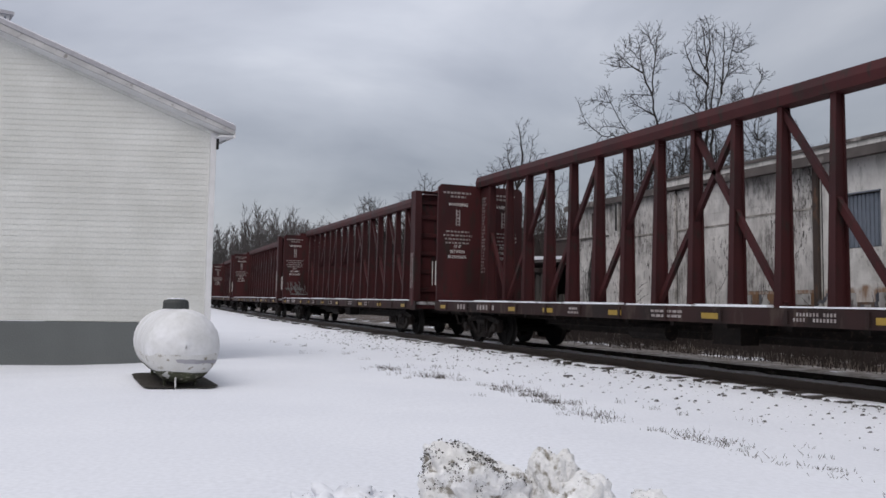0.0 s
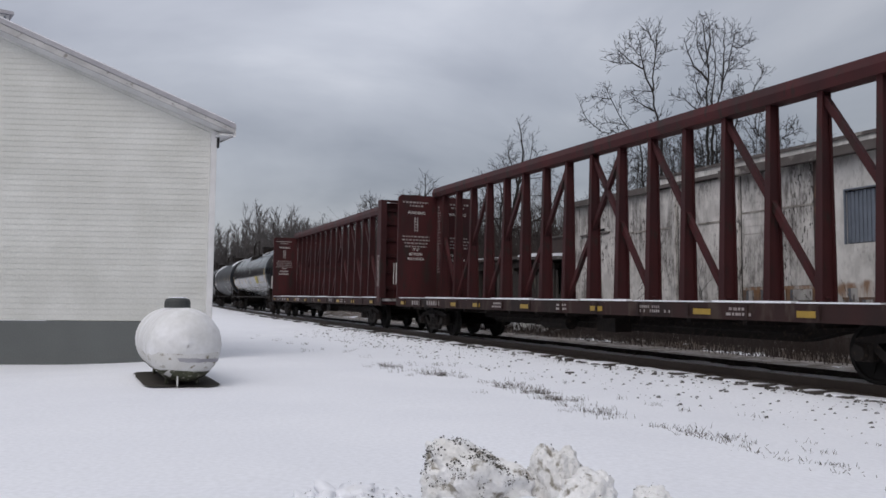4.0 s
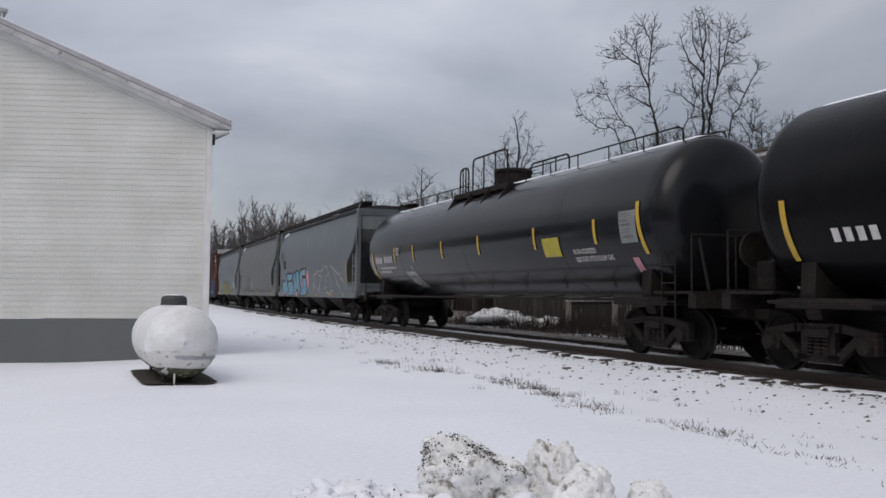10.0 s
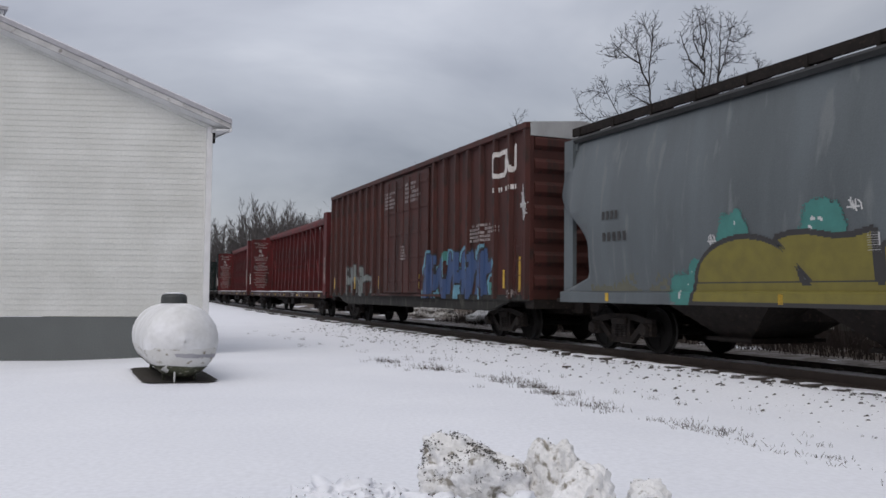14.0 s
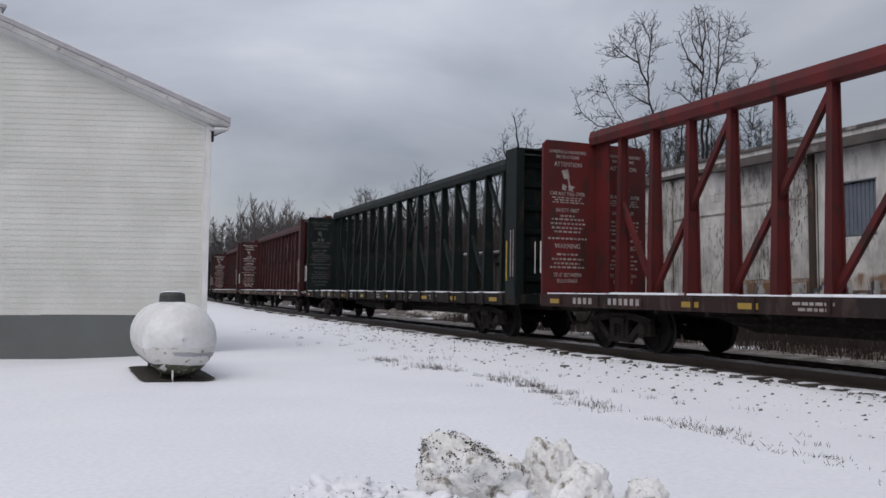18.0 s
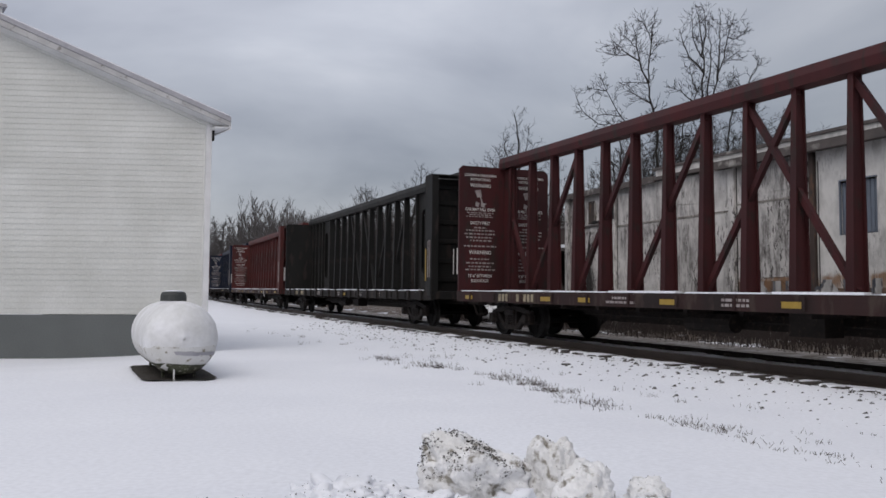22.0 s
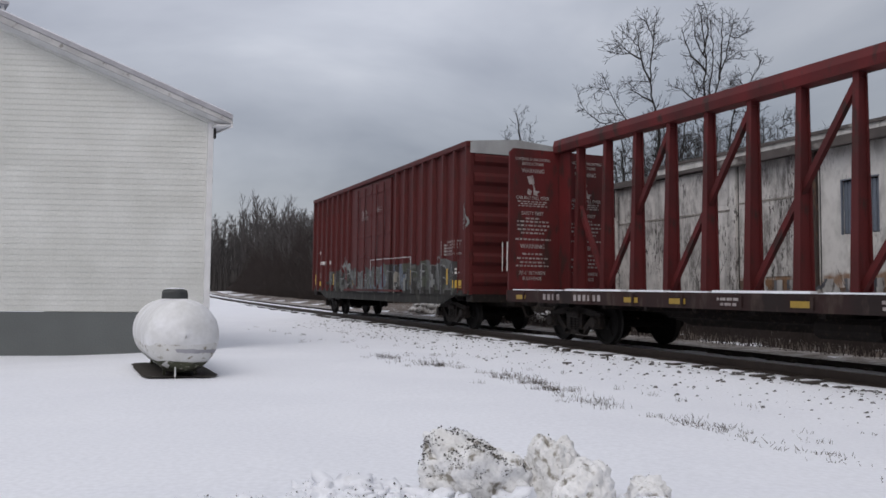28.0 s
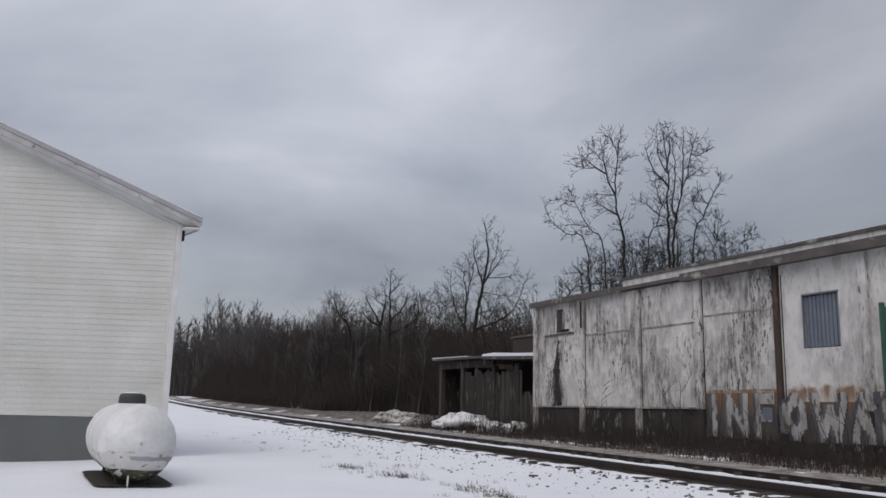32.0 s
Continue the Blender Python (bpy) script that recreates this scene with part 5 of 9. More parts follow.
    # bulkheads
    rear = part("bulkhead", shared("cb_rear" + key, lambda: rear_bulkhead_bm(H, yb, deck, top), paint), None, car, "steel end bulkhead lettered in white")
    front = part("bulkhead", shared("cb_front" + key + str(front_thick), lambda: front_bulkhead_bm(HF, yb, deck, top, front_thick), paint), None, car)
    for z in (1.5, 2.1, 2.7, 3.3, 3.9, 4.4):
        part("bulkhead_rib", shared("cb_rib2" + key, lambda: box_bm(-0.05, 0.05, -1.2, 1.2, -0.06, 0.06, bevel=0.01), paint), None, rear, at=pose(-H - 0.05, 0, z))
        part("bulkhead_rib", shared("cb_rib" + key, lambda: box_bm(-0.04, 0.04, -1.25, 1.25, -0.07, 0.07, bevel=0.015), paint), None, front, at=pose(HF - front_thick + 0.10, 0, z))
    for y in (-1, 1):
        part("side_plate", shared("cb_plate%d" % y + key + str(front_thick), lambda: side_plate_bm(HF, -y * yb, deck, top, front_thick, -y), paint), None, front)
    part("top_cap", shared("cb_cap" + key + str(front_thick), lambda: box_bm(HF - front_thick, HF - 0.04, -yb, yb, top - 0.02, top + 0.02), paint), None, front)
    part("centre_post", shared("cb_cpost" + key, lambda: box_bm(HF - 0.16, HF - 0.04, -0.25, 0.25, deck, top - 0.025), paint), None, front)
    part("end_beam", shared("cb_beam" + key + str(front_thick), lambda: box_bm(HF - front_thick + 0.08, HF + 0.02, -yb + 0.07, yb - 0.07, deck - 0.25, deck - 0.02), paint), None, front)
    part("end_beam", shared("cb_beam2" + key, lambda: box_bm(-H - 0.05, -H + 0.10, -yb, yb, deck - 0.24, deck - 0.003), paint), None, rear)
    # warnings on the inner face: rows of bars, seen from ahead
    if kind == "plain":
        ink = GRIMY if paint is GREEN else FADED
        bold = GRIMY if paint is GREEN else FADED if paint is RED else LETTER
        # text, letter height, squeeze, height above the rail
        if late:
            part("stencilled_notice", late_notice_bm(rnd, H), ink, rear, "white stencilled loading notice")["kind"] = "stuff"
            lines = (("LOADING & UNLOADING", 0.105, 0.82, 4.43), ("INSTRUCTIONS", 0.105, 0.85, 4.31), ("ATTENTION" if paint is RED and seed < 65 else "WARNING", 0.15, 0.9, 4.12), ("CAR MAY FALL OVER", 0.125, 0.8, 3.44), ("SAFETY FIRST", 0.125, 0.85, 3.05), ("WARNING", 0.16, 0.9, 2.20), ("73'-6\" BETWEEN", 0.125, 0.85, 1.54), ("BULKHEADS", 0.125, 0.8, 1.40))
        else:
            part("stencilled_notice", notice_bm(rnd, H), ink, rear, "white stencilled loading notice")["kind"] = "stuff"
            lines = (("73'-6\"", 0.13, 0.85, 2.78), ("BETWEEN", 0.13, 0.85, 2.62), ("BULKHEADS", 0.13, 0.85, 2.46), ("WARNING", 0.15, 0.9, 4.06))
        for c in (-0.78, 0.78):
            for text, size, squeeze, z in lines:
                me = shared("cb_%s_%g_%s" % (text, size, bold.name), lambda: centred(text_bm(text, size, squeeze, 0.001)), bold)
                part("stencilled_word", me, None, rear, at=Matrix.Translation((-H + 0.0745, c, z)) @ Matrix.Rotation(math.pi / 2, 4, "Z"))
    # corner grab irons and ladder strips
    part("grab_iron", shared("cb_grab", lambda: grab_bm(H, yb), LETTER), None, rear, "pale grab iron")
    for dx in (0.10, 0.24):
        part("grab_bar", shared("cb_bar" + str(dx) + str(HF), lambda: rod(bmesh.new(), (HF - dx, -yb - 0.035, 1.55), (HF - dx, -yb - 0.035, 2.70), 0.012, 5), FADED), None, front, "pale upright grab bar")
    part("corner_bracket", shared("cb_bracket" + key + str(front_thick), lambda: box_bm(HF - front_thick - 0.12, HF - front_thick - 0.003, -yb + 0.05, -yb + 0.3, top - 0.22, top - 0.04, bevel=0.01), paint), None, front)
    part("gusset", shared("cb_gusset" + key + str(HF), lambda: box_bm(HF - 0.34, HF - 0.05, -yb - 0.02, -yb - 0.002, 1.0, 1.5, bevel=0.006), paint), None, front)
    # yellow reflectors and sill marks
    for x in (-10.3, -6.0, -4.4, -1.6, 1.3, 4.8, 7.1, 9.8) if kind == "plain" else (-6.0, 1.3):
        part("reflector", shared("cb_reflector", lambda: box_bm(-0.22, 0.22, -1.462, -1.452, 0.93, 1.03), DULL_YELLOW), None, car, "yellow reflector", at=pose(x + rnd.uniform(-0.12, 0.12), 0, 0))
    bm = bmesh.new()
    for x in (-3.2, 0.0, 5.6):
        bars(bm, x, -1.452, 1.06, rnd.uniform(0.5, 1.1), 0.17, rnd, 2)
    part("sill_text", bm, FADED, car)["kind"] = "stuff"
    for x in (-CB_BOGIE, CB_BOGIE):
        add_bogie(car, x)
    add_couplers(car, H + 0.05)
    return car


def sill_bm(H, y):
    bm = bmesh.new()
    poly = [(y * 1.45, 0.86), (y * 1.45, 1.14), (y * 1.30, 1.14), (y * 1.30, 1.10), (y * 1.41, 1.10), (y * 1.41, 0.90), (y * 1.33, 0.90), (y * 1.33, 0.86)]
    prism(bm, poly, "x", -H, H)
    n = len(bm.faces)
    rnd = random.Random(4)
    x = -H + 0.3
    while x < H - 0.8:
        ln = rnd.uniform(0.8, 2.2)
        n0 = len(bm.faces)
        box(bm, x, min(x + ln, H - 0.7), y * 1.38 - 0.07, y * 1.38 + 0.07, 1.141, 1.141 + rnd.uniform(0.02, 0.045))
        bm.faces.ensure_lookup_table()
        for f in bm.faces[n0:]:
            f.material_index = 1
        x += ln + rnd.uniform(0.05, 0.3)
    for i in range(15):
        xx = -H + 0.9 + i * 1.45
        box(bm, xx - 0.03, xx + 0.03, min(y * 1.45, y * 1.49), max(y * 1.45, y * 1.49), 0.90, 1.10)
    return bm


def belly_bm(H):
    bm = bmesh.new()
    prism(bm, [(-H + 0.3, 0.98), (H - 0.3, 0.98), (H - 0.3, 0.72), (6.6, 0.72), (5.6, 0.50), (-5.6, 0.50), (-6.6, 0.72), (-H + 0.3, 0.72)], "y", -0.22, 0.22)
    for i in range(11):
        x = -7.0 + i * 1.4
        box(bm, x - 0.05, x + 0.05, -1.32, 1.32, 0.78, 1.0)
    rod(bm, (-2.0, -0.7, 0.62), (-0.8, -0.7, 0.62), 0.17, 10)
    box(bm, 0.6, 1.3, -0.9, -0.5, 0.48, 0.85)
    rod(bm, (-6, -0.45, 0.66), (6, -0.45, 0.66), 0.03, 5)
    return bm


def chord_bm(H, HF):
    bm = prism(bmesh.new(), [(-0.17, 4.67), (-0.20, 4.83), (-0.15, 4.99), (0.15, 4.99), (0.20, 4.83), (0.17, 4.67)], "x", -H + 0.05, HF - 0.05)
    return bm


def post_bm():
    """Tapered I-shaped upright: wide at the deck, narrow at the chord."""
    bm = bmesh.new()
    rings = []
    for z, w, yy in ((1.10, 0.080, 0.175), (4.70, 0.055, 0.10)):
        i = yy - 0.03
        pts = ((-w, -yy), (w, -yy), (w, -i), (0.02, -i), (0.02, i), (w, i), (w, yy), (-w, yy), (-w, i), (-0.02, i), (-0.02, -i), (-w, -i))
        rings.append([bm.verts.new((px, py, z)) for px, py in pts])
    A, B = rings
    for k in range(12):
        bm.faces.new((A[k], A[(k + 1) % 12], B[(k + 1) % 12], B[k]))
    bmesh.ops.recalc_face_normals(bm, faces=bm.faces[:])
    return bm


def brace_bm(xa, za, xb, zb):
    bm = bmesh.new()
    p, q = Vector((xa, 0, za)), Vector((xb, 0, zb))
    d = (q - p).normalized()
    n = Vector((-d.z, 0, d.x)) * 0.055
    vs = []
    for y in (-0.05, 0.05):
        vs.append([bm.verts.new(c + Vector((0, y, 0))) for c in (p - n, q - n, q + n, p + n)])
    A, B = vs
    bm.faces.new(A)
    bm.faces.new(B[::-1])
    for i in range(4):
        bm.faces.new((A[i], B[i], B[(i + 1) % 4], A[(i + 1) % 4]))
    bmesh.ops.recalc_face_normals(bm, faces=bm.faces[:])
    return bm


def oval_web_bm():
    """Web plate 5.6 m long, with one tall round-ended hole."""
    bm = bmesh.new()
    x0, x1, z0, z1, cx, r = -2.6, 1.9, 1.12, 4.70, -1.8, 0.26
    za, zb = 2.01, 3.82
    box(bm, x0, cx - r, -0.03, 0.03, z0, z1)
    box(bm, cx + r, x1, -0.03, 0.03, z0, z1)
    arc = [math.pi * i / 10 for i in range(11)]
    prism(bm, [(cx + r * math.cos(k), zb + r * math.sin(k)) for k in arc] + [(cx - r, z1), (cx + r, z1)], "y", -0.03, 0.03)
    prism(bm, [(cx - r * math.cos(k), za - r * math.sin(k)) for k in arc] + [(cx + r, z0), (cx - r, z0)], "y", -0.03, 0.03)
    hole = [(cx + r * math.cos(k), zb + r * math.sin(k)) for k in arc] + [(cx - r * math.cos(k), za - r * math.sin(k)) for k in arc]
    # rim of the opening
    for i in range(len(hole)):
        a, c = hole[i], hole[(i + 1) % len(hole)]
        v = [bm.verts.new((a[0], -0.06, a[1])), bm.verts.new((c[0], -0.06, c[1])), bm.verts.new((c[0], 0.06, c[1])), bm.verts.new((a[0], 0.06, a[1]))]
        bm.faces.new(v)
    bmesh.ops.recalc_face_normals(bm, faces=bm.faces[:])
    return bm


def rear_bulkhead_bm(H, yb, deck, top):
    bm = bmesh.new()
    prism(bm, [(-yb, deck), (yb, deck), (yb, top - 0.10), (yb - 0.10, top), (-yb + 0.10, top), (-yb, top - 0.10)], "x", -H, -H + 0.07)
    return bm


def front_bulkhead_bm(H, yb, deck, top, thick):
    bm = bmesh.new()
    box(bm, H - thick, H - thick + 0.07, -yb, yb, deck, top - 0.06)
    return bm


def side_plate_bm(H, yb, deck, top, thick, k):
    """The bulkhead's flank: a folded plate, an L in plan."""
    return prism(bmesh.new(), [(H - thick, -yb), (H - 0.02, -yb), (H - 0.02, -yb + 0.22 * k), (H - 0.10, -yb + 0.22 * k), (H - 0.10, -yb + 0.06 * k), (H - thick, -yb + 0.06 * k)], "z", deck - 0.25, top - 0.02)


def centred(bm):
    half = (min(v.co.x for v in bm.verts) + max(v.co.x for v in bm.verts)) / 2
    bmesh.ops.translate(bm, vec=(-half, 0, 0), verts=bm.verts[:])
    return bm


def small_print(bm, rnd, x, z, h, y0, y1):
    """A row of lettering too small to read."""
    y = y0
    while y < y1:
        k = rnd.uniform(0.05, 0.12)
        box(bm, x, x + 0.004, y, min(y + k, y1), z - h, z)
        y += k + 0.035


def notice_bm(rnd, H):
    """Rows of unreadable white lettering on the forward face of the rear bulkhead."""
    bm = bmesh.new()
    x = -H + 0.07
    for c in (-0.78, 0.78):
        small_print(bm, rnd, x, 4.50, 0.06, c - 0.50, c + 0.42)
        small_print(bm, rnd, x, 4.38, 0.06, c - 0.25, c + 0.25)
        # small ladder sign
        box(bm, x, x + 0.004, c - 0.07, c - 0.03, 3.45, 3.95)
        box(bm, x, x + 0.004, c + 0.03, c + 0.07, 3.45, 3.95)
        for i in range(5):
            box(bm, x, x + 0.004, c - 0.03, c + 0.03, 3.48 + i * 0.1, 3.51 + i * 0.1)
        for i in range(4):
            wd = rnd.uniform(0.38, 0.52)
            small_print(bm, rnd, x, 3.30 - 0.115 * i, 0.05, c - wd, c + wd)
    return bm


def late_notice_bm(rnd, H):
    """The longer notice of the rear cars: a tipping-load sign and small print between its headings."""
    bm = bmesh.new()
    x = -H + 0.07
    for c in (-0.78, 0.78):
        # the sign: a tilted load, its support and two toppled pieces
        for pts in (((-0.17, 4.02), (0.0, 4.06), (0.05, 3.86), (-0.10, 3.82)), ((-0.02, 3.86), (0.02, 3.86), (0.08, 3.66), (0.04, 3.66)), ((-0.14, 3.72), (-0.02, 3.66), (-0.06, 3.55), (-0.16, 3.58)), ((0.02, 3.68), (0.20, 3.66), (0.12, 3.58), (0.17, 3.54), (0.02, 3.56))):
            prism(bm, [(c + a, b) for a, b in pts], "x", x, x + 0.004)
        for z, wd in ((3.40, 0.42), (3.345, 0.36), (3.29, 0.44), (2.98, 0.20), (2.90, 0.46), (2.80, 0.48), (2.70, 0.42), (2.61, 0.34), (2.45, 0.52), (2.08, 0.30), (1.97, 0.44), (1.87, 0.36), (1.78, 0.46)):
            small_print(bm, rnd, x, z, 0.030 if z > 3.2 else 0.042, c - wd * rnd.uniform(0.92, 1.05), c + wd * rnd.uniform(0.92, 1.05))
    return bm


def grab_bm(H, yb):
    bm = bmesh.new()
    rod(bm, (-H + 0.03, -yb - 0.03, 1.62), (-H + 0.03, -yb - 0.03, 2.35), 0.016, 5)
    rod(bm, (-H - 0.25, -yb - 0.02, 1.62), (-H - 0.25, -yb - 0.02, 2.35), 0.012, 5)
    return bm


# ---- pressure tank car ----
TK_HALF, TK_BOGIE = 9.05, 7.95


def shell_profile(L, r):
    prof = []
    for i in range(13):
        k = math.pi / 2 * i / 12
        prof.append((-L + 0.62 - 0.62 * math.cos(k) ** 0.8, r * math.sin(k) ** 0.85 + 0.001))
    prof += [(-L + 0.75 + (2 * L - 1.5) * j / 8, r) for j in range(1, 9)]
    for i in range(1, 13):
        k = math.pi / 2 * (1 - i / 12)
        prof.append((L - 0.62 + 0.62 * abs(math.cos(k)) ** 0.8, r * abs(math.sin(k)) ** 0.85 + 0.001))
    return prof


def platform_bm(x0, x1, z):
    return prism(bmesh.new(), [(-0.98, z - 0.10), (-0.98, z + 0.05), (-0.92, z + 0.05), (-0.92, z), (0.92, z), (0.92, z + 0.05), (0.98, z + 0.05), (0.98, z - 0.10), (0.92, z - 0.10), (0.92, z - 0.04), (-0.92, z - 0.04), (-0.92, z - 0.10)], "x", x0, x1)


def tank_car(paint, label, seed, snow=0.0, plat_x=(-3.0, 1.5), strips=(), strip_z=2.45, tall=False):
    rnd = random.Random(seed)
    car = thing("tank_car", label, "tank car", group="freight cars of the train")
    L, r, zc = TK_HALF, 1.575, 2.69
    part("tank_shell", shared("tk_shell" + paint.name, lambda: lathe(bmesh.new(), shell_profile(L, r), "x", 56, (0, 0, zc)), paint, True), None, car)
    # welded seams
    for x in (-5.2, 0.0, 5.2):
        part("weld_seam", shared("tk_seam" + paint.name, lambda: lathe(bmesh.new(), [(-0.018, r + 0.001), (-0.012, r + 0.003), (0.012, r + 0.003), (0.018, r + 0.001)], "x", 56, (0, 0, zc)), paint, True), None, car, at=pose(x, 0, 0))
    # head shields at both ends
    for sgn in (1, -1):
        part("end_sill", shared("tk_endsill", lambda: box(box(bmesh.new(), L - 1.3, L + 0.55, -0.30, 0.30, 0.78, 1.30), L + 0.35, L + 0.55, -1.4, 1.4, 0.95, 1.2), CAST), None, car, at=pose(0, 0, 0, 0, 0, 0 if sgn > 0 else 180))
        part("bolster", shared("tk_bolster", lambda: saddle_bm(), CAST), None, car, at=pose(sgn * TK_BOGIE, 0, 0))
        part("end_platform", shared("tk_plat", lambda: box_bm(L - 0.6, L + 0.5, -1.42, 1.42, 1.20, 1.25), CAST), None, car, at=pose(0, 0, 0, 0, 0, 0 if sgn > 0 else 180))
        part("end_handrail", shared("tk_rail", tank_rail_bm, CAST), None, car, at=pose(0, 0, 0, 0, 0, 0 if sgn > 0 else 180))
        part("draft_skirt", shared("tk_skirt", lambda: box(box(bmesh.new(), L - 2.2, L - 0.45, -1.25, 1.25, 0.98, 1.14, bevel=0.02), L - 1.9, L - 0.5, -0.55, 0.55, 0.72, 1.0), CAST), None, car, "black end underframe", at=pose(0, 0, 0, 0, 0, 0 if sgn > 0 else 180))
        part("brake_box", shared("tk_brake", lambda: rod(box(bmesh.new(), L - 0.05, L + 0.35, 0.3, 0.85, 1.25, 1.75, bevel=0.03), (L + 0.30, -0.9, 1.25), (L - 0.25, -0.75, 2.6), 0.03, 5), CAST), None, car, at=pose(0, 0, 0, 0, 0, 0 if sgn > 0 else 180))
        part("end_ladder", shared("tk_lad", lambda: ladder_bm(L - 0.15, -1.44, 0.55, 1.9, 0.38, "x", 4), CAST), None, car, at=pose(0, 0, 0, 0, 0, 0 if sgn > 0 else 180))
    # running rail along the flanks
    for y in (-1, 1):
        bm = bmesh.new()
        rod(bm, (-L + 0.6, y * 1.52, 1.08), (L - 0.6, y * 1.52, 1.08), 0.028, 6)
        for i in range(9):
            x = -L + 1.0 + i * (2 * L - 2.0) / 8
            part("rail_bracket", shared("tk_rb" + str(y), lambda: rod(bmesh.new(), (0, y * 1.52, 1.08), (0, y * 0.70, 1.16), 0.016, 4), CAST), None, car, at=pose(x, 0, 0))
        part("flank_rail", bm, CAST, car)
    # top platform, railing and valve housing
    top = zc + r
    pa, pb = plat_x
    plat = part("top_platform", shared("tk_top" + str(plat_x), lambda: platform_bm(pa, pb, top - 0.16), CAST), None, car)
    for y in (-0.95, 0.95):
        if tall:
            spans = ((pa, pa + 1.35, 0.52), (pa + 1.5, 3.75, 0.62), (4.4, 6.35, 0.45))
        else:
            spans = ((pa + 0.35, pa + 0.95, 0.62), (-0.7, 1.5, 0.8))
        for a, b, hh in spans:
            part("railing", arch_rail_bm(a, b, y, top - 0.2, top + hh, 3), CAST, plat, "black tubular railing")
        if not tall:
            part("grab_rail", arch_rail_bm(-8.2, pa, y * 0.55, top - 0.12, top + 0.22, 5, 0.018), CAST, plat)
            part("grab_rail", arch_rail_bm(1.75, 8.2, y * 0.55, top - 0.12, top + 0.22, 5, 0.018), CAST, plat)
    part("valve_housing", shared("tk_dome", lambda: lathe(bmesh.new(), [(0, 0.50), (0.40, 0.50), (0.42, 0.56), (0.48, 0.56), (0.52, 0.50), (0.56, 0.1)], "z", 28, (0.0, 0, top - 0.05)), CAST, False), None, plat, "round valve housing")
    for y in (-1, 1):
        for i in range(0 if tall else 4):
            part("platform_bracket", shared("tk_brk" + str(y), lambda: prism(bmesh.new(), [(y * 0.70, zc + 1.36), (y * 0.70, top - 0.14), (y * 0.98, top - 0.14), (y * 1.24, zc + 0.97), (y * 1.2, zc + 0.94)], "x", -0.03, 0.03), CAST), None, car, at=pose(pa + 0.05 + (pb - pa - 0.1) * i / 3, 0, 0))
    if snow:
        part("snow_patch", tank_snow_bm(rnd, L, r, zc, snow), SNOW, car, "snow lying along the tank's top", smooth_shade=True)
    else:
        part("snow_line", tank_snow_bm(rnd, L, r, zc, 0.10), SNOW, car, "thin snow line along the tank's top", smooth_shade=True)
    # reflective strips on the flank
    for x in strips:
        part("reflector", shared("tk_strip" + str(strip_z), lambda: curved_strip_bm(r, zc, 0.05, strip_z, strip_z + 0.5), YELLOW), None, car, "yellow reflective strip", at=pose(x + rnd.uniform(-0.2, 0.2), 0, 0))
    for x in (-TK_BOGIE, TK_BOGIE):
        add_bogie(car, x)
    add_couplers(car, L + 0.40)
    return car


def arch_rail_bm(a, b, y, z0, z1, posts, r=0.026):
    """A tubular rail with rounded ends and upright posts."""
    bm = bmesh.new()
    c = 0.16
    pts = [(a, z0), (a, z1 - c), (a + 0.05, z1 - 0.05), (a + c, z1), (b - c, z1), (b - 0.05, z1 - 0.05), (b, z1 - c), (b, z0)]
    for p, q in zip(pts, pts[1:]):
        rod(bm, (p[0], y, p[1]), (q[0], y, q[1]), r, 6)
    for i in range(1, posts):
        x = a + (b - a) * i / posts
        rod(bm, (x, y, z0), (x, y, z1), r * 0.85, 5)
    return bm


def saddle_bm():
    bm = bmesh.new()
    prism(bm, [(-1.1, 0.82), (1.1, 0.82), (1.24, 1.2), (1.2, 1.72), (0.9, 1.42), (0, 1.12), (-0.9, 1.42), (-1.2, 1.72), (-1.24, 1.2)], "x", -0.14, 0.14)
    return bm


def tank_rail_bm():
    bm = bmesh.new()
    L = TK_HALF
    for y in (-1.38, 1.38):
        rod(bm, (L + 0.42, y, 1.22), (L + 0.42, y, 2.25), 0.02, 5)
    rod(bm, (L + 0.42, -1.38, 2.25), (L + 0.42, 1.38, 2.25), 0.02, 5)
    rod(bm, (L + 0.42, -0.4, 1.22), (L + 0.42, -0.4, 2.25), 0.02, 5)
    lathe(bm, [(-0.03, 0.30), (0.03, 0.30)], "x", 18, (L + 0.5, 0.75, 1.95))
    return bm


def curved_strip_bm(r, zc, half, z0, z1):
    bm = bmesh.new()
    rows = []
    for i in range(7):
        z = z0 + (z1 - z0) * i / 6
        a = math.asin(max(-1, min(1, (z - zc) / r)))
        rows.append([bm.verts.new((x, -(r + 0.016) * math.cos(a), zc + (r + 0.016) * math.sin(a))) for x in (-half, half)])
    for A, B in zip(rows, rows[1:]):
        bm.faces.new((A[0], A[1], B[1], B[0]))
    return bm


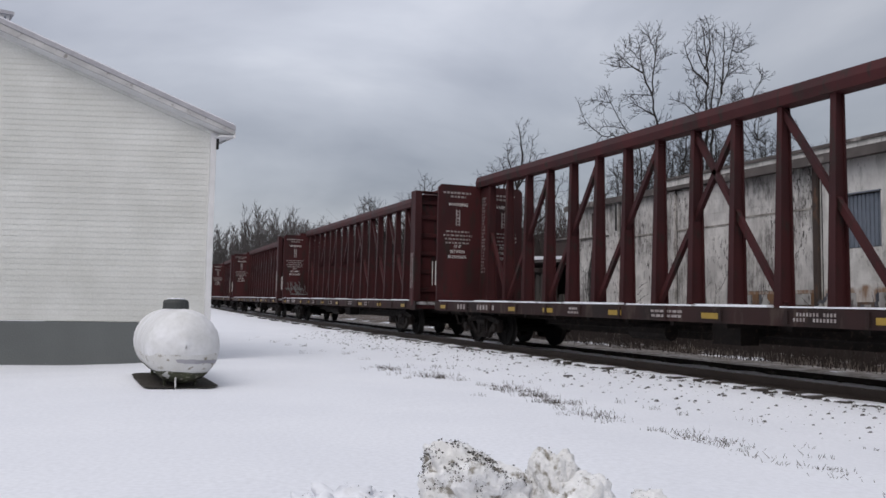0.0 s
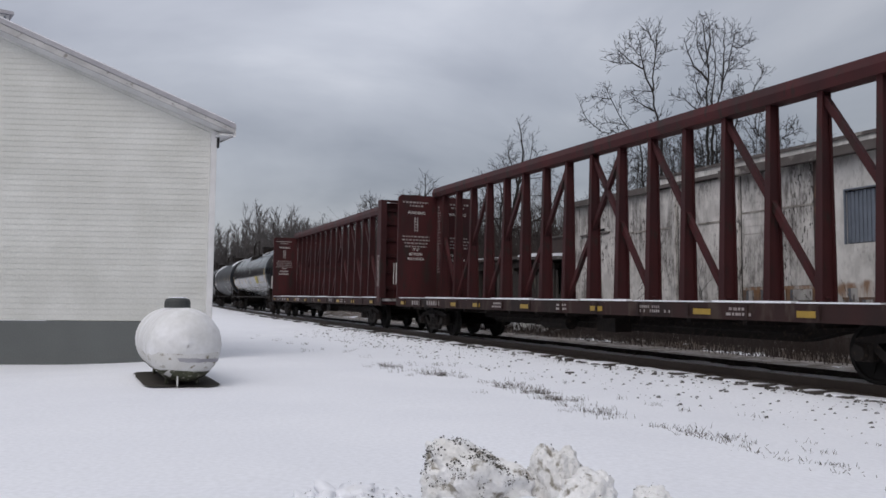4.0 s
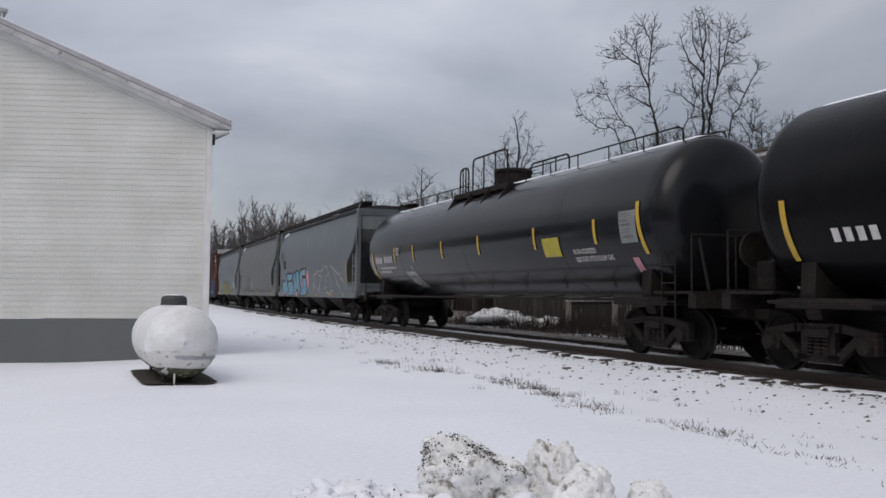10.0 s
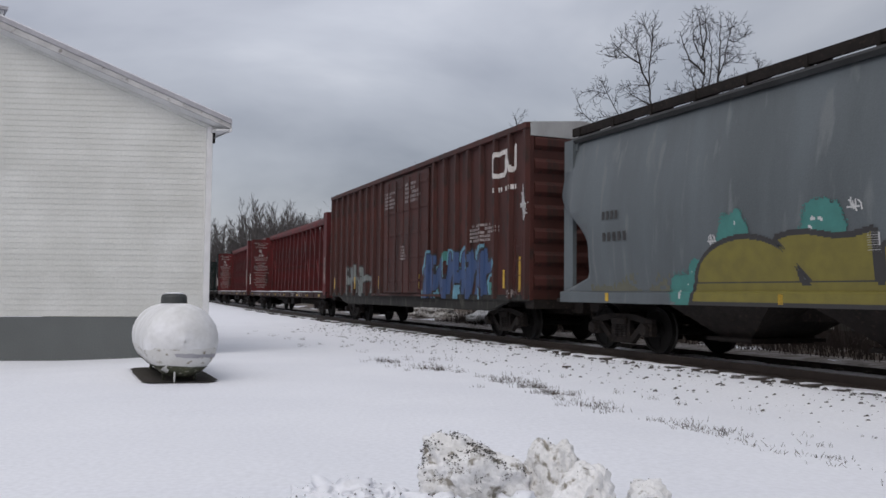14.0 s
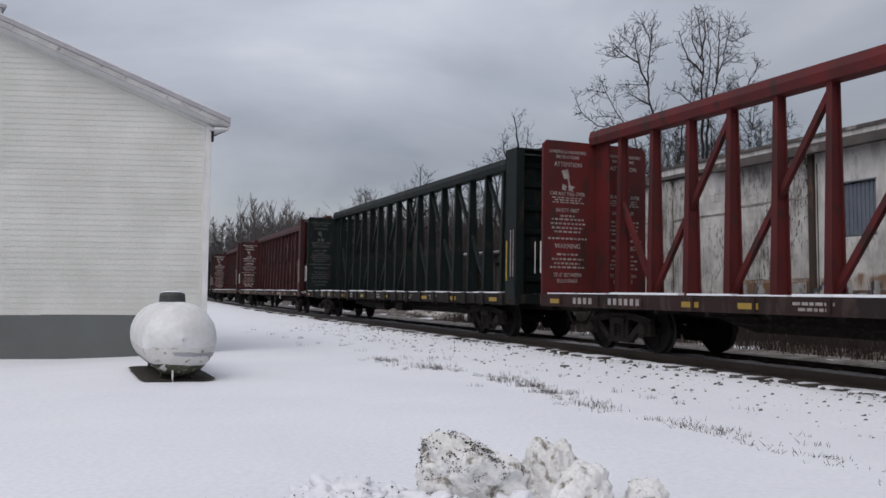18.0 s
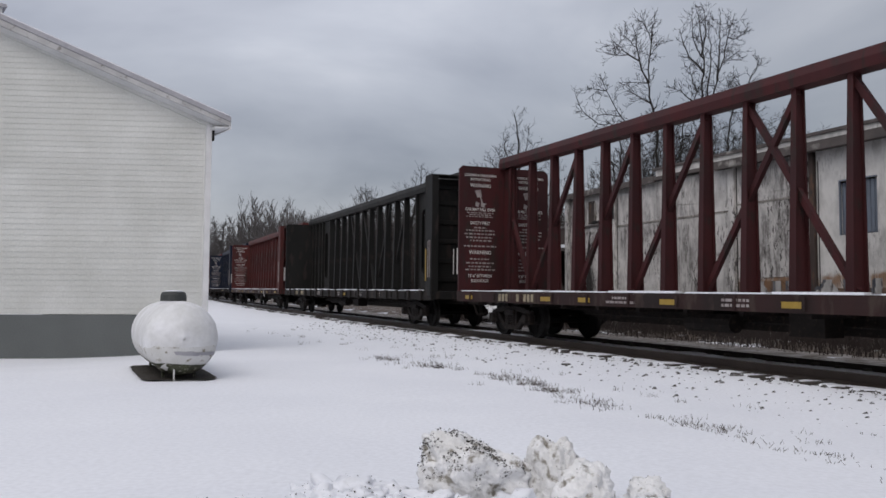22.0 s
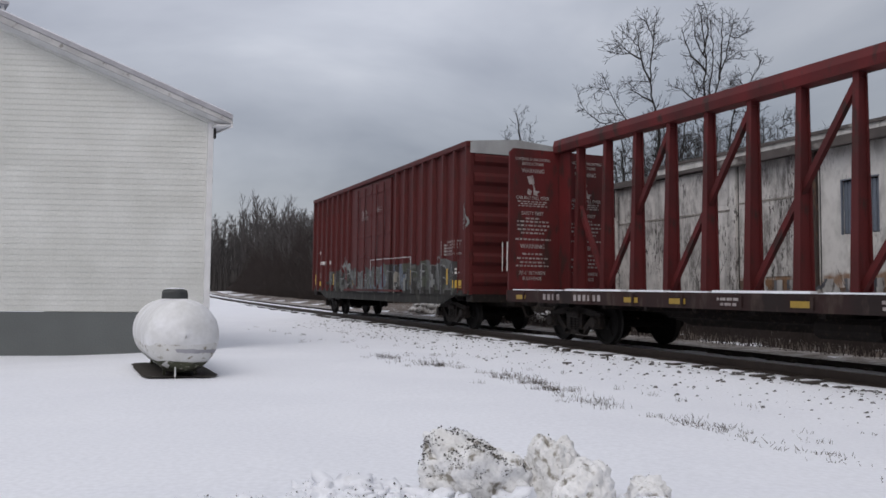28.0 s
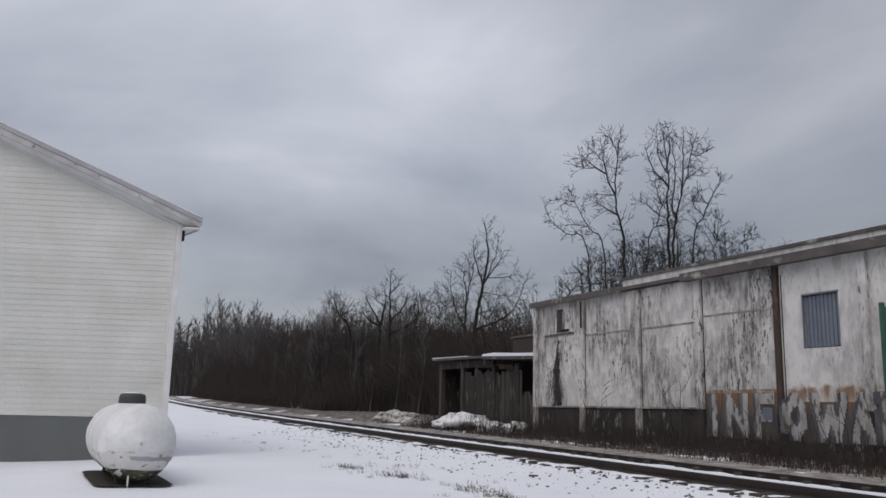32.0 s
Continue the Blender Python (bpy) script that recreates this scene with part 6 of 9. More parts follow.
def tank_snow_bm(rnd, L, r, zc, amount):
    """A ragged cover over the crown of the tank; amount 1 reaches well down the near flank."""
    bm = bmesh.new()
    nx = 90
    rows = []
    for i in range(nx + 1):
        x = -L + 0.5 + (2 * L - 1.0) * i / nx
        e = noise.noise(Vector((x * 0.55, rnd.random() * 0.02, amount * 9))) + 0.5 * noise.noise(Vector((x * 1.9, 3, amount * 9)))
        low = radians(90 - (max(3.0, amount * (34 + 46 * e)) if amount > 0.2 else amount * (112 + 40 * e)))
        high = radians(90 + max(3.0, amount * 40))
        row = []
        for j in range(9):
            k = low + (high - low) * j / 8
            t = 0.004 + (0.03 if 0 < j < 8 and 0 < i < nx else 0.0)
            # the flank nearer the camera is at -y
            row.append(bm.verts.new((x, -(r + t) * math.cos(k), zc + (r + t) * math.sin(k))))
        rows.append(row)
    for A, B in zip(rows, rows[1:]):
        for j in range(8):
            bm.faces.new((A[j], A[j + 1], B[j + 1], B[j]))
    bmesh.ops.recalc_face_normals(bm, faces=bm.faces[:])
    return bm


# ---- covered hopper ----
HP_HALF, HP_BOGIE = 8.0, 6.3


def hopper_section(bulge=0.14):
    pts = []
    for i in range(27):
        k = i / 26
        z = 1.10 + (4.52 - 1.10) * k
        y = 1.40 + bulge * math.sin(math.pi * min(1, k * 1.05)) - 0.16 * k * k
        pts.append((y, z))
    return pts


def covered_hopper(paint, label, seed):
    rnd = random.Random(seed)
    car = thing("covered_hopper_car", label, "hopper car", group="freight cars of the train")
    H = HP_HALF
    key = paint.name
    sec = hopper_section()

    def body():
        bm = bmesh.new()
        full = [(-y, z) for y, z in sec] + [(y, z) for y, z in sec[::-1]]
        # the flank's ends are cut to the bell shape of the slope sheets
        rows = []
        stations = [-H + 0.05 + (2 * H - 0.1) * i / 40 for i in range(41)]
        for x in stations:
            row = []
            for y, z in full:
                k = (z - 1.10) / (4.52 - 1.10)
                inset = 1.12 * smooth(1.16, 1.55, z) * (1 - smooth(2.15, 3.38, z))
                lim = H - 0.05 - inset
                row.append(bm.verts.new((max(-lim, min(lim, x)), y, z)))
            rows.append(row)
        for A, B in zip(rows, rows[1:]):
            for i in range(len(A) - 1):
                bm.faces.new((A[i], A[i + 1], B[i + 1], B[i]))
        for r in (rows[0], rows[-1]):
            n = len(r) // 2
            for i in range(n - 1):
                # the recessed faces are painted darker, standing in for their shade
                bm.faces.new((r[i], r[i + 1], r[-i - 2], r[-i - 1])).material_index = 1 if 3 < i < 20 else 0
        bmesh.ops.remove_doubles(bm, verts=bm.verts[:], dist=0.0005)
        bmesh.ops.recalc_face_normals(bm, faces=bm.faces[:])
        return bm
    part("body", shared("hp_body" + key, body, [paint, HOPPER_DARK], True), None, car)
    for y in (-1, 1):
        part("side_sill", shared("hp_sill" + key, lambda: prism(bmesh.new(), [(-1.46, 0.98), (-1.46, 1.20), (-1.38, 1.22), (-1.34, 1.0)], "x", -H, H), paint), None, car, at=pose(0, 0, 0, 0, 0, 0 if y < 0 else 180))
        # darker grey on the rail keeps its edge from catching light
        part("roof_rail", shared("hp_rail" + key, lambda: prism(bmesh.new(), [(-1.30, 4.46), (-1.36, 4.53), (-1.28, 4.60), (-1.18, 4.56)], "x", -H + 0.2, H - 0.2), HOPPER_DARK), None, car, at=pose(0, 0, 0, 0, 0, 0 if y < 0 else 180))
    # roof, hatches and running boards
    part("roof", shared("hp_roof" + key, lambda: prism(bmesh.new(), [(-1.30, 4.52), (1.30, 4.52), (0.9, 4.66), (0.4, 4.72), (-0.4, 4.72), (-0.9, 4.66)], "x", -H + 0.15, H - 0.15), HOPPER_DARK), None, car)
    hatch = shared("hp_hatch", lambda: box(box(bmesh.new(), -2.9, 2.9, -0.28, 0.28, 4.70, 4.80, bevel=0.02), -0.08, 0.08, -0.36, 0.36, 4.78, 4.84), HOPPER_DARK)
    for x in (-4.0, 4.0):
        part("roof_hatch", hatch, None, car, at=pose(x * 0.95, 0, 0))
    board = shared("hp_board", lambda: running_board_bm(H), CAST)
    for y in (-1, 1):
        part("running_board", board, None, car, at=pose(0, 0, 0, 0, 0, 0 if y < 0 else 180))
    part("roof_snow", shared("hp_snow", lambda: box(box(bmesh.new(), -2.6, -1.2, -1.1, -0.8, 4.62, 4.67), 3.4, 4.1, -1.2, -0.8, 4.60, 4.67), SNOW), None, car)
    # ends: post frame, slope sheet in the shade-darkened grey, ladders
    for sgn in (1, -1):
        turn = pose(0, 0, 0, 0, 0, 0 if sgn > 0 else 180)
        part("end_frame", shared("hp_end" + key, lambda: hopper_end_bm(H), paint), None, car, at=turn)
        part("slope_sheet", shared("hp_slope", lambda: slope_bm(H), HOPPER_DARK), None, car, at=turn)
        part("ladder", shared("hp_lad", lambda: ladder_bm(H - 0.25, -1.46, 1.12, 2.75, 0.36, "x", 5, 0.016), PALE_STEEL), None, car, at=turn)
        part("corner_rail", shared("hp_corner", lambda: rod(rod(bmesh.new(), (H - 0.05, -1.43, 1.0), (H - 0.05, -1.43, 4.25), 0.024, 6), (H - 0.05, -1.43, 4.25), (H - 0.32, -1.22, 4.78), 0.022, 6), PALE_STEEL), None, car, "pale grey corner rail", at=turn)
        part("end_deck", shared("hp_deck", lambda: box(box(bmesh.new(), H - 1.2, H + 0.25, -1.40, 1.40, 0.98, 1.06), H - 0.2, H + 0.1, -0.35, 0.35, 0.72, 0.98), CAST), None, car, at=turn)
    for x in (-3.4, 0.0, 3.4):
        part("outlet", shared("hp_outlet", outlet_bm, CAST), None, car, "grimy hopper outlet", at=pose(x, 0, 0))
    part("centre_sill", shared("hp_centre", lambda: box_bm(-H, H, -0.25, 0.25, 0.74, 1.02), CAST), None, car)
    for x in (-6.3, -1.2, 1.8, 6.3):
        part("reflector", shared("hp_refl", lambda: box_bm(-0.05, 0.05, -1.475, -1.462, 1.02, 1.18), YELLOW), None, car, "yellow reflector", at=pose(x + rnd.uniform(-0.4, 0.4), 0, 0))
    for x in (-HP_BOGIE, HP_BOGIE):
        add_bogie(car, x)
    add_couplers(car, H + 0.22)
    return car


def running_board_bm(H):
    bm = bmesh.new()
    for k in range(3):
        box(bm, -H + 0.1, H - 0.1, -1.12 + k * 0.14, -1.03 + k * 0.14, 4.82, 4.85)
    box(bm, -H + 0.1, H - 0.1, -1.22, -1.16, 4.66, 4.84)
    for i in range(13):
        x = -H + 0.4 + i * (2 * H - 0.8) / 12
        box(bm, x - 0.03, x + 0.03, -1.24, -0.70, 4.60, 4.83)
    return bm


def hopper_end_bm(H):
    bm = bmesh.new()
    for y in (-1.36, 1.26):
        box(bm, H - 0.35, H, y, y + 0.10, 1.0, 4.55)
    box(bm, H - 0.42, H - 0.02, -1.30, 1.30, 4.30, 4.56)
    box(bm, H - 0.20, H, -0.16, 0.16, 1.0, 4.4)
    # plate across the upper end, its foot cut to a shallow arrow
    prism(bm, [(-1.25, 3.30), (0.0, 3.0), (1.25, 3.30), (1.25, 4.31), (-1.25, 4.31)], "x", H - 0.14, H - 0.10)
    return bm


def slope_bm(H):
    bm = bmesh.new()
    v = [bm.verts.new(c) for c in ((H - 1.25, -1.30, 1.3), (H - 1.25, 1.30, 1.3), (H - 0.22, 1.26, 4.40), (H - 0.22, -1.26, 4.40), (H - 1.35, -1.30, 1.3), (H - 1.35, 1.30, 1.3), (H - 0.32, 1.26, 4.40), (H - 0.32, -1.26, 4.40))]
    for f in ((0, 1, 2, 3), (7, 6, 5, 4), (0, 3, 7, 4), (1, 5, 6, 2), (0, 4, 5, 1), (3, 2, 6, 7)):
        bm.faces.new([v[i] for i in f])
    return bm


def outlet_bm():
    bm = bmesh.new()
    v = []
    for z, hx, hy in ((1.10, 1.45, 1.25), (0.45, 0.42, 0.7), (0.33, 0.42, 0.7)):
        v.append([bm.verts.new((sx * hx, sy * hy, z)) for sx, sy in ((-1, -1), (1, -1), (1, 1), (-1, 1))])
    for A, B in zip(v, v[1:]):
        for i in range(4):
            bm.faces.new((A[i], A[(i + 1) % 4], B[(i + 1) % 4], B[i]))
    bm.faces.new(v[-1])
    box(bm, -0.55, 0.55, -0.85, 0.85, 0.36, 0.42)
    bmesh.ops.recalc_face_normals(bm, faces=bm.faces[:])
    return bm


# ---- boxcar ----
BX_HALF, BX_BOGIE = 9.0, 6.9


def boxcar(paint, label, seed, posts, doors):
    rnd = random.Random(seed)
    car = thing("boxcar", label, "boxcar", group="freight cars of the train")
    H, top, yb = BX_HALF, 5.24, 1.46
    key = paint.name
    part("side_wall", shared("bx_side" + key, lambda: box_bm(-H + 0.02, H - 0.02, -yb, -yb + 0.06, 1.02, top), paint), None, car)
    part("side_wall", shared("bx_side" + key, None, None), None, car, at=pose(0, 0, 0, 0, 0, 180))
    for x in posts:
        part("side_post", shared("bx_post" + key, lambda: prism(bmesh.new(), [(-0.09, -yb), (-0.055, -yb - 0.11), (0.055, -yb - 0.11), (0.09, -yb)], "z", 1.02, top - 0.12), paint), None, car, at=pose(x, 0, 0))
    part("side_sill", shared("bx_sill" + key, lambda: box(prism(bmesh.new(), [(-H + 0.9, 1.02), (H - 0.9, 1.02), (H - 2.2, 0.70), (-H + 2.2, 0.70)], "y", -yb, -yb + 0.10), -H, H, -yb - 0.03, -yb, 0.98, 1.12), GRIMY_SILL), None, car)
    part("top_plate", shared("bx_plate" + key, lambda: box_bm(-H, H, -yb - 0.12, -yb + 0.05, top - 0.12, top + 0.02), paint), None, car)
    part("floor", shared("bx_floor", lambda: box_bm(-H, H, -1.4, 1.4, 0.95, 1.02), CAST), None, car)
    # doors: ribbed panels with lock bars
    for dx0, dx1 in doors:
        d = part("door", box_bm(dx0, dx1, -yb - 0.07, -yb - 0.01, 1.14, top - 0.2, bevel=0.012), paint, car, "plug door with lock bars")
        for i in range(5):
            z = 1.5 + i * 0.78
            part("door_rib", box_bm(dx0 + 0.06, dx1 - 0.06, -yb - 0.09, -yb - 0.07, z, z + 0.09, bevel=0.01), paint, d)
        for k in (0.3, 0.7):
            x = dx0 + (dx1 - dx0) * k
            part("lock_bar", rod(bmesh.new(), (x, -yb - 0.12, 1.2), (x, -yb - 0.12, top - 0.3), 0.026, 6), paint, d)
        part("door_track", box_bm(dx0 - 1.2, dx1 + 1.2, -yb - 0.12, -yb - 0.03, 1.04, 1.11), paint, d)
    # ends with horizontal corrugations, pale roof ends
    for sgn in (1, -1):
        turn = pose(0, 0, 0, 0, 0, 0 if sgn > 0 else 180)
        part("end_wall", shared("bx_end" + key, lambda: box_end_bm(H, yb, top), paint), None, car, at=turn)
        for k in range(7):
            part("corrugation", shared("bx_corr" + key, lambda: prism(bmesh.new(), [(H - 0.04, 0), (H + 0.05, 0.10), (H + 0.05, 0.26), (H - 0.04, 0.36)], "y", -yb + 0.12, yb - 0.12), paint), None, car, at=turn @ pose(0, 0, 1.25 + 0.56 * k))
        for y in (-yb, yb - 0.10):
            part("corner_post", shared("bx_corner" + key + str(y), lambda: box_bm(H - 0.1, H + 0.01, y, y + 0.10, 1.0, top - 0.02), paint), None, car, at=turn)
        part("roof_end", shared("bx_rend", lambda: prism(bmesh.new(), [(-yb, top - 0.30), (yb, top - 0.30), (yb, top), (0, top + 0.14), (-yb, top)], "x", H - 0.03, H + 0.025), GALV), None, car, "pale galvanised roof end", at=turn)
        part("ladder", shared("bx_lad" + key, lambda: ladder_bm(H - 0.35, -yb - 0.10, 1.05, 2.5, 0.4, "x", 4), paint), None, car, at=turn)
        part("end_sill", shared("bx_esill", lambda: box(box(bmesh.new(), H - 0.3, H + 0.12, -1.4, 1.4, 0.80, 1.0), H - 1.4, H + 0.5, -0.3, 0.3, 0.70, 1.0), CAST), None, car, at=turn)
    part("roof", shared("bx_roof", lambda: box_roof_bm(H, yb, top), GALV), None, car, "galvanised ribbed roof")
    part("centre_sill", shared("bx_cent", lambda: box_bm(-H, H, -0.25, 0.25, 0.66, 0.96), CAST), None, car)
    part("brake_wheel", shared("bx_brake", lambda: lathe(lathe(bmesh.new(), [(-0.02, 0.28), (0.02, 0.28), (0.02, 0.24), (-0.02, 0.24)], "x", 20, (H + 0.15, 0.7, 2.0)), [(-0.1, 0.05), (0.03, 0.05)], "x", 8, (H + 0.13, 0.7, 2.0)), CAST), None, car)
    for x in (-8.3, -5.2, -2.3, 1.9, 4.6, 7.6):
        part("reflector", shared("bx_refl", lambda: box_bm(-0.05, 0.05, -yb - 0.085, -yb - 0.078, 1.28, 1.74), YELLOW), None, car, "yellow reflective strip", at=pose(x + rnd.uniform(-0.2, 0.2), 0, 0))
    for x in (-BX_BOGIE, BX_BOGIE):
        add_bogie(car, x)
    add_couplers(car, H + 0.40)
    return car


def box_end_bm(H, yb, top):
    bm = bmesh.new()
    box(bm, H - 0.10, H - 0.04, -yb, yb, 1.0, top - 0.02)
    return bm


def box_roof_bm(H, yb, top):
    bm = prism(bmesh.new(), [(-yb - 0.05, top + 0.0), (-yb - 0.05, top + 0.035), (0, top + 0.175), (yb + 0.05, top + 0.035), (yb + 0.05, top), (0, top + 0.14)], "x", -H + 0.02, H - 0.02)
    for i in range(15):
        x = -H + 0.6 + i * (2 * H - 1.2) / 14
        prism(bm, [(-yb - 0.02, top + 0.04), (0, top + 0.18), (yb + 0.02, top + 0.04), (yb + 0.02, top + 0.08), (0, top + 0.22), (-yb - 0.02, top + 0.08)], "x", x - 0.04, x + 0.04)
    return bm


def even_posts(skip, n=22):
    xs = [-8.9 + 17.8 * i / (n - 1) for i in range(n)]
    return [x for x in xs if not any(a - 0.05 < x < b + 0.05 for a, b in skip)]


# ---- the train: each car with the place of its middle along the track at 0 s ----
TRAIN = []


def couple(car, front, rear, bogie):
    TRAIN.append((car, (front + rear) / 2, bogie))
    return car


PLAIN = "maroon centre-beam lumber flat with an open truss and end bulkheads"
for i, (f, r) in enumerate(((1.6, 23.5), (25.3, 47.4), (48.9, 70.9), (72.6, 94.7), (96.3, 118.5))):
    couple(centre_beam(MAROON, PLAIN, 10 + i, phase=-0.25 if i < 4 else -0.16), f, r, CB_BOGIE)
tanks = (("black glossy pressure tank car with yellow strips", BLACK_GLOSS, 0.14), ("worn black tank car with ragged snow on its top", BLACK_WORN, 0.75), ("black tank car with pale scrawled graffiti", BLACK, 0.0), ("black pressure tank car with a yellow placard", BLACK_DEEP, 0.15))
# platform from and to, strips along the flank, strip height, tall railing
TANK_FIT = (((-1.7, 1.5), (-5.6, -3.34, -1.3, 1.3, 3.64, 5.61), 2.02, False), ((-1.25, 5.3), (-5.75, -3.5, 0.4, 3.2, 5.34), 2.36, True), ((-1.1, 5.3), (-5.56, -2.5, 0.1, 2.82, 5.09), 2.40, True), ((-1.95, 1.6), (-5.84, -3.88, -1.4, 1.12, 4.0, 6.6), 2.22, False))
TANKS = []
for i, (lab, pt, sn) in enumerate(tanks):
    tk = TANK_FIT[i]
    TANKS.append(couple(tank_car(pt, lab, 30 + i, sn, *tk), 119.3 + 19.82 * i + 0.9, 119.3 + 19.82 * (i + 1) - 0.9, TK_BOGIE))
hoppers = (("grey covered hopper with light blue graffiti", HOPPER_GREY), ("warm grey covered hopper with faded blue graffiti", HOPPER_WARM), ("grey covered hopper with yellow graffiti", HOPPER_GREY))
HOPPERS = [couple(covered_hopper(pt, lab, 40 + i), f, r, HP_BOGIE) for i, ((lab, pt), (f, r)) in enumerate(zip(hoppers, ((199.3, 215.3), (216.6, 232.2), (233.6, 249.6))))]
B1 = couple(boxcar(BROWN, "brown high-cube boxcar with blue graffiti along its sill", 50, even_posts([(-1.75, 2.5)]), [(-1.75, 0.2), (0.28, 2.5)]), 251.0, 268.95, BX_BOGIE)
reds = ((RED, "bright red centre-beam lumber flat with an open truss", 270.1, 292.3, "plain"), (RED, "bright red centre-beam lumber flat with an open truss", 293.9, 316.2, "plain"), (GREEN, "dark green centre-beam lumber flat with an open truss", 317.4, 339.3, "plain"), (MAROON, PLAIN, 340.8, 362.9, "plain"), (MAROON, PLAIN, 364.5, 386.6, "plain"), (OLIVE, "olive-black centre-beam flat with round-ended web openings", 388.4, 410.8, "oval"), (OXIDE, "oxide red centre-beam lumber flat with an open truss", 412.3, 434.5, "plain"), (BLUE, "navy blue centre-beam lumber flat with an open truss", 436.1, 458.2, "plain"), (RED, "bright red centre-beam lumber flat with an open truss", 459.9, 482.2, "plain"))
for i, (pt, lab, f, r, kd) in enumerate(reds):
    couple(centre_beam(pt, lab, 60 + i, kd, phase=(0.06, 0.07, 0.12, 0.12, -0.52, 0.0, -0.06, -0.03, 0.0)[i], late=True), f, r, CB_BOGIE)
B2 = couple(boxcar(BOX_RED, "red high-cube boxcar with dirty grey graffiti, last of the train", 80, even_posts([(-2.2, 2.35)]), [(-2.2, 0.12), (0.2, 2.35)]), 484.35, 502.4, BX_BOGIE)


# ---- lettering and graffiti on the cars ----
SPRAY = {k: mat("spray_" + k, c, tuple(v * 0.75 for v in c), scale=4, amount=0.8, rough=0.6, bump=0.0) for k, c in dict(sky=(0.118, 0.27, 0.355), black=(0.012, 0.012, 0.016), white=(0.50, 0.50, 0.50), pink=(0.48, 0.22, 0.26), orange=(0.46, 0.24, 0.06), mustard=(0.165, 0.14, 0.024), teal=(0.045, 0.185, 0.165), blue=(0.035, 0.07, 0.17), pale=(0.16, 0.18, 0.175), silver=(0.20, 0.21, 0.21), violet=(0.10, 0.115, 0.18), soot=(0.03, 0.028, 0.028), red=(0.36, 0.07, 0.08), lemon=(0.42, 0.35, 0.04), mint=(0.10, 0.16, 0.14), slate=(0.085, 0.11, 0.15), ash=(0.095, 0.098, 0.095), moss=(0.055, 0.062, 0.046), steel=(0.06, 0.072, 0.09), tan=(0.21, 0.195, 0.165)).items()}


def on_tank(x, z, lift=0.018):
    k = max(0.0, 1.575 ** 2 - (z - 2.69) ** 2)
    return -(math.sqrt(k) + lift)


def on_hopper(x, z, lift=0.014):
    k = max(0.0, min(1.0, (z - 1.10) / (4.52 - 1.10)))
    return -(1.40 + 0.14 * math.sin(math.pi * min(1, k * 1.05)) - 0.16 * k * k + lift) if z > 1.21 else -1.475


def on_box(posts):
    def f(x, z, lift=0.008):
        d = min(abs(x - p) for p in posts)
        return -(1.46 + lift + (0.11 if d < 0.06 else (0.11 * (0.10 - d) / 0.04 if d < 0.10 else 0.0)))
    return f


def patch(parent, surf, x0, x1, z0, z1, res, pick, materials, name="graffiti", label=""):
    """Paint on a car's flank: a fine grid that follows the sheet, kept where pick gives a colour."""
    nx, nz = int((x1 - x0) / res), int((z1 - z0) / res)
    verts, index, faces, mats = [], {}, [], []

    def vert(i, j):
        if (i, j) not in index:
            x, z = x0 + i * res, z0 + j * res
            index[(i, j)] = len(verts)
            verts.append((x, surf(x, z), z))
        return index[(i, j)]
    for i in range(nx):
        for j in range(nz):
            m = pick(x0 + (i + 0.5) * res, z0 + (j + 0.5) * res)
            if m >= 0:
                faces.append((vert(i, j), vert(i + 1, j), vert(i + 1, j + 1), vert(i, j + 1)))
                mats.append(m)
    me = bpy.data.meshes.new(name)
    me.from_pydata(verts, [], faces)
    for m in materials:
        me.materials.append(m)
    for p, m in zip(me.polygons, mats):
        p.material_index = m
    return part(name, me, None, parent, label)


def seg_dist(px, pz, a, b):
    ax, az, bx, bz = *a, *b
    dx, dz = bx - ax, bz - az
    t = max(0.0, min(1.0, ((px - ax) * dx + (pz - az) * dz) / max(1e-9, dx * dx + dz * dz)))
    return math.hypot(px - ax - t * dx, pz - az - t * dz)


def bubble(strokes, fat, line, wob=0.03, seed=0.0, extra=None):
    """Fat rounded strokes with a dark outline; 0 fill, 1 outline."""
    def pick(x, z):
        wx = x + wob * noise.noise(Vector((x * 2.5, z * 2.5, seed)))
        wz = z + wob * noise.noise(Vector((x * 2.5, z * 2.5, seed + 7)))
        d = min(seg_dist(wx, wz, a, b) for a, b in strokes)
        if d < fat:
            return 0
        if d < fat + line:
            return 1
        return extra(x, z, d) if extra else -1
    return pick


def placed(unit, x, z, w, h):
    return [((x + a[0] * w, z + a[1] * h), (x + b[0] * w, z + b[1] * h)) for a, b in unit]


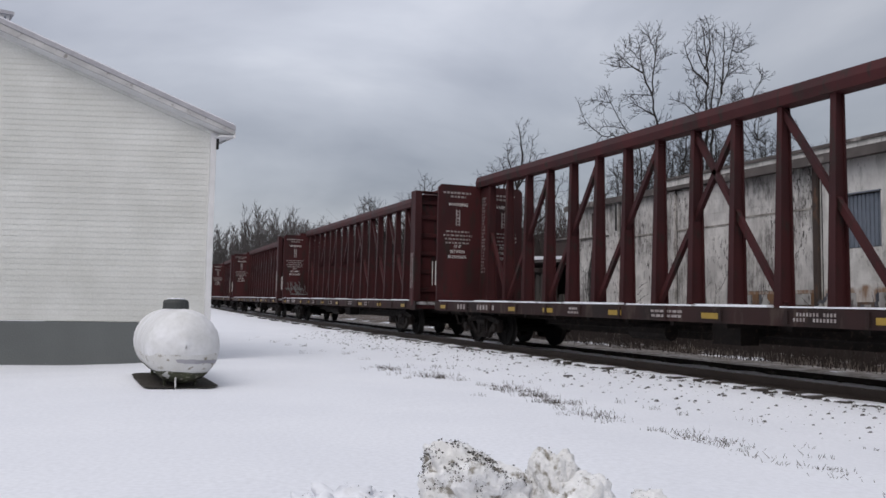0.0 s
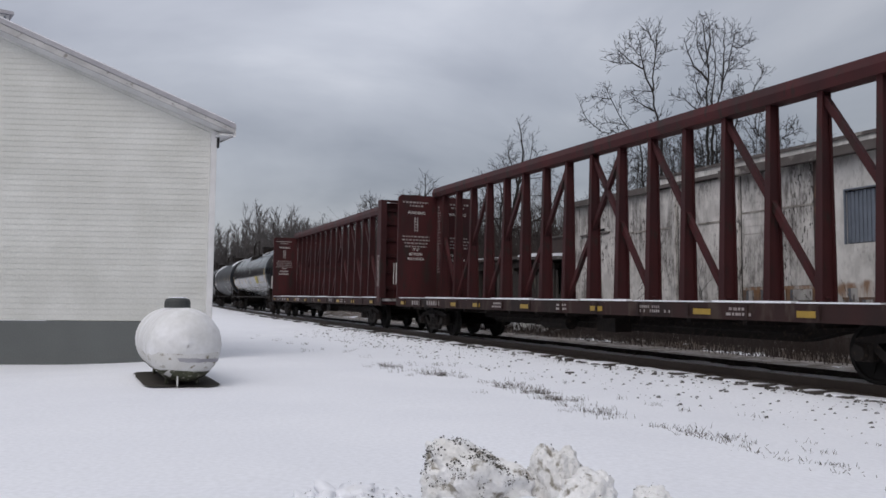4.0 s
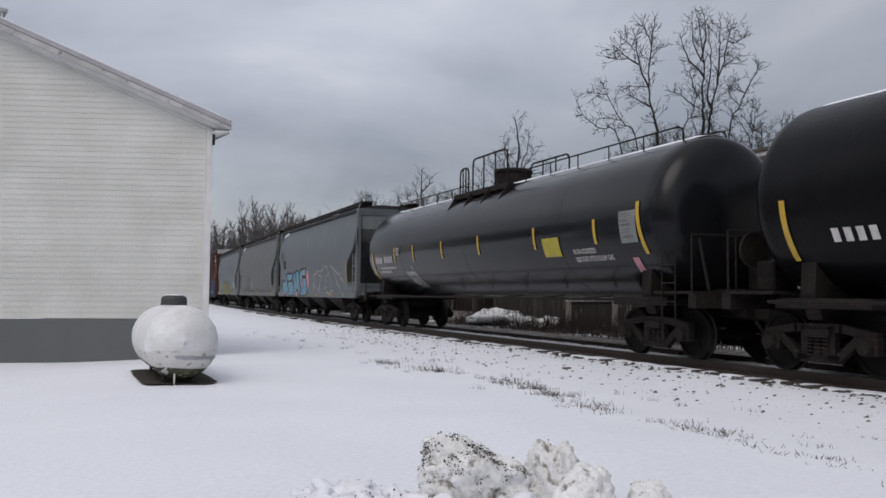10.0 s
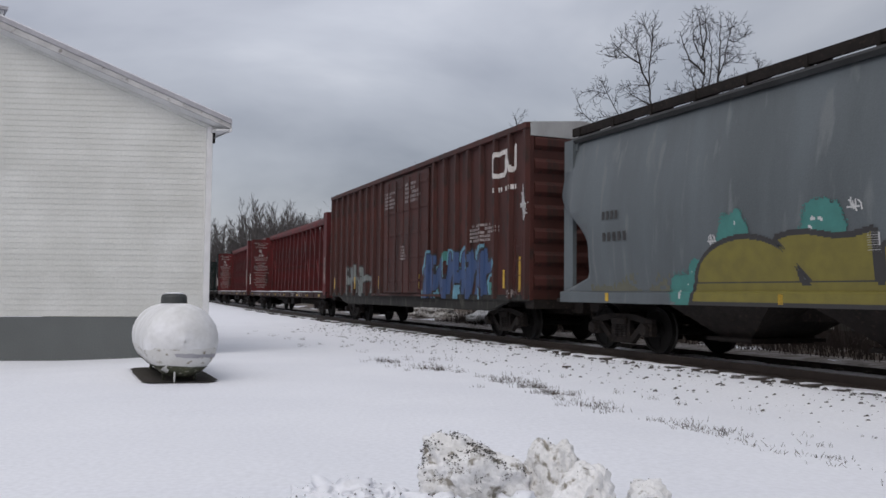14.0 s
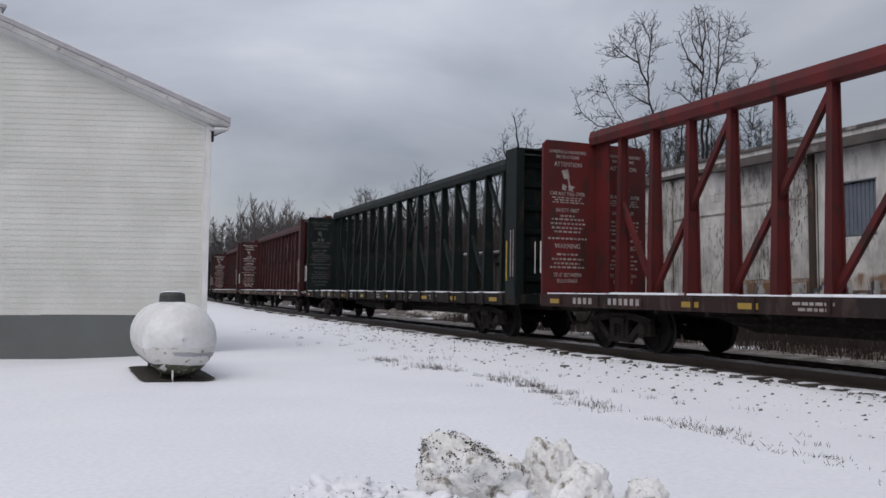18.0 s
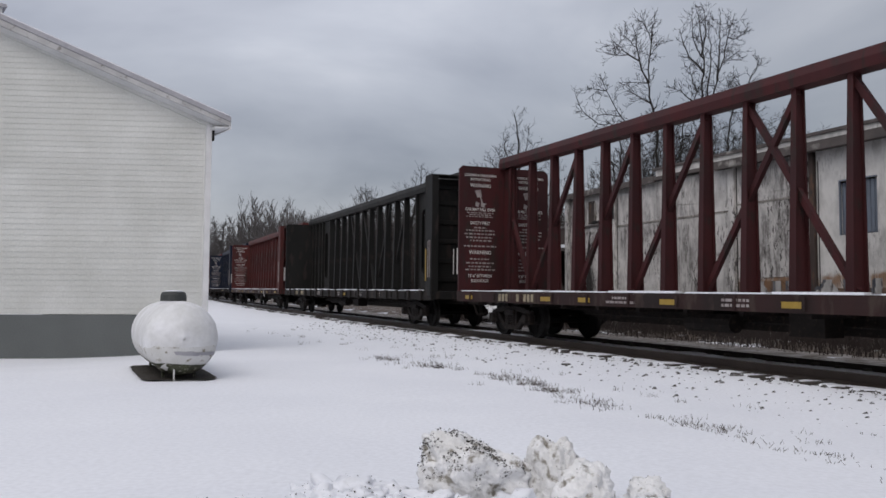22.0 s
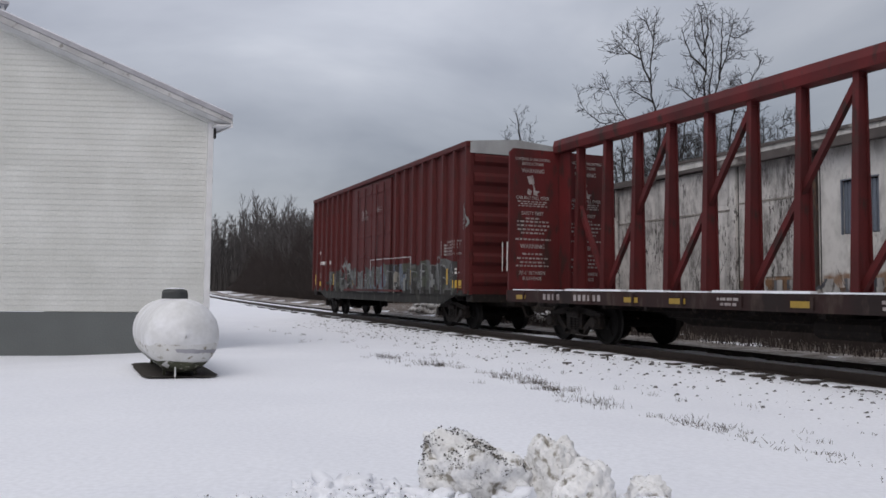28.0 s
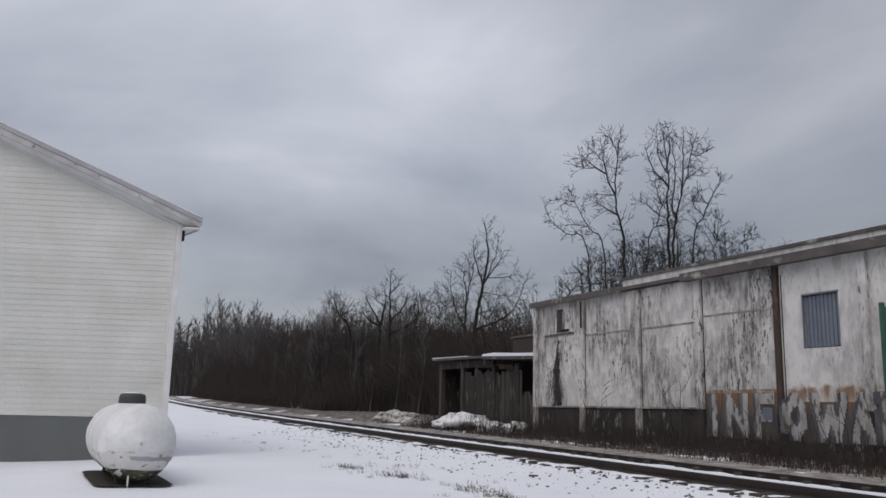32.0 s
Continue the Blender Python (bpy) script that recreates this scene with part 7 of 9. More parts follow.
OUTLINES = {
    "hook": [(0.02, 0.62), (0.06, 0.16), (0.22, 0.0), (0.80, 0.0), (0.98, 0.18), (1.0, 0.5), (0.88, 1.0), (0.76, 0.94), (0.70, 0.70), (0.40, 0.62), (0.30, 0.72)],
    "bar": [(0.0, 1.0), (0.92, 0.98), (1.0, 0.86), (0.90, 0.70), (0.05, 0.64)],
    "slab": [(0.07, 0.60), (0.84, 0.66), (1.04, 0.36), (1.0, 0.0), (0.12, 0.0)],
    "arch": [(0.0, 0.0), (0.10, 0.90), (0.20, 1.0), (0.40, 1.0), (0.46, 0.60), (0.50, 0.60), (0.55, 1.04), (0.86, 1.06), (0.98, 0.92), (1.02, 0.12), (0.96, 0.0), (0.74, 0.0), (0.68, 0.30), (0.52, 0.22), (0.40, 0.30), (0.34, 0.0)],
    "curl": [(0.06, 0.94), (0.22, 1.08), (0.94, 1.10), (1.0, 0.98), (0.90, 0.84), (0.40, 0.82), (0.40, 0.74), (0.92, 0.72), (1.0, 0.60), (0.98, 0.10), (0.90, 0.0), (0.06, 0.0), (0.10, 0.40), (0.0, 0.62)],
}


def block_shape(kind, x, w, h):
    pts = [(x + a * w, 1.05 + b * h) for a, b in OUTLINES[kind]]
    return min(p[0] for p in pts), max(p[0] for p in pts), pts


def poly_dist(px, pz, pts):
    """Distance to a closed outline, and whether the point lies inside it."""
    ins, d = False, 9.0
    for a, b in zip(pts, pts[1:] + pts[:1]):
        d = min(d, seg_dist(px, pz, a, b))
        if (a[1] > pz) != (b[1] > pz) and px < (b[0] - a[0]) * (pz - a[1]) / (b[1] - a[1]) + a[0]:
            ins = not ins
    return d, ins


def scrawl(parent, surf, x, z, w, h, seed, material, strokes=14, r=0.014, fan=True, label="pale scrawled graffiti"):
    """Thin sprayed lines, leaning and crossing, laid on the sheet as ribbons."""
    rnd = random.Random(seed)
    verts, faces = [], []
    for k in range(strokes):
        u = (k + 0.5) / strokes
        pts = []
        xa, za = x + w * (u - 0.5) * 0.85, z + h * 0.5 * rnd.uniform(0.45, 1.0)
        xb, zb = xa + w * rnd.uniform(0.05, 0.30), z - h * 0.5 * rnd.uniform(0.4, 1.0)
        if k % 4 == 3:
            xa, xb = x - w * 0.5, x + w * 0.5
            za = zb = z + h * rnd.uniform(-0.3, 0.2)
        if not fan:
            # a burst of strokes through one middle
            a = math.pi * (0.22 + 0.62 * u) if k % 5 else math.pi * rnd.uniform(-0.12, 0.12)
            reach = rnd.uniform(0.55, 1.0)
            xa, za = x - 0.5 * w * reach * math.cos(a), z + 0.5 * h * reach * math.sin(a)
            xb, zb = x + 0.5 * w * reach * math.cos(a) + 0.06 * w, z - 0.5 * h * reach * math.sin(a)
        bend = rnd.uniform(-0.12, 0.12) * w
        for i in range(9):
            t = i / 8
            pts.append((xa + (xb - xa) * t + bend * math.sin(math.pi * t) + 0.03 * w * math.sin(9 * t + k), za + (zb - za) * t))
        for i, (px, pz) in enumerate(pts):
            q = pts[min(i + 1, 8)] if i < 8 else pts[7]
            dx, dz = (q[0] - px, q[1] - pz) if i < 8 else (px - q[0], pz - q[1])
            n = math.hypot(dx, dz) or 1
            ox, oz = -dz / n * r, dx / n * r
            for s_ in (1, -1):
                verts.append((px + s_ * ox, surf(px + s_ * ox, pz + s_ * oz), pz + s_ * oz))
            if i:
                b = len(verts)
                faces.append((b - 4, b - 3, b - 1, b - 2))
    me = bpy.data.meshes.new("graffiti")
    me.from_pydata(verts, [], faces)
    me.materials.append(material)
    return part("graffiti", me, None, parent, label)


def marks(parent, surf, x0, x1, z0, z1, count, material=None, rows=1, seed=0, name="data_text", gap=0.4):
    """Reporting marks and data: one plain bar for each character."""
    rnd = random.Random(seed)
    verts, faces = [], []
    count = int(count * 1.8) if rows > 1 else count
    if rows == 1 and material is None:
        z1 = z0 + 0.64 * (z1 - z0)
    rh = (z1 - z0) / rows
    for r in range(rows):
        n = count if rows == 1 else max(3, int(count * rnd.uniform(0.6, 1.0)))
        cw = (x1 - x0) / count
        for i in range(n):
            if (rows > 1 and rnd.random() < 0.14) or (rows == 1 and count > 8 and i == 4):
                continue
            a, b = x0 + i * cw, x0 + (i + 1 - gap) * cw
            zb, zt = z1 - (r + 1) * rh + rh * (0.35 if rows > 1 else 0.0), z1 - r * rh
            k = len(verts)
            for (px, pz) in ((a, zb), (b, zb), (b, zt), (a, zt)):
                verts.append((px, surf(px, pz), pz))
            faces.append((k, k + 1, k + 2, k + 3))
    me = bpy.data.meshes.new(name)
    me.from_pydata(verts, [], faces)
    me.materials.append(material or LETTER)
    ob = part(name, me, None, parent)
    ob["kind"] = "stuff"
    return ob


def words(parent, surf, text, x, z, size, material=None, squeeze=1.0, bold=0.0):
    """Readable lettering bent onto the sheet."""
    bm = text_bm(text, size, squeeze, bold)
    for v in bm.verts:
        v.co = Vector((v.co.x + x, surf(v.co.x + x, v.co.z + z) + min(0.0, v.co.y), v.co.z + z))
    return part("lettering", bm, material or LETTER, parent)


def panel(parent, surf, x0, x1, z0, z1, material, name="placard", label=""):
    return patch(parent, surf, x0, x1, z0, z1, (z1 - z0) / 8, lambda x, z: 0, [material], name, label)


def edge_strip(car, x, z0, z1, bend):
    """Long reflective strip that follows the tank's end."""
    bm = bmesh.new()
    rows = []
    for i in range(11):
        t = i / 10
        z = z0 + (z1 - z0) * t
        xx = x + bend * (1 - t) ** 1.5
        rows.append([bm.verts.new((xx + k, on_tank(xx, z, 0.02), z)) for k in (-0.055, 0.055)])
    for A, B in zip(rows, rows[1:]):
        bm.faces.new((A[0], A[1], B[1], B[0]))
    part("reflector", bm, YELLOW, car, "yellow reflective strip")


def fit_out_tanks():
    T1, T2, T3, T4 = TANKS
    for T in TANKS:
        edge_strip(T, 8.15, 1.95, 2.95, 0.12)
        edge_strip(T, -8.1, 1.70, 2.60, -0.0)
    marks(T1, on_tank, -7.6, -5.75, 2.08, 2.38, 9, seed=1, name="car_number")
    marks(T1, on_tank, -7.4, -5.3, 1.70, 1.95, 16, rows=2, seed=2)
    marks(T1, on_tank, -5.34, -5.08, 2.05, 2.32, 3, FADED, rows=3, seed=3)
    scrawl(T1, on_tank, 0.1, 1.88, 1.9, 1.15, 5, SPRAY["white"], 26, 0.012, False)
    panel(T1, on_tank, 4.1, 4.85, 2.0, 2.48, SPRAY["lemon"], "placard", "yellow placard")
    marks(T1, on_tank, 1.32, 1.8, 2.74, 2.9, 6, rows=2, seed=4)
    marks(T1, on_tank, 2.3, 3.1, 1.92, 2.06, 10, rows=2, seed=5)
    marks(T1, on_tank, 3.7, 4.7, 1.66, 2.0, 12, rows=4, seed=6)
    words(T1, on_tank, "LIQUEFIED PETROLEUM GAS", 5.4, 1.98, 0.17, squeeze=0.75)
    marks(T2, on_tank, -7.9, -5.95, 2.14, 2.44, 10, seed=7, name="car_number")
    marks(T2, on_tank, -7.6, -6.1, 1.75, 2.0, 14, FADED, rows=2, seed=8)
    scrawl(T2, on_tank, 2.85, 1.66, 1.1, 1.0, 9, SPRAY["white"], 16, 0.014)
    words(T2, on_tank, "NON-ODORIZED", 5.8, 2.25, 0.15, squeeze=0.8)
    words(T2, on_tank, "LIQUEFIED PETROLEUM GAS", 5.8, 2.46, 0.10, FADED, squeeze=0.72)
    marks(T2, on_tank, 6.16, 6.65, 2.03, 2.13, 6, seed=10)
    marks(T2, on_tank, 5.42, 6.0, 1.82, 1.93, 9, FADED, rows=2, seed=11)
    marks(T2, on_tank, 6.2, 7.04, 1.80, 1.95, 12, FADED, rows=2, seed=18)
    # ragged snow lying on the shoulders of the second tank
    def lobes(x, z):
        n = noise.noise(Vector((x * 1.3, z * 1.1, 6))) + 0.5 * noise.noise(Vector((x * 4, z * 4, 2)))
        reach = 3.95 - 0.75 * smooth(-5.0, -8.0, x) - 0.35 * smooth(5.4, 6.6, x) + (0.3 if -1.6 < x < 5.2 else 0)
        return 0 if z + 0.55 * n > reach + 0.1 else -1
    patch(T2, lambda x, z, lift=0.0: on_tank(x, z, 0.022), -8.35, 8.2, 3.0, 4.26, 0.035, lobes, [SNOW], "snow_patch", "ragged snow on the tank's shoulder")
    marks(T3, on_tank, -7.3, -5.2, 1.94, 2.24, 10, seed=12, name="car_number")
    for i, x in enumerate((-3.38, -2.06, -0.98, 0.17, 1.25, 2.37, 3.4, 4.4)):
        scrawl(T3, on_tank, x, 1.76, 0.95, 0.48, 20 + i, SPRAY["silver"], 11, 0.013)
    panel(T3, on_tank, 7.2, 8.05, 2.28, 2.92, SPRAY["silver"], "data_panel", "pale data panel")
    marks(T3, on_tank, 7.25, 8.0, 2.34, 2.88, 9, SPRAY["soot"], rows=5, seed=13)
    words(T3, on_tank, "LIQUEFIED PETROLEUM GAS", 5.25, 2.36, 0.17, squeeze=0.75)
    words(T3, on_tank, "NON-ODORIZED", 5.35, 2.18, 0.14, squeeze=0.75)
    panel(T3, on_tank, 6.70, 6.88, 1.70, 1.90, SPRAY["pink"], "hazard_placard", "small faded pink hazard placard")
    marks(T4, on_tank, -7.75, -5.95, 2.24, 2.56, 10, seed=14, name="car_number")
    marks(T4, on_tank, -7.5, -5.7, 1.85, 2.1, 15, rows=2, seed=15)
    scrawl(T4, on_tank, -4.6, 1.72, 0.92, 0.74, 31, SPRAY["white"], 15)
    panel(T4, on_tank, -5.54, -5.24, 2.46, 2.70, LETTER, "small_notice", "small white-edged notice")
    panel(T4, lambda x, z, lift=0.018: on_tank(x, z, lift) - 0.003, -5.50, -5.28, 2.485, 2.675, BLACK_DEEP, "notice_field")
    marks(T4, lambda x, z, lift=0.018: on_tank(x, z, lift) - 0.006, -5.47, -5.33, 2.51, 2.65, 2, rows=3, seed=19)
    panel(T4, on_tank, 4.45, 5.2, 2.02, 2.44, SPRAY["lemon"], "placard", "yellow placard")
    panel(T4, on_tank, 7.55, 8.1, 2.18, 2.80, SPRAY["silver"], "data_panel", "pale data panel")
    marks(T4, on_tank, 7.6, 8.05, 2.24, 2.76, 8, SPRAY["soot"], rows=5, seed=16)
    words(T4, on_tank, "NON-ODORIZED", 5.7, 2.04, 0.15, squeeze=0.75)
    words(T4, on_tank, "LIQUEFIED PETROLEUM GAS", 5.7, 1.88, 0.15, squeeze=0.75)
    panel(T4, on_tank, 7.72, 7.96, 1.62, 1.90, SPRAY["pink"], "hazard_placard", "small faded pink hazard placard")


DUST = mat("dusty_dirt", (0.125, 0.125, 0.092), (0.095, 0.093, 0.072), scale=3, rough=0.9, bump=0.1)


def fit_out_hoppers():
    H1, H2, H3 = HOPPERS
    # light blue bubble letters with black outlines
    shapes = [block_shape(*c) for c in (("hook", -6.75, 1.35, 1.10), ("bar", -5.35, 1.45, 1.14), ("slab", -5.35, 1.45, 1.14), ("arch", -3.80, 1.50, 1.16), ("curl", -2.22, 1.52, 1.18))]

    def painted(x, z):
        wx = x + 0.03 * noise.noise(Vector((x * 2.5, z * 2.5, 2)))
        wz = z + 0.03 * noise.noise(Vector((x * 2.5, z * 2.5, 9)))
        d, hit = 9.0, False
        for poly in shapes:
            if poly[0] - 0.2 < wx < poly[1] + 0.2:
                dd, ins = poly_dist(wx, wz, poly[2])
                d, hit = min(d, dd), hit or ins
        eye = math.hypot(wx + 1.72, (wz - 1.60) * 0.8)
        if hit and d > 0.032:
            if eye < 0.20:
                return 2 if eye < 0.13 else 1
            if seg_dist(wx, wz, (-1.86, 2.0), (-1.66, 1.5)) < 0.055 or seg_dist(wx, wz, (-4.55, 1.95), (-4.42, 1.66)) < 0.05:
                return 3
            if abs(wz - 1.20) < 0.010 or noise.noise(Vector((x * 7, z * 7, 3))) > 0.62:
                return 4
            return 5 if d < 0.055 and noise.noise(Vector((x * 1.2, z * 1.2, 31))) > 0.34 else 0
        if hit or d < 0.075:
            return 1
        if math.hypot(x + 0.38, (z - 1.85) * 0.75) < 0.31 + 0.05 * noise.noise(Vector((x * 20, z * 20, 1))):
            return 2
        return 2 if z < 1.30 and x < -2.3 and d < 0.5 else -1
    patch(H1, on_hopper, -6.9, 0.0, 1.02, 2.62, 0.02, painted, [SPRAY["sky"], SPRAY["black"], SPRAY["pink"], SPRAY["orange"], SPRAY["slate"], SPRAY["white"]], label="light blue block graffiti with thick black outlines and pink touches")
    lines = [((0.6, 1.3), (1.3, 2.2)), ((1.3, 2.2), (2.6, 1.9)), ((2.6, 1.9), (1.4, 1.15)), ((2.2, 2.1), (3.4, 2.4)), ((3.4, 2.4), (4.3, 1.6)), ((2.9, 1.2), (3.7, 2.1)), ((3.3, 1.15), (4.6, 1.3)), ((4.2, 2.35), (5.9, 1.9)), ((5.9, 1.9), (6.6, 1.3)), ((4.6, 2.2), (5.6, 1.2)), ((0.5, 1.6), (1.9, 1.2))]
    patch(H1, on_hopper, 0.2, 6.9, 1.05, 2.5, 0.028, bubble(lines, 0.022, 0.022, 0.16, 4.0, lambda x, z, d: 2 if (d < 0.14 and noise.noise(Vector((x * 1.1, z * 1.1, 3))) > 0.38) else -1), [SPRAY["white"], SPRAY["soot"], SPRAY["orange"]], label="unfinished white outline graffiti")
    marks(H1, on_hopper, -6.45, -5.7, 2.66, 2.92, 4, SPRAY["soot"], seed=1, name="car_number")
    marks(H1, on_hopper, -6.32, -5.44, 2.48, 2.62, 5, SPRAY["soot"], seed=2)
    scrawl(H1, on_hopper, -6.9, 3.2, 0.9, 0.6, 41, SPRAY["soot"], 9, 0.016, label="small dark tag")
    panel(H1, on_hopper, 6.68, 6.82, 1.6, 2.45, SPRAY["orange"], "paint_bar")
    marks(H2, on_hopper, -6.5, -5.7, 2.72, 2.89, 4, SPRAY["soot"], seed=3, name="car_number")
    marks(H2, on_hopper, -6.5, -5.4, 2.28, 2.46, 5, SPRAY["soot"], seed=4)
    rnd = random.Random(43)
    tag = []
    for k in range(5):
        x = -4.1 + 0.50 * k
        tag += [((x, 1.42), (x + 0.04, 2.42 - 0.05 * k)), ((x + 0.04, 2.38 - 0.05 * k), (x + 0.30, rnd.uniform(1.45, 1.9))), ((x + 0.32, 1.5), (x + 0.36, rnd.uniform(2.0, 2.35))), ((x, rnd.uniform(1.7, 2.1)), (x + 0.34, rnd.uniform(1.8, 2.3)))]
    patch(H2, on_hopper, -4.4, -1.5, 1.3, 2.6, 0.02, bubble(tag, 0.016, 0.0, 0.10, 6.0), [SPRAY["violet"]], label="faded violet-blue scrawled graffiti")
    panel(H2, on_hopper, -1.42, -1.22, 1.46, 1.93, YELLOW, "placard", "yellow reflective mark")
    marks(H2, on_hopper, 5.5, 6.1, 1.6, 1.95, 6, SPRAY["soot"], rows=4, seed=5)
    # snow caught under the roof edge at the rear corners
    for car_ in (H1, H2):
        patch(car_, on_hopper, -7.2, -6.1, 4.15, 4.5, 0.03, lambda x, z: 0 if abs(z - 4.46 + 0.16 * (x + 6.1) * -1 + 0.05 * noise.noise(Vector((x * 9, z * 9, 1)))) < 0.07 else -1, [SNOW], "snow_patch", "small patch of snow under the roof edge")
    # dusty olive dirt thrown up along the lower sheets
    for car_, sd in ((H2, 3.0), (H3, 9.0)):
        dust = lambda x, z: 0 if noise.noise(Vector((x * 1.5, z * 3, sd))) + 0.6 * noise.noise(Vector((x * 14, z * 9, sd))) > 0.1 + 2.2 * (z - 1.38) else -1
        patch(car_, lambda x, z, lift=0.0: on_hopper(x, z) + 0.007, -6.8, 6.8, 1.22, 1.72, 0.035, dust, [DUST], "dirt", "dusty olive dirt along the lower sheet")["kind"] = "stuff"
    # mustard letters with dark outlines and teal haze
    def inside(x, z):
        if z < 0.99 or x < -3.65 or x > 3.4:
            return False
        if z < 1.36:
            return x > -3.65 + 0.3 * max(0, z - 1.0)
        if -3.5 < x < -1.15 and z < 1.36 + 0.74 * math.sqrt(max(0.0, 1 - ((x + 2.35) / 1.16) ** 2)):
            return True
        if -1.65 < x < 0.12 and 2.02 - 1.02 * (x + 1.65) < z < 2.06 + 0.05 * math.sin(x * 4):
            return True
        if 0.22 < x < 2.2 and z < 2.08 - 0.25 * (x - 1.2) ** 2 and not (0.75 < x < 1.7 and 1.55 < z < 1.75):
            return True
        return 2.2 < x < 3.35 and z < 1.36 + 0.5 * math.sqrt(max(0.0, 1 - ((x - 2.7) / 0.65) ** 2))

    def letters(x, z):
        k = 0.045
        here = inside(x, z)
        n = sum(inside(x + dx, z + dz) for dx, dz in ((k, 0), (-k, 0), (0, k), (0, -k)))
        if n < 4 and (here or n) or abs(z - 1.37) < 0.016 and here:
            return 1
        if here:
            return 0
        f = noise.noise(Vector((x * 5, z * 5, 1))) * 0.15 + 0.12 * noise.noise(Vector((x * 30, z * 30, 2)))
        for cx, cz, r in ((-2.55, 2.2, 0.36), (-0.75, 2.18, 0.42), (-3.85, 1.25, 0.36), (-3.5, 1.6, 0.2), (0.3, 1.5, 0.25), (2.1, 2.0, 0.3)):
            d = math.hypot(x - cx, (z - cz) * 1.1) / r
            if d < 1 + f * 1.6:
                return 3 if (d < 0.55 and noise.noise(Vector((x * 9, z * 9, 7))) > 0.42) else 2
        return -1
    patch(H3, on_hopper, -4.4, 3.5, 0.98, 2.75, 0.022, letters, [SPRAY["mustard"], SPRAY["soot"], SPRAY["teal"], SPRAY["white"]], label="mustard yellow graffiti letters with teal spray")
    scrawl(H3, on_hopper, -0.2, 2.42, 0.22, 0.24, 71, SPRAY["white"], 6, 0.012, label="small white star")
    scrawl(H3, on_hopper, -3.05, 2.1, 0.2, 0.2, 72, SPRAY["white"], 6, 0.012, label="small white star")
    panel(H3, on_hopper, 0.0, 0.22, 1.75, 2.02, SPRAY["white"], "stencil_plate", "small white stencil plate")
    panel(H3, on_hopper, 5.55, 6.15, 1.6, 1.95, SPRAY["white"], "stencil_plate", "small white stencil plate")
    marks(H3, on_hopper, 5.6, 6.1, 1.64, 1.92, 5, SPRAY["soot"], rows=4, seed=6)
    marks(H3, on_hopper, -6.3, -5.7, 2.66, 2.83, 4, SPRAY["soot"], seed=7, name="car_number")
    marks(H3, on_hopper, -6.27, -5.4, 2.22, 2.40, 5, SPRAY["soot"], seed=8)
    patch(H3, on_hopper, 3.2, 6.6, 1.2, 2.6, 0.05, lambda x, z: 0 if noise.noise(Vector((x * 1.3, z * 1.3, 11))) > 0.42 else (1 if noise.noise(Vector((x * 1.7, z * 1.7, 21))) > 0.5 else -1), [SPRAY["pale"], SPRAY["teal"]], label="faded paint patches")


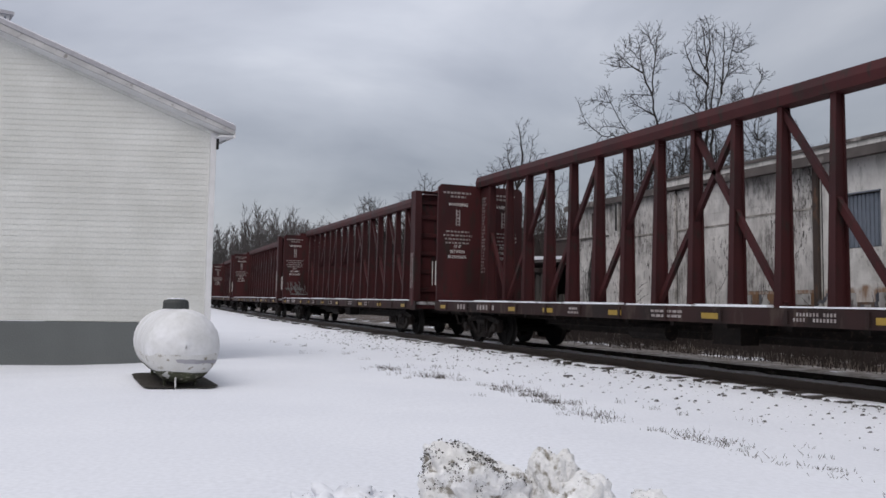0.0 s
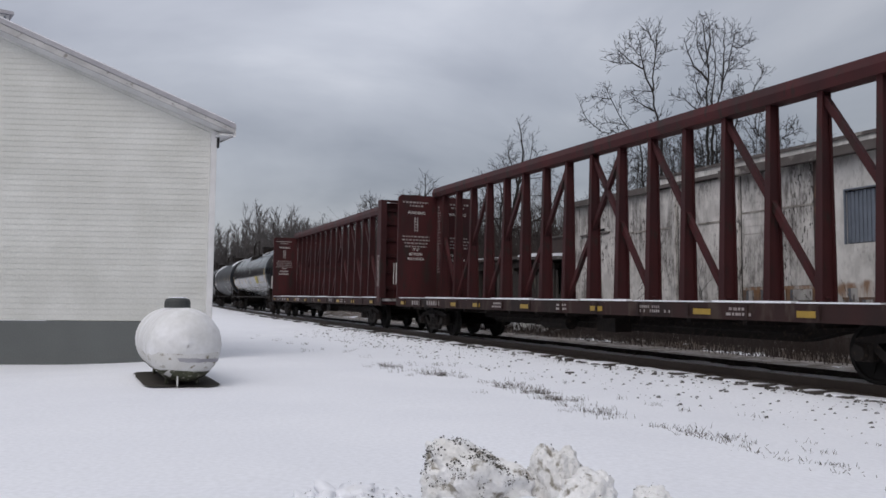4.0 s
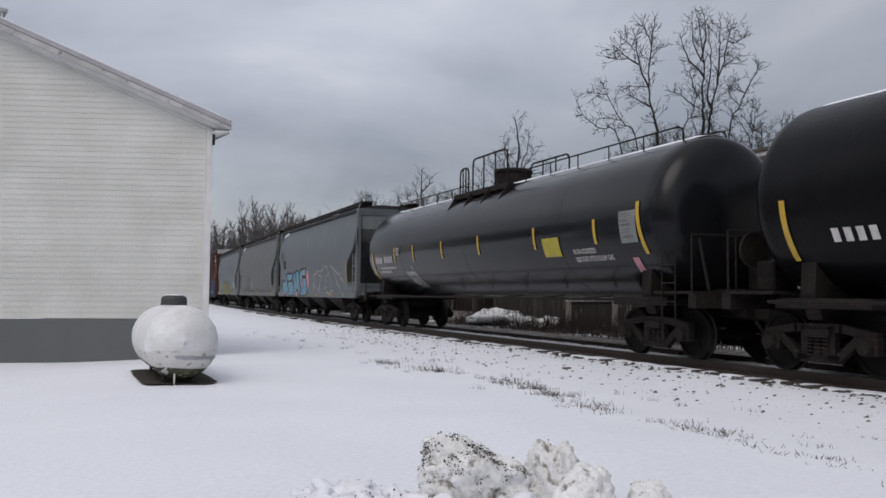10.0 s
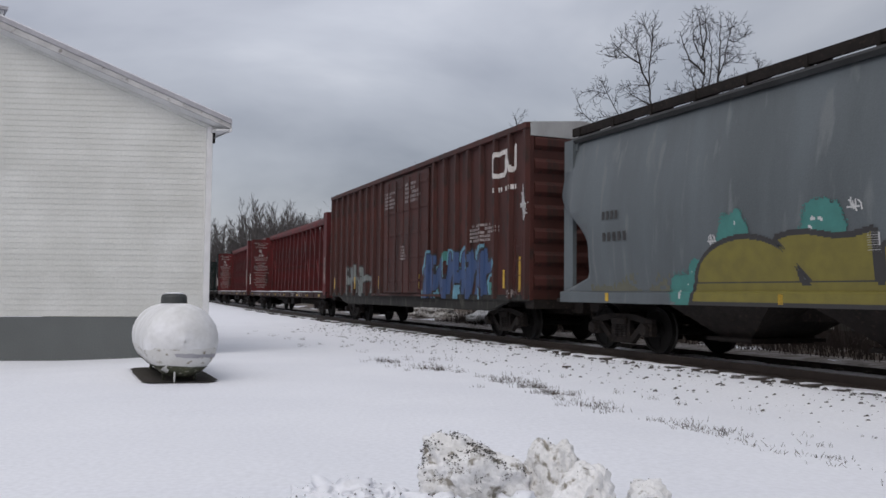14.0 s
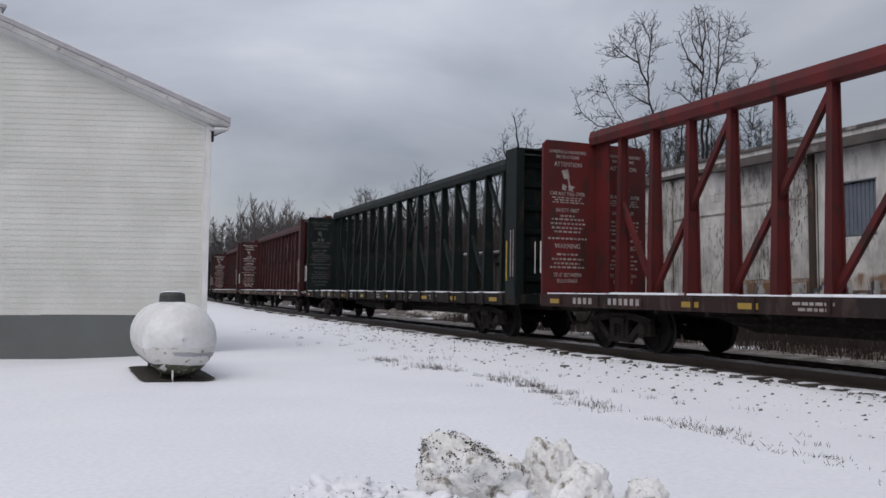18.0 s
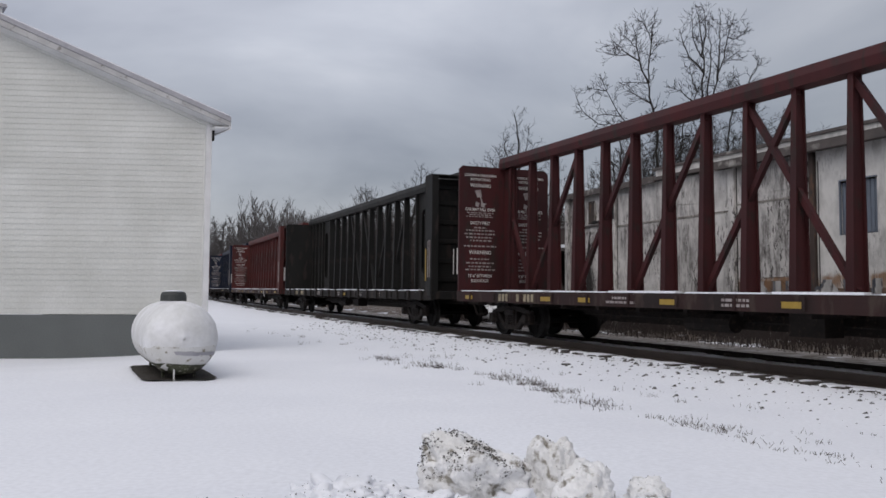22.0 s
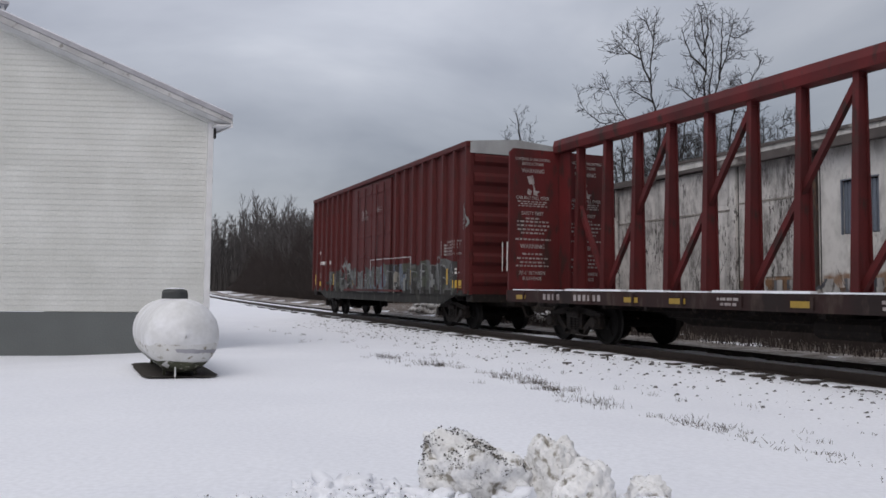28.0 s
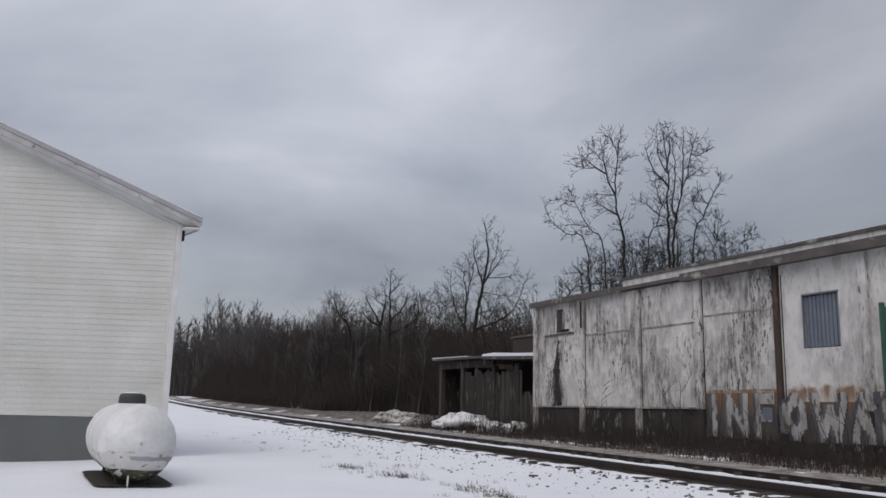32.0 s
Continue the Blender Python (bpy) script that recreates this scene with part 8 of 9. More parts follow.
def fit_out_boxcars():
    s1 = on_box(even_posts([(-1.75, 2.5)]) + [40])
    s2 = on_box(even_posts([(-2.2, 2.35)]) + [40])

    def door_lift(base, a, b):
        return lambda x, z, lift=0.008: (-(1.46 + 0.098 + lift) if a - 0.02 < x < b + 0.02 else base(x, z, lift))
    s1d, s2d = door_lift(s1, -1.75, 2.5), door_lift(s2, -2.2, 2.35)
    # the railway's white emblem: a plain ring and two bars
    ring = [((7.15, 4.22), (7.15, 4.62)), ((7.15, 4.62), (7.25, 4.72)), ((7.25, 4.72), (7.70, 4.74)), ((7.15, 4.22), (7.25, 4.15)), ((7.25, 4.15), (7.62, 4.15)), ((7.62, 4.15), (7.72, 4.25)), ((7.72, 4.25), (7.75, 4.74)), ((7.75, 4.74), (7.86, 4.70)), ((7.86, 4.70), (8.12, 4.22)), ((8.12, 4.22), (8.24, 4.26)), ((8.24, 4.26), (8.26, 4.80))]
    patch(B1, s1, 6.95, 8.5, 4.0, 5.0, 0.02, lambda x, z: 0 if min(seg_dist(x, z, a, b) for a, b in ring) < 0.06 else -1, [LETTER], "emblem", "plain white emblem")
    marks(B1, s1, 7.05, 8.35, 3.74, 3.92, 10, seed=1, name="car_number")
    rnd = random.Random(6)
    strokes = []
    for i in range(9):
        x = 2.4 + i * 0.52
        strokes += [((x, 1.0), (x + rnd.uniform(-0.1, 0.3), 2.2)), ((x, rnd.uniform(1.2, 1.9)), (x + 0.4, rnd.uniform(1.1, 2.1)))]
    patch(B1, s1d, 2.05, 7.9, 0.99, 2.55, 0.03, bubble(strokes, 0.13, 0.05, 0.14, 3.0, lambda x, z, d: 2 if d < 0.27 and noise.noise(Vector((x * 2, z * 2, 2))) > 0.0 else (3 if d < 0.4 and noise.noise(Vector((x, z * 2, 9))) > 0.25 else -1)), [SPRAY["blue"], SPRAY["black"], SPRAY["sky"], SPRAY["teal"]], label="blue graffiti along the sill")
    strokes = [((x, 1.15), (x + rnd.uniform(-0.2, 0.3), 2.05)) for x in (-6.4, -5.9, -5.3, -4.6, -4.0, -3.4)] + [((-6.3, 1.6), (-5.0, 1.7)), ((-4.6, 1.6), (-3.3, 1.7))]
    patch(B1, s1, -6.8, -2.9, 1.0, 2.3, 0.035, bubble(strokes, 0.10, 0.05, 0.12, 6.0), [SPRAY["pale"], SPRAY["soot"]], label="pale grey graffiti")
    scrawl(B1, s1, 8.75, 3.35, 0.45, 0.9, 51, SPRAY["white"], 12, 0.02, label="white tag")
    for x, z, w_, h_, sd in ((-1.6, 4.0, 1.2, 0.62, 2), (0.5, 4.05, 1.5, 0.7, 3), (5.6, 2.5, 1.9, 0.5, 4), (0.1, 2.2, 0.6, 0.5, 8), (7.9, 1.05, 0.7, 0.2, 9)):
        marks(B1, s1d, x, x + w_, z, z + h_, 12, FADED, rows=5, seed=sd)
    panel(B1, s1, 8.45, 8.58, 1.2, 2.05, YELLOW, "placard", "yellow vertical mark")
    # last boxcar: a many-coloured sprayed belt with thin pale outlines
    strokes, pale_lines = [], []
    for i in range(34):
        x = -6.2 + i * 0.42
        top = rnd.uniform(1.6, 2.0)
        strokes += [((x, 1.0), (x + rnd.uniform(-0.1, 0.15), top)), ((x, rnd.uniform(1.1, 1.8)), (x + 0.35, rnd.uniform(1.1, 1.9)))]
        # outlines: upright boxes inside the sprayed frame, arches elsewhere
        za, zb, wd = rnd.uniform(1.05, 1.35), top + rnd.uniform(-0.25, 0.12), rnd.uniform(0.16, 0.34)
        lean = rnd.uniform(-0.05, 0.05) if 0.2 < x < 4.3 else rnd.uniform(-0.18, 0.18)
        pale_lines += [((x, za), (x + lean, zb)), ((x + lean, zb), (x + lean + wd, zb + rnd.uniform(-0.06, 0.06))), ((x + lean + wd, zb), (x + wd, za + rnd.uniform(-0.1, 0.4)))]
        if rnd.random() < 0.5:
            pale_lines.append(((x + 0.03, rnd.uniform(1.3, 1.7)), (x + wd, rnd.uniform(1.3, 1.7))))

    def belt(x, z):
        wx = x + 0.06 * noise.noise(Vector((x * 3, z * 3, 1)))
        wz = z + 0.06 * noise.noise(Vector((x * 3, z * 3, 5)))
        near = [s_ for s_ in pale_lines if abs(s_[0][0] - wx) < 0.7]
        if near and min(seg_dist(wx, wz, *s_) for s_ in near) < 0.012 + 0.016 * noise.noise(Vector((x * 3, z * 3, 14))):
            return 4
        n = noise.noise(Vector((wx * 1.5, wz * 0.8, 3)))
        top = 1.85 + 0.28 * noise.noise(Vector((x * 1.3, 0, 8))) + (0.12 if x > 0.4 else 0)
        if z > top or x < -6.2 + 0.3 * noise.noise(Vector((z * 4, 1, 1))):
            return -1
        near = [s_ for s_ in strokes if abs(s_[0][0] - wx) < 0.7]
        if near and min(seg_dist(wx, wz, *s_) for s_ in near) < 0.045 + 0.03 * noise.noise(Vector((x * 6, z * 6, 2))):
            return 0
        if noise.noise(Vector((wx * 2.2, wz * 1.5, 31))) > (0.2 if x < 0.2 else 0.38):
            return -1 if x < 4.4 else 0
        if noise.noise(Vector((wx * 5, wz * 5, 17))) > 0.22:
            return 0
        boxed = 0.2 < x < 4.3
        return (2 if boxed else 1) if n > 0.26 else ((5 if boxed else 1) if n > 0.0 else (3 if n > -0.28 else 0))
    patch(B2, s2d, -6.4, 8.2, 1.0, 2.3, 0.02, belt, [SPRAY["soot"], SPRAY["ash"], SPRAY["tan"], SPRAY["moss"], SPRAY["silver"], SPRAY["slate"]], label="faded many-coloured graffiti belt along the sill")
    frame_ = [((0.2, 2.18), (4.3, 2.18)), ((4.3, 2.18), (4.3, 1.1)), ((0.2, 2.18), (0.2, 1.6))]
    patch(B2, s2d, 0.1, 4.4, 1.0, 2.25, 0.025, lambda x, z: 0 if min(seg_dist(x, z, a, b) for a, b in frame_) < 0.013 else -1, [SPRAY["white"]], label="thin white sprayed frame")
    panel(B2, s2, 8.08, 8.5, 1.18, 1.4, YELLOW, "placard", "yellow placard")
    panel(B2, s2, -7.94, -7.5, 1.22, 1.43, YELLOW, "placard", "yellow placard")
    panel(B2, s2, 8.9, 8.99, 1.23, 2.15, YELLOW, "placard", "yellow vertical mark")
    marks(B2, s2, 8.08, 8.45, 1.45, 1.75, 4, rows=3, seed=4)
    marks(B2, s2, -7.95, -7.0, 2.66, 2.88, 3, seed=5, name="car_number")
    marks(B2, s2, -7.85, -5.85, 2.18, 2.40, 6, seed=6)
    marks(B2, s2, -7.9, -7.0, 1.55, 1.8, 8, FADED, rows=3, seed=7)
    for x, z, w_, h_, sd in ((7.2, 2.1, 1.4, 0.45, 2), (-1.0, 3.7, 0.9, 0.4, 3), (0.8, 3.9, 0.8, 0.2, 5)):
        marks(B2, s2d, x, x + w_, z, z + h_, 9, FADED, rows=5, seed=sd)
    scrawl(B2, s2, 8.75, 3.2, 0.4, 0.8, 61, SPRAY["silver"], 9, 0.014, label="pale tag")
    scrawl(B2, s2d, -3.3, 2.0, 1.0, 0.9, 62, SPRAY["silver"], 8, 0.03, label="grey tag")


def fit_out_flats():
    """Reporting marks along the sills of some lumber flats."""
    flat = lambda x, z, lift=0.006: -(1.45 + lift)
    rnd = random.Random(17)
    for n, (car, _, _) in enumerate(TRAIN):
        if car.name.startswith("centre_beam"):
            k = rnd.uniform(-0.3, 0.3)
            if n in (15, 16, 17, 18):
                marks(car, flat, -8.35 + k, -7.8 + k, 0.90, 1.08, 3, TAN_LETTER, seed=rnd.randint(0, 99), name="car_number", gap=0.3)
                marks(car, flat, -7.4 + k, -6.5 + k, 0.90, 1.08, 5, TAN_LETTER, seed=rnd.randint(0, 99), gap=0.3)
            else:
                marks(car, flat, -9.4 + k, -8.6 + k, 0.93, 1.06, 4, FADED, seed=rnd.randint(0, 99), name="car_number")
                marks(car, flat, -8.1 + k, -7.0 + k, 0.93, 1.06, 6, FADED, seed=rnd.randint(0, 99))
            marks(car, flat, 3.0 + k, 4.0 + k, 0.91, 1.07, 9, FADED, rows=2, seed=rnd.randint(0, 99))
    # stencilled columns on the webs beside the rear bulkheads, yellow strips on some front plates
    web = lambda x, z, lift=0.0: -0.036
    for n, (car, _, _) in enumerate(TRAIN):
        if car.name.startswith("centre_beam") and n < 13:
            marks(car, web, -10.82, -10.50, 2.0, 4.35, 4, GRIMY if "green" in car["label"] else FADED, rows=24, seed=n, name="stencilled_column")
    for n in (3, 15, 18, 20):
        part("edge_reflector", box_bm(CB_HALF - 0.52, CB_HALF - 0.46, -1.462, -1.446, 1.45, 2.45), DULL_YELLOW, TRAIN[n][0], "dull yellow vertical strip")
    for n in (16, 19):
        car = TRAIN[n][0]
        plate = part("data_plate", box_bm(5.55, 5.90, -1.462, -1.452, 0.70, 1.06), SPRAY["soot"], car, "dark data plate framed in white")
        for a, b, c, d in ((5.55, 5.90, 0.70, 0.72), (5.55, 5.90, 1.04, 1.06), (5.55, 5.57, 0.72, 1.04), (5.88, 5.90, 0.72, 1.04), (5.62, 5.83, 0.94, 0.98), (5.62, 5.80, 0.86, 0.89), (5.62, 5.83, 0.78, 0.81)):
            part("plate_line", box_bm(a, b, -1.466, -1.462, c, d), LETTER, plate)
    for n, y, z, sd in ((1, -0.8, 1.75, 81), (1, -0.5, 1.6, 82)):
        g = scrawl(TRAIN[n][0], lambda x, z_, lift=0.0: 0.0, y, z, 1.0, 0.8, sd, SPRAY["silver"], 8, 0.012, label="pale scrawled graffiti on the bulkhead")
        g.matrix_basis = Matrix.Translation((-CB_HALF + 0.082, 0, 0)) @ Matrix.Rotation(math.pi / 2, 4, "Z")
    marks(TRAIN[4][0], flat, -4.6, -3.2, 0.92, 1.08, 5, FADED, seed=5)


fit_out_tanks()
fit_out_hoppers()
fit_out_boxcars()
fit_out_flats()


# ---- the block building's graffiti, rust band and block joints ----
SHADOW = mat("slate_graffiti_shade", (0.055, 0.062, 0.08), (0.14, 0.14, 0.15), scale=5.0, amount=0.9, rough=0.9, bump=0.2, streak=3.0)
CHALKY = mat("chalky_graffiti_fill", (0.46, 0.448, 0.435), (0.22, 0.208, 0.20), scale=3.0, amount=0.9, rough=0.9, bump=0.3, streak=2.5, third=(0.10, 0.085, 0.08), third_amount=0.3)


def fit_out_building():
    b = bpy.data.objects["old_building"]
    wall = lambda x, z, lift=0.0: 0.055 - lift - (0.115 if any(abs(x - p) < 0.12 for p in BAYS) else 0.0)

    glyphs = {"I": [((0.5, 0), (0.5, 1))], "N": [((0.1, 0), (0.1, 1)), ((0.1, 1), (0.9, 0)), ((0.9, 0), (0.9, 1))], "F": [((0.15, 0), (0.15, 1)), ((0.15, 1), (0.9, 1)), ((0.15, 0.5), (0.75, 0.5))], "O": [((0.1, 0.3), (0.1, 0.7)), ((0.1, 0.7), (0.5, 1)), ((0.5, 1), (0.9, 0.7)), ((0.9, 0.7), (0.9, 0.3)), ((0.9, 0.3), (0.5, 0)), ((0.5, 0), (0.1, 0.3))], "W": [((0.0, 1), (0.25, 0)), ((0.25, 0), (0.5, 0.7)), ((0.5, 0.7), (0.72, 0)), ((0.72, 0), (1, 1))], "A": [((0.05, 0), (0.5, 1)), ((0.5, 1), (0.95, 0)), ((0.25, 0.35), (0.75, 0.35))], "R": [((0.1, 0), (0.1, 1)), ((0.1, 1), (0.8, 0.9)), ((0.8, 0.9), (0.8, 0.6)), ((0.8, 0.6), (0.1, 0.5)), ((0.3, 0.5), (0.9, 0))]}
    strokes = []
    for ch, x, w_ in (("I", 8.56, 0.32), ("N", 9.15, 0.72), ("F", 10.12, 0.58), ("O", 11.08, 0.55), ("W", 11.92, 0.80), ("A", 12.92, 0.55), ("R", 13.65, 0.55)):
        strokes += placed(glyphs[ch], x, 0.74, w_, 0.84)
    deep = lambda x, z, lift=0.0: wall(x, z) - 0.02

    def block_letter(x, z):
        # a pale fill with a dark shade thrown to the left, both worn through
        wear = noise.noise(Vector((x * 9, z * 3, 4))) + 0.6 * noise.noise(Vector((x * 30, z * 9, 1)))
        reach = lambda px: min(max(abs((px - a[0]) - (q[0] - a[0]) * max(0, min(1, ((px - a[0]) * (q[0] - a[0]) + (z - a[1]) * (q[1] - a[1])) / max(1e-9, (q[0] - a[0]) ** 2 + (q[1] - a[1]) ** 2)))), 0.7 * abs((z - a[1]) - (q[1] - a[1]) * max(0, min(1, ((px - a[0]) * (q[0] - a[0]) + (z - a[1]) * (q[1] - a[1])) / max(1e-9, (q[0] - a[0]) ** 2 + (q[1] - a[1]) ** 2))))) for a, q in strokes)
        if reach(x) < 0.088:
            return 0 if wear < 0.85 else -1
        return 1 if reach(x + 0.09) < 0.088 and wear < 0.35 else -1
    patch(b, deep, 8.3, 14.8, 0.42, 1.85, 0.03, block_letter, [CHALKY, SHADOW], label="large pale block-letter graffiti")
    patch(b, lambda x, z, lift=0.0: wall(x, z) - 0.024, 10.36, 10.66, 1.06, 1.36, 0.02, lambda x, z: 0 if noise.noise(Vector((x * 4, z * 4, 2))) > -0.15 else -1, [SHUTTER], label="blue sprayed fill")
    # courses of blocks in the third and fourth bays, each slightly proud of its joints
    rnd = random.Random(23)
    block = mesh_of("block", box_bm(0.003, 0.397, -0.007, 0.0, 0.003, 0.197, bevel=0.003), WALL_BLOCK)
    half = mesh_of("half_block", box_bm(0.003, 0.197, -0.007, 0.0, 0.003, 0.197, bevel=0.003), WALL_BLOCK)
    for x0, x1, z0 in ((2.97, 5.52, 1.40), (5.80, 8.12, 1.40), (8.40, 10.86, 1.80)):
        for row in range(int((4.82 - z0) / 0.2)):
            z, x = z0 + 0.2 * row, x0
            if row % 2:
                part("block", half, None, b, at=pose(x, 0.058 + rnd.uniform(-0.003, 0.002), z))
                x += 0.2
            while x < x1 - 0.19:
                full = x < x1 - 0.39
                if rnd.random() < 0.97:
                    part("block", block if full else half, None, b, at=pose(x, 0.058 + rnd.uniform(-0.003, 0.002), z))
                x += 0.4 if full else 0.2
    # black streaks below the eave and the first bay's drain stain
    def drip(x, z):
        soft = 1.15 - abs(x - 1.32 - 0.06 * math.sin(z * 2)) / (0.22 + 0.06 * (3.3 - z)) - 0.5 * smooth(2.6, 3.45, z)
        return 0 if soft > 0.45 + 0.55 * noise.noise(Vector((x * 38, z * 7, 5))) + 0.2 * noise.noise(Vector((x * 80, z * 50, 1))) else -1
    patch(b, lambda x, z, lift=0.0: wall(x, z) - 0.008, 0.7, 2.0, 1.36, 3.6, 0.017, drip, [WALL_BASE], "stain", "black run-off stains")["kind"] = "stuff"


fit_out_building()


# ---- snow, weeds and stones on the ground ----
def lump(name, x, y, sx, sy, sz, seed, material, label, rough=0.35, cuts=3, square=0.0, crumbs=0, turn=None, lean=0.0, fall=0.0):
    """A broken chunk of ploughed snow resting on the ground."""
    bm = bmesh.new()
    bmesh.ops.create_icosphere(bm, subdivisions=cuts, radius=1.0)
    for v in bm.verts:
        p = v.co.copy()
        n = noise.noise(p * 1.6 + Vector((seed, 0, 0))) * rough + noise.noise(p * 4.2 + Vector((0, seed, 0))) * rough * 0.45 + noise.noise(p * 10 + Vector((0, 0, seed))) * rough * 0.22
        if square:
            # squarer, like a slab torn out by the plough
            m = max(abs(c) for c in p)
            p = p.lerp(p / m, square)
            n += 0.10 * abs(noise.noise(p * 3 + Vector((seed, 2, 0)))) + 0.05 * noise.noise(p * 22)
        q = p * (1 + n)
        v.co = Vector((q.x * sx, q.y * sy, max(q.z, -0.35) * sz))
        # a slab lying tilted: undercut in front, its top falling to one end
        up = max(q.z + 0.35, 0.0) * sz
        v.co.y -= lean * up
        v.co.x -= 0.6 * lean * up
        v.co.z -= fall * q.x * up
    spots = [(v.co.copy(), v.normal.copy()) for v in bm.verts if v.co.z > -0.1 * sz]
    ob = new(name, mesh_of(name, bm, material, True))
    ob.matrix_basis = pose(x, y, ground_z(x, y) + 0.25 * sz, 0, 0, turn if turn is not None else seed * 37 % 360)
    if crumbs:
        # soil and gravel caught in the snow, in clusters
        rnd = random.Random(int(seed * 10))
        verts, faces = [], []
        bmt = [c for c in spots if noise.noise(c[0] * 14 + Vector((seed, 0, 3))) > (-0.02 if c[1].z > 0.45 or c[0].x < -0.8 * sx else 0.66)] or spots
        for k in range(crumbs):
            c, nn = rnd.choice(bmt if rnd.random() < 0.98 else spots)
            r = 0.0012 + 0.0048 * rnd.random() ** 4
            o = c + Vector((rnd.gauss(0, 0.006), rnd.gauss(0, 0.006), rnd.gauss(0, 0.006)))
            b = len(verts)
            for e in ((1, 0, 0), (-1, 0, 0), (0, 1, 0), (0, -1, 0), (0, 0, 1), (0, 0, -1)):
                verts.append(tuple(o + Vector(e) * r * rnd.uniform(0.6, 1.5)))
            for f in ((0, 2, 4), (2, 1, 4), (1, 3, 4), (3, 0, 4), (2, 0, 5), (1, 2, 5), (3, 1, 5), (0, 3, 5)):
                faces.append(tuple(b + i for i in f))
        me = bpy.data.meshes.new("soil")
        me.from_pydata(verts, [], faces)
        me.materials.append(SOIL)
        ob2 = part("soil", me, None, ob, "dark soil and gravel stuck in the snow")
        ob2["kind"] = "stuff"
    return tagged(ob, label, "snow pile", "ploughed snow before the yard")


lump("snow_chunk", 0.22, 4.45, 0.285, 0.20, 0.255, 4.4, SLAB_SNOW, "large broken slab of dirty ploughed snow", 0.24, 5, 0.28, 3200, 6, 0.35, 0.24)
lump("snow_chunk", 0.57, 4.42, 0.15, 0.14, 0.27, 9.2, SLAB_SNOW, "ploughed snow chunk with a few specks of soil", 0.24, 5, 0.15, 90, 40, 0.1, 0.0)
lump("snow_chunk", 1.06, 4.36, 0.11, 0.10, 0.10, 8.3, SLAB_SNOW, "dirty ploughed snow chunk", 0.4, 4, 0.2, 60)
lump("snow_chunk", 0.72, 4.30, 0.17, 0.15, 0.17, 7.1, SLAB_SNOW, "ploughed snow chunk with a few specks of soil", 0.26, 5, 0.2, 50)
for i, (x, y, r) in enumerate(((-0.60, 4.32, 0.11), (-0.50, 4.28, 0.08), (-0.36, 4.30, 0.10), (-0.26, 4.27, 0.075), (-0.15, 4.3, 0.085), (-0.05, 4.22, 0.1), (-0.72, 4.22, 0.07), (-0.86, 4.15, 0.045), (-0.42, 4.18, 0.08), (-0.2, 4.15, 0.08), (1.05, 4.2, 0.07), (0.95, 4.1, 0.06), (0.88, 4.25, 0.06), (-1.05, 4.1, 0.03), (0.35, 4.1, 0.1), (0.1, 4.08, 0.08), (-0.50, 4.44, 0.14), (-0.33, 4.44, 0.125), (-0.68, 4.38, 0.10), (-0.97, 4.3, 0.06), (-1.2, 4.3, 0.05), (-1.34, 4.26, 0.05), (-0.18, 4.4, 0.09))):
    lump("snow_lump", x, y, r * 1.1, r * 0.9, r * 0.62, 11.3 + i * 1.7, SNOW, "small lump of ploughed snow with specks of soil", 0.75, 4, 0.3, 40)
for i, (s, w, r, h) in enumerate(((31.0, 4.4, 1.7, 0.42), (28.6, 4.5, 0.8, 0.24), (27.2, 4.6, 0.65, 0.30), (38.8, 4.6, 1.2, 0.40), (41.5, 5.0, 0.9, 0.28))):
    p = rail_point(s, w)
    lump("snow_mound", p.x, p.y, r, r * 0.7, h, 31.0 + i * 2.3, MUDDY_SNOW if i > 2 else DIRTY_SNOW, "mud-streaked snow mound beside the track" if i > 2 else "snow mound beside the track", 0.42, 4)


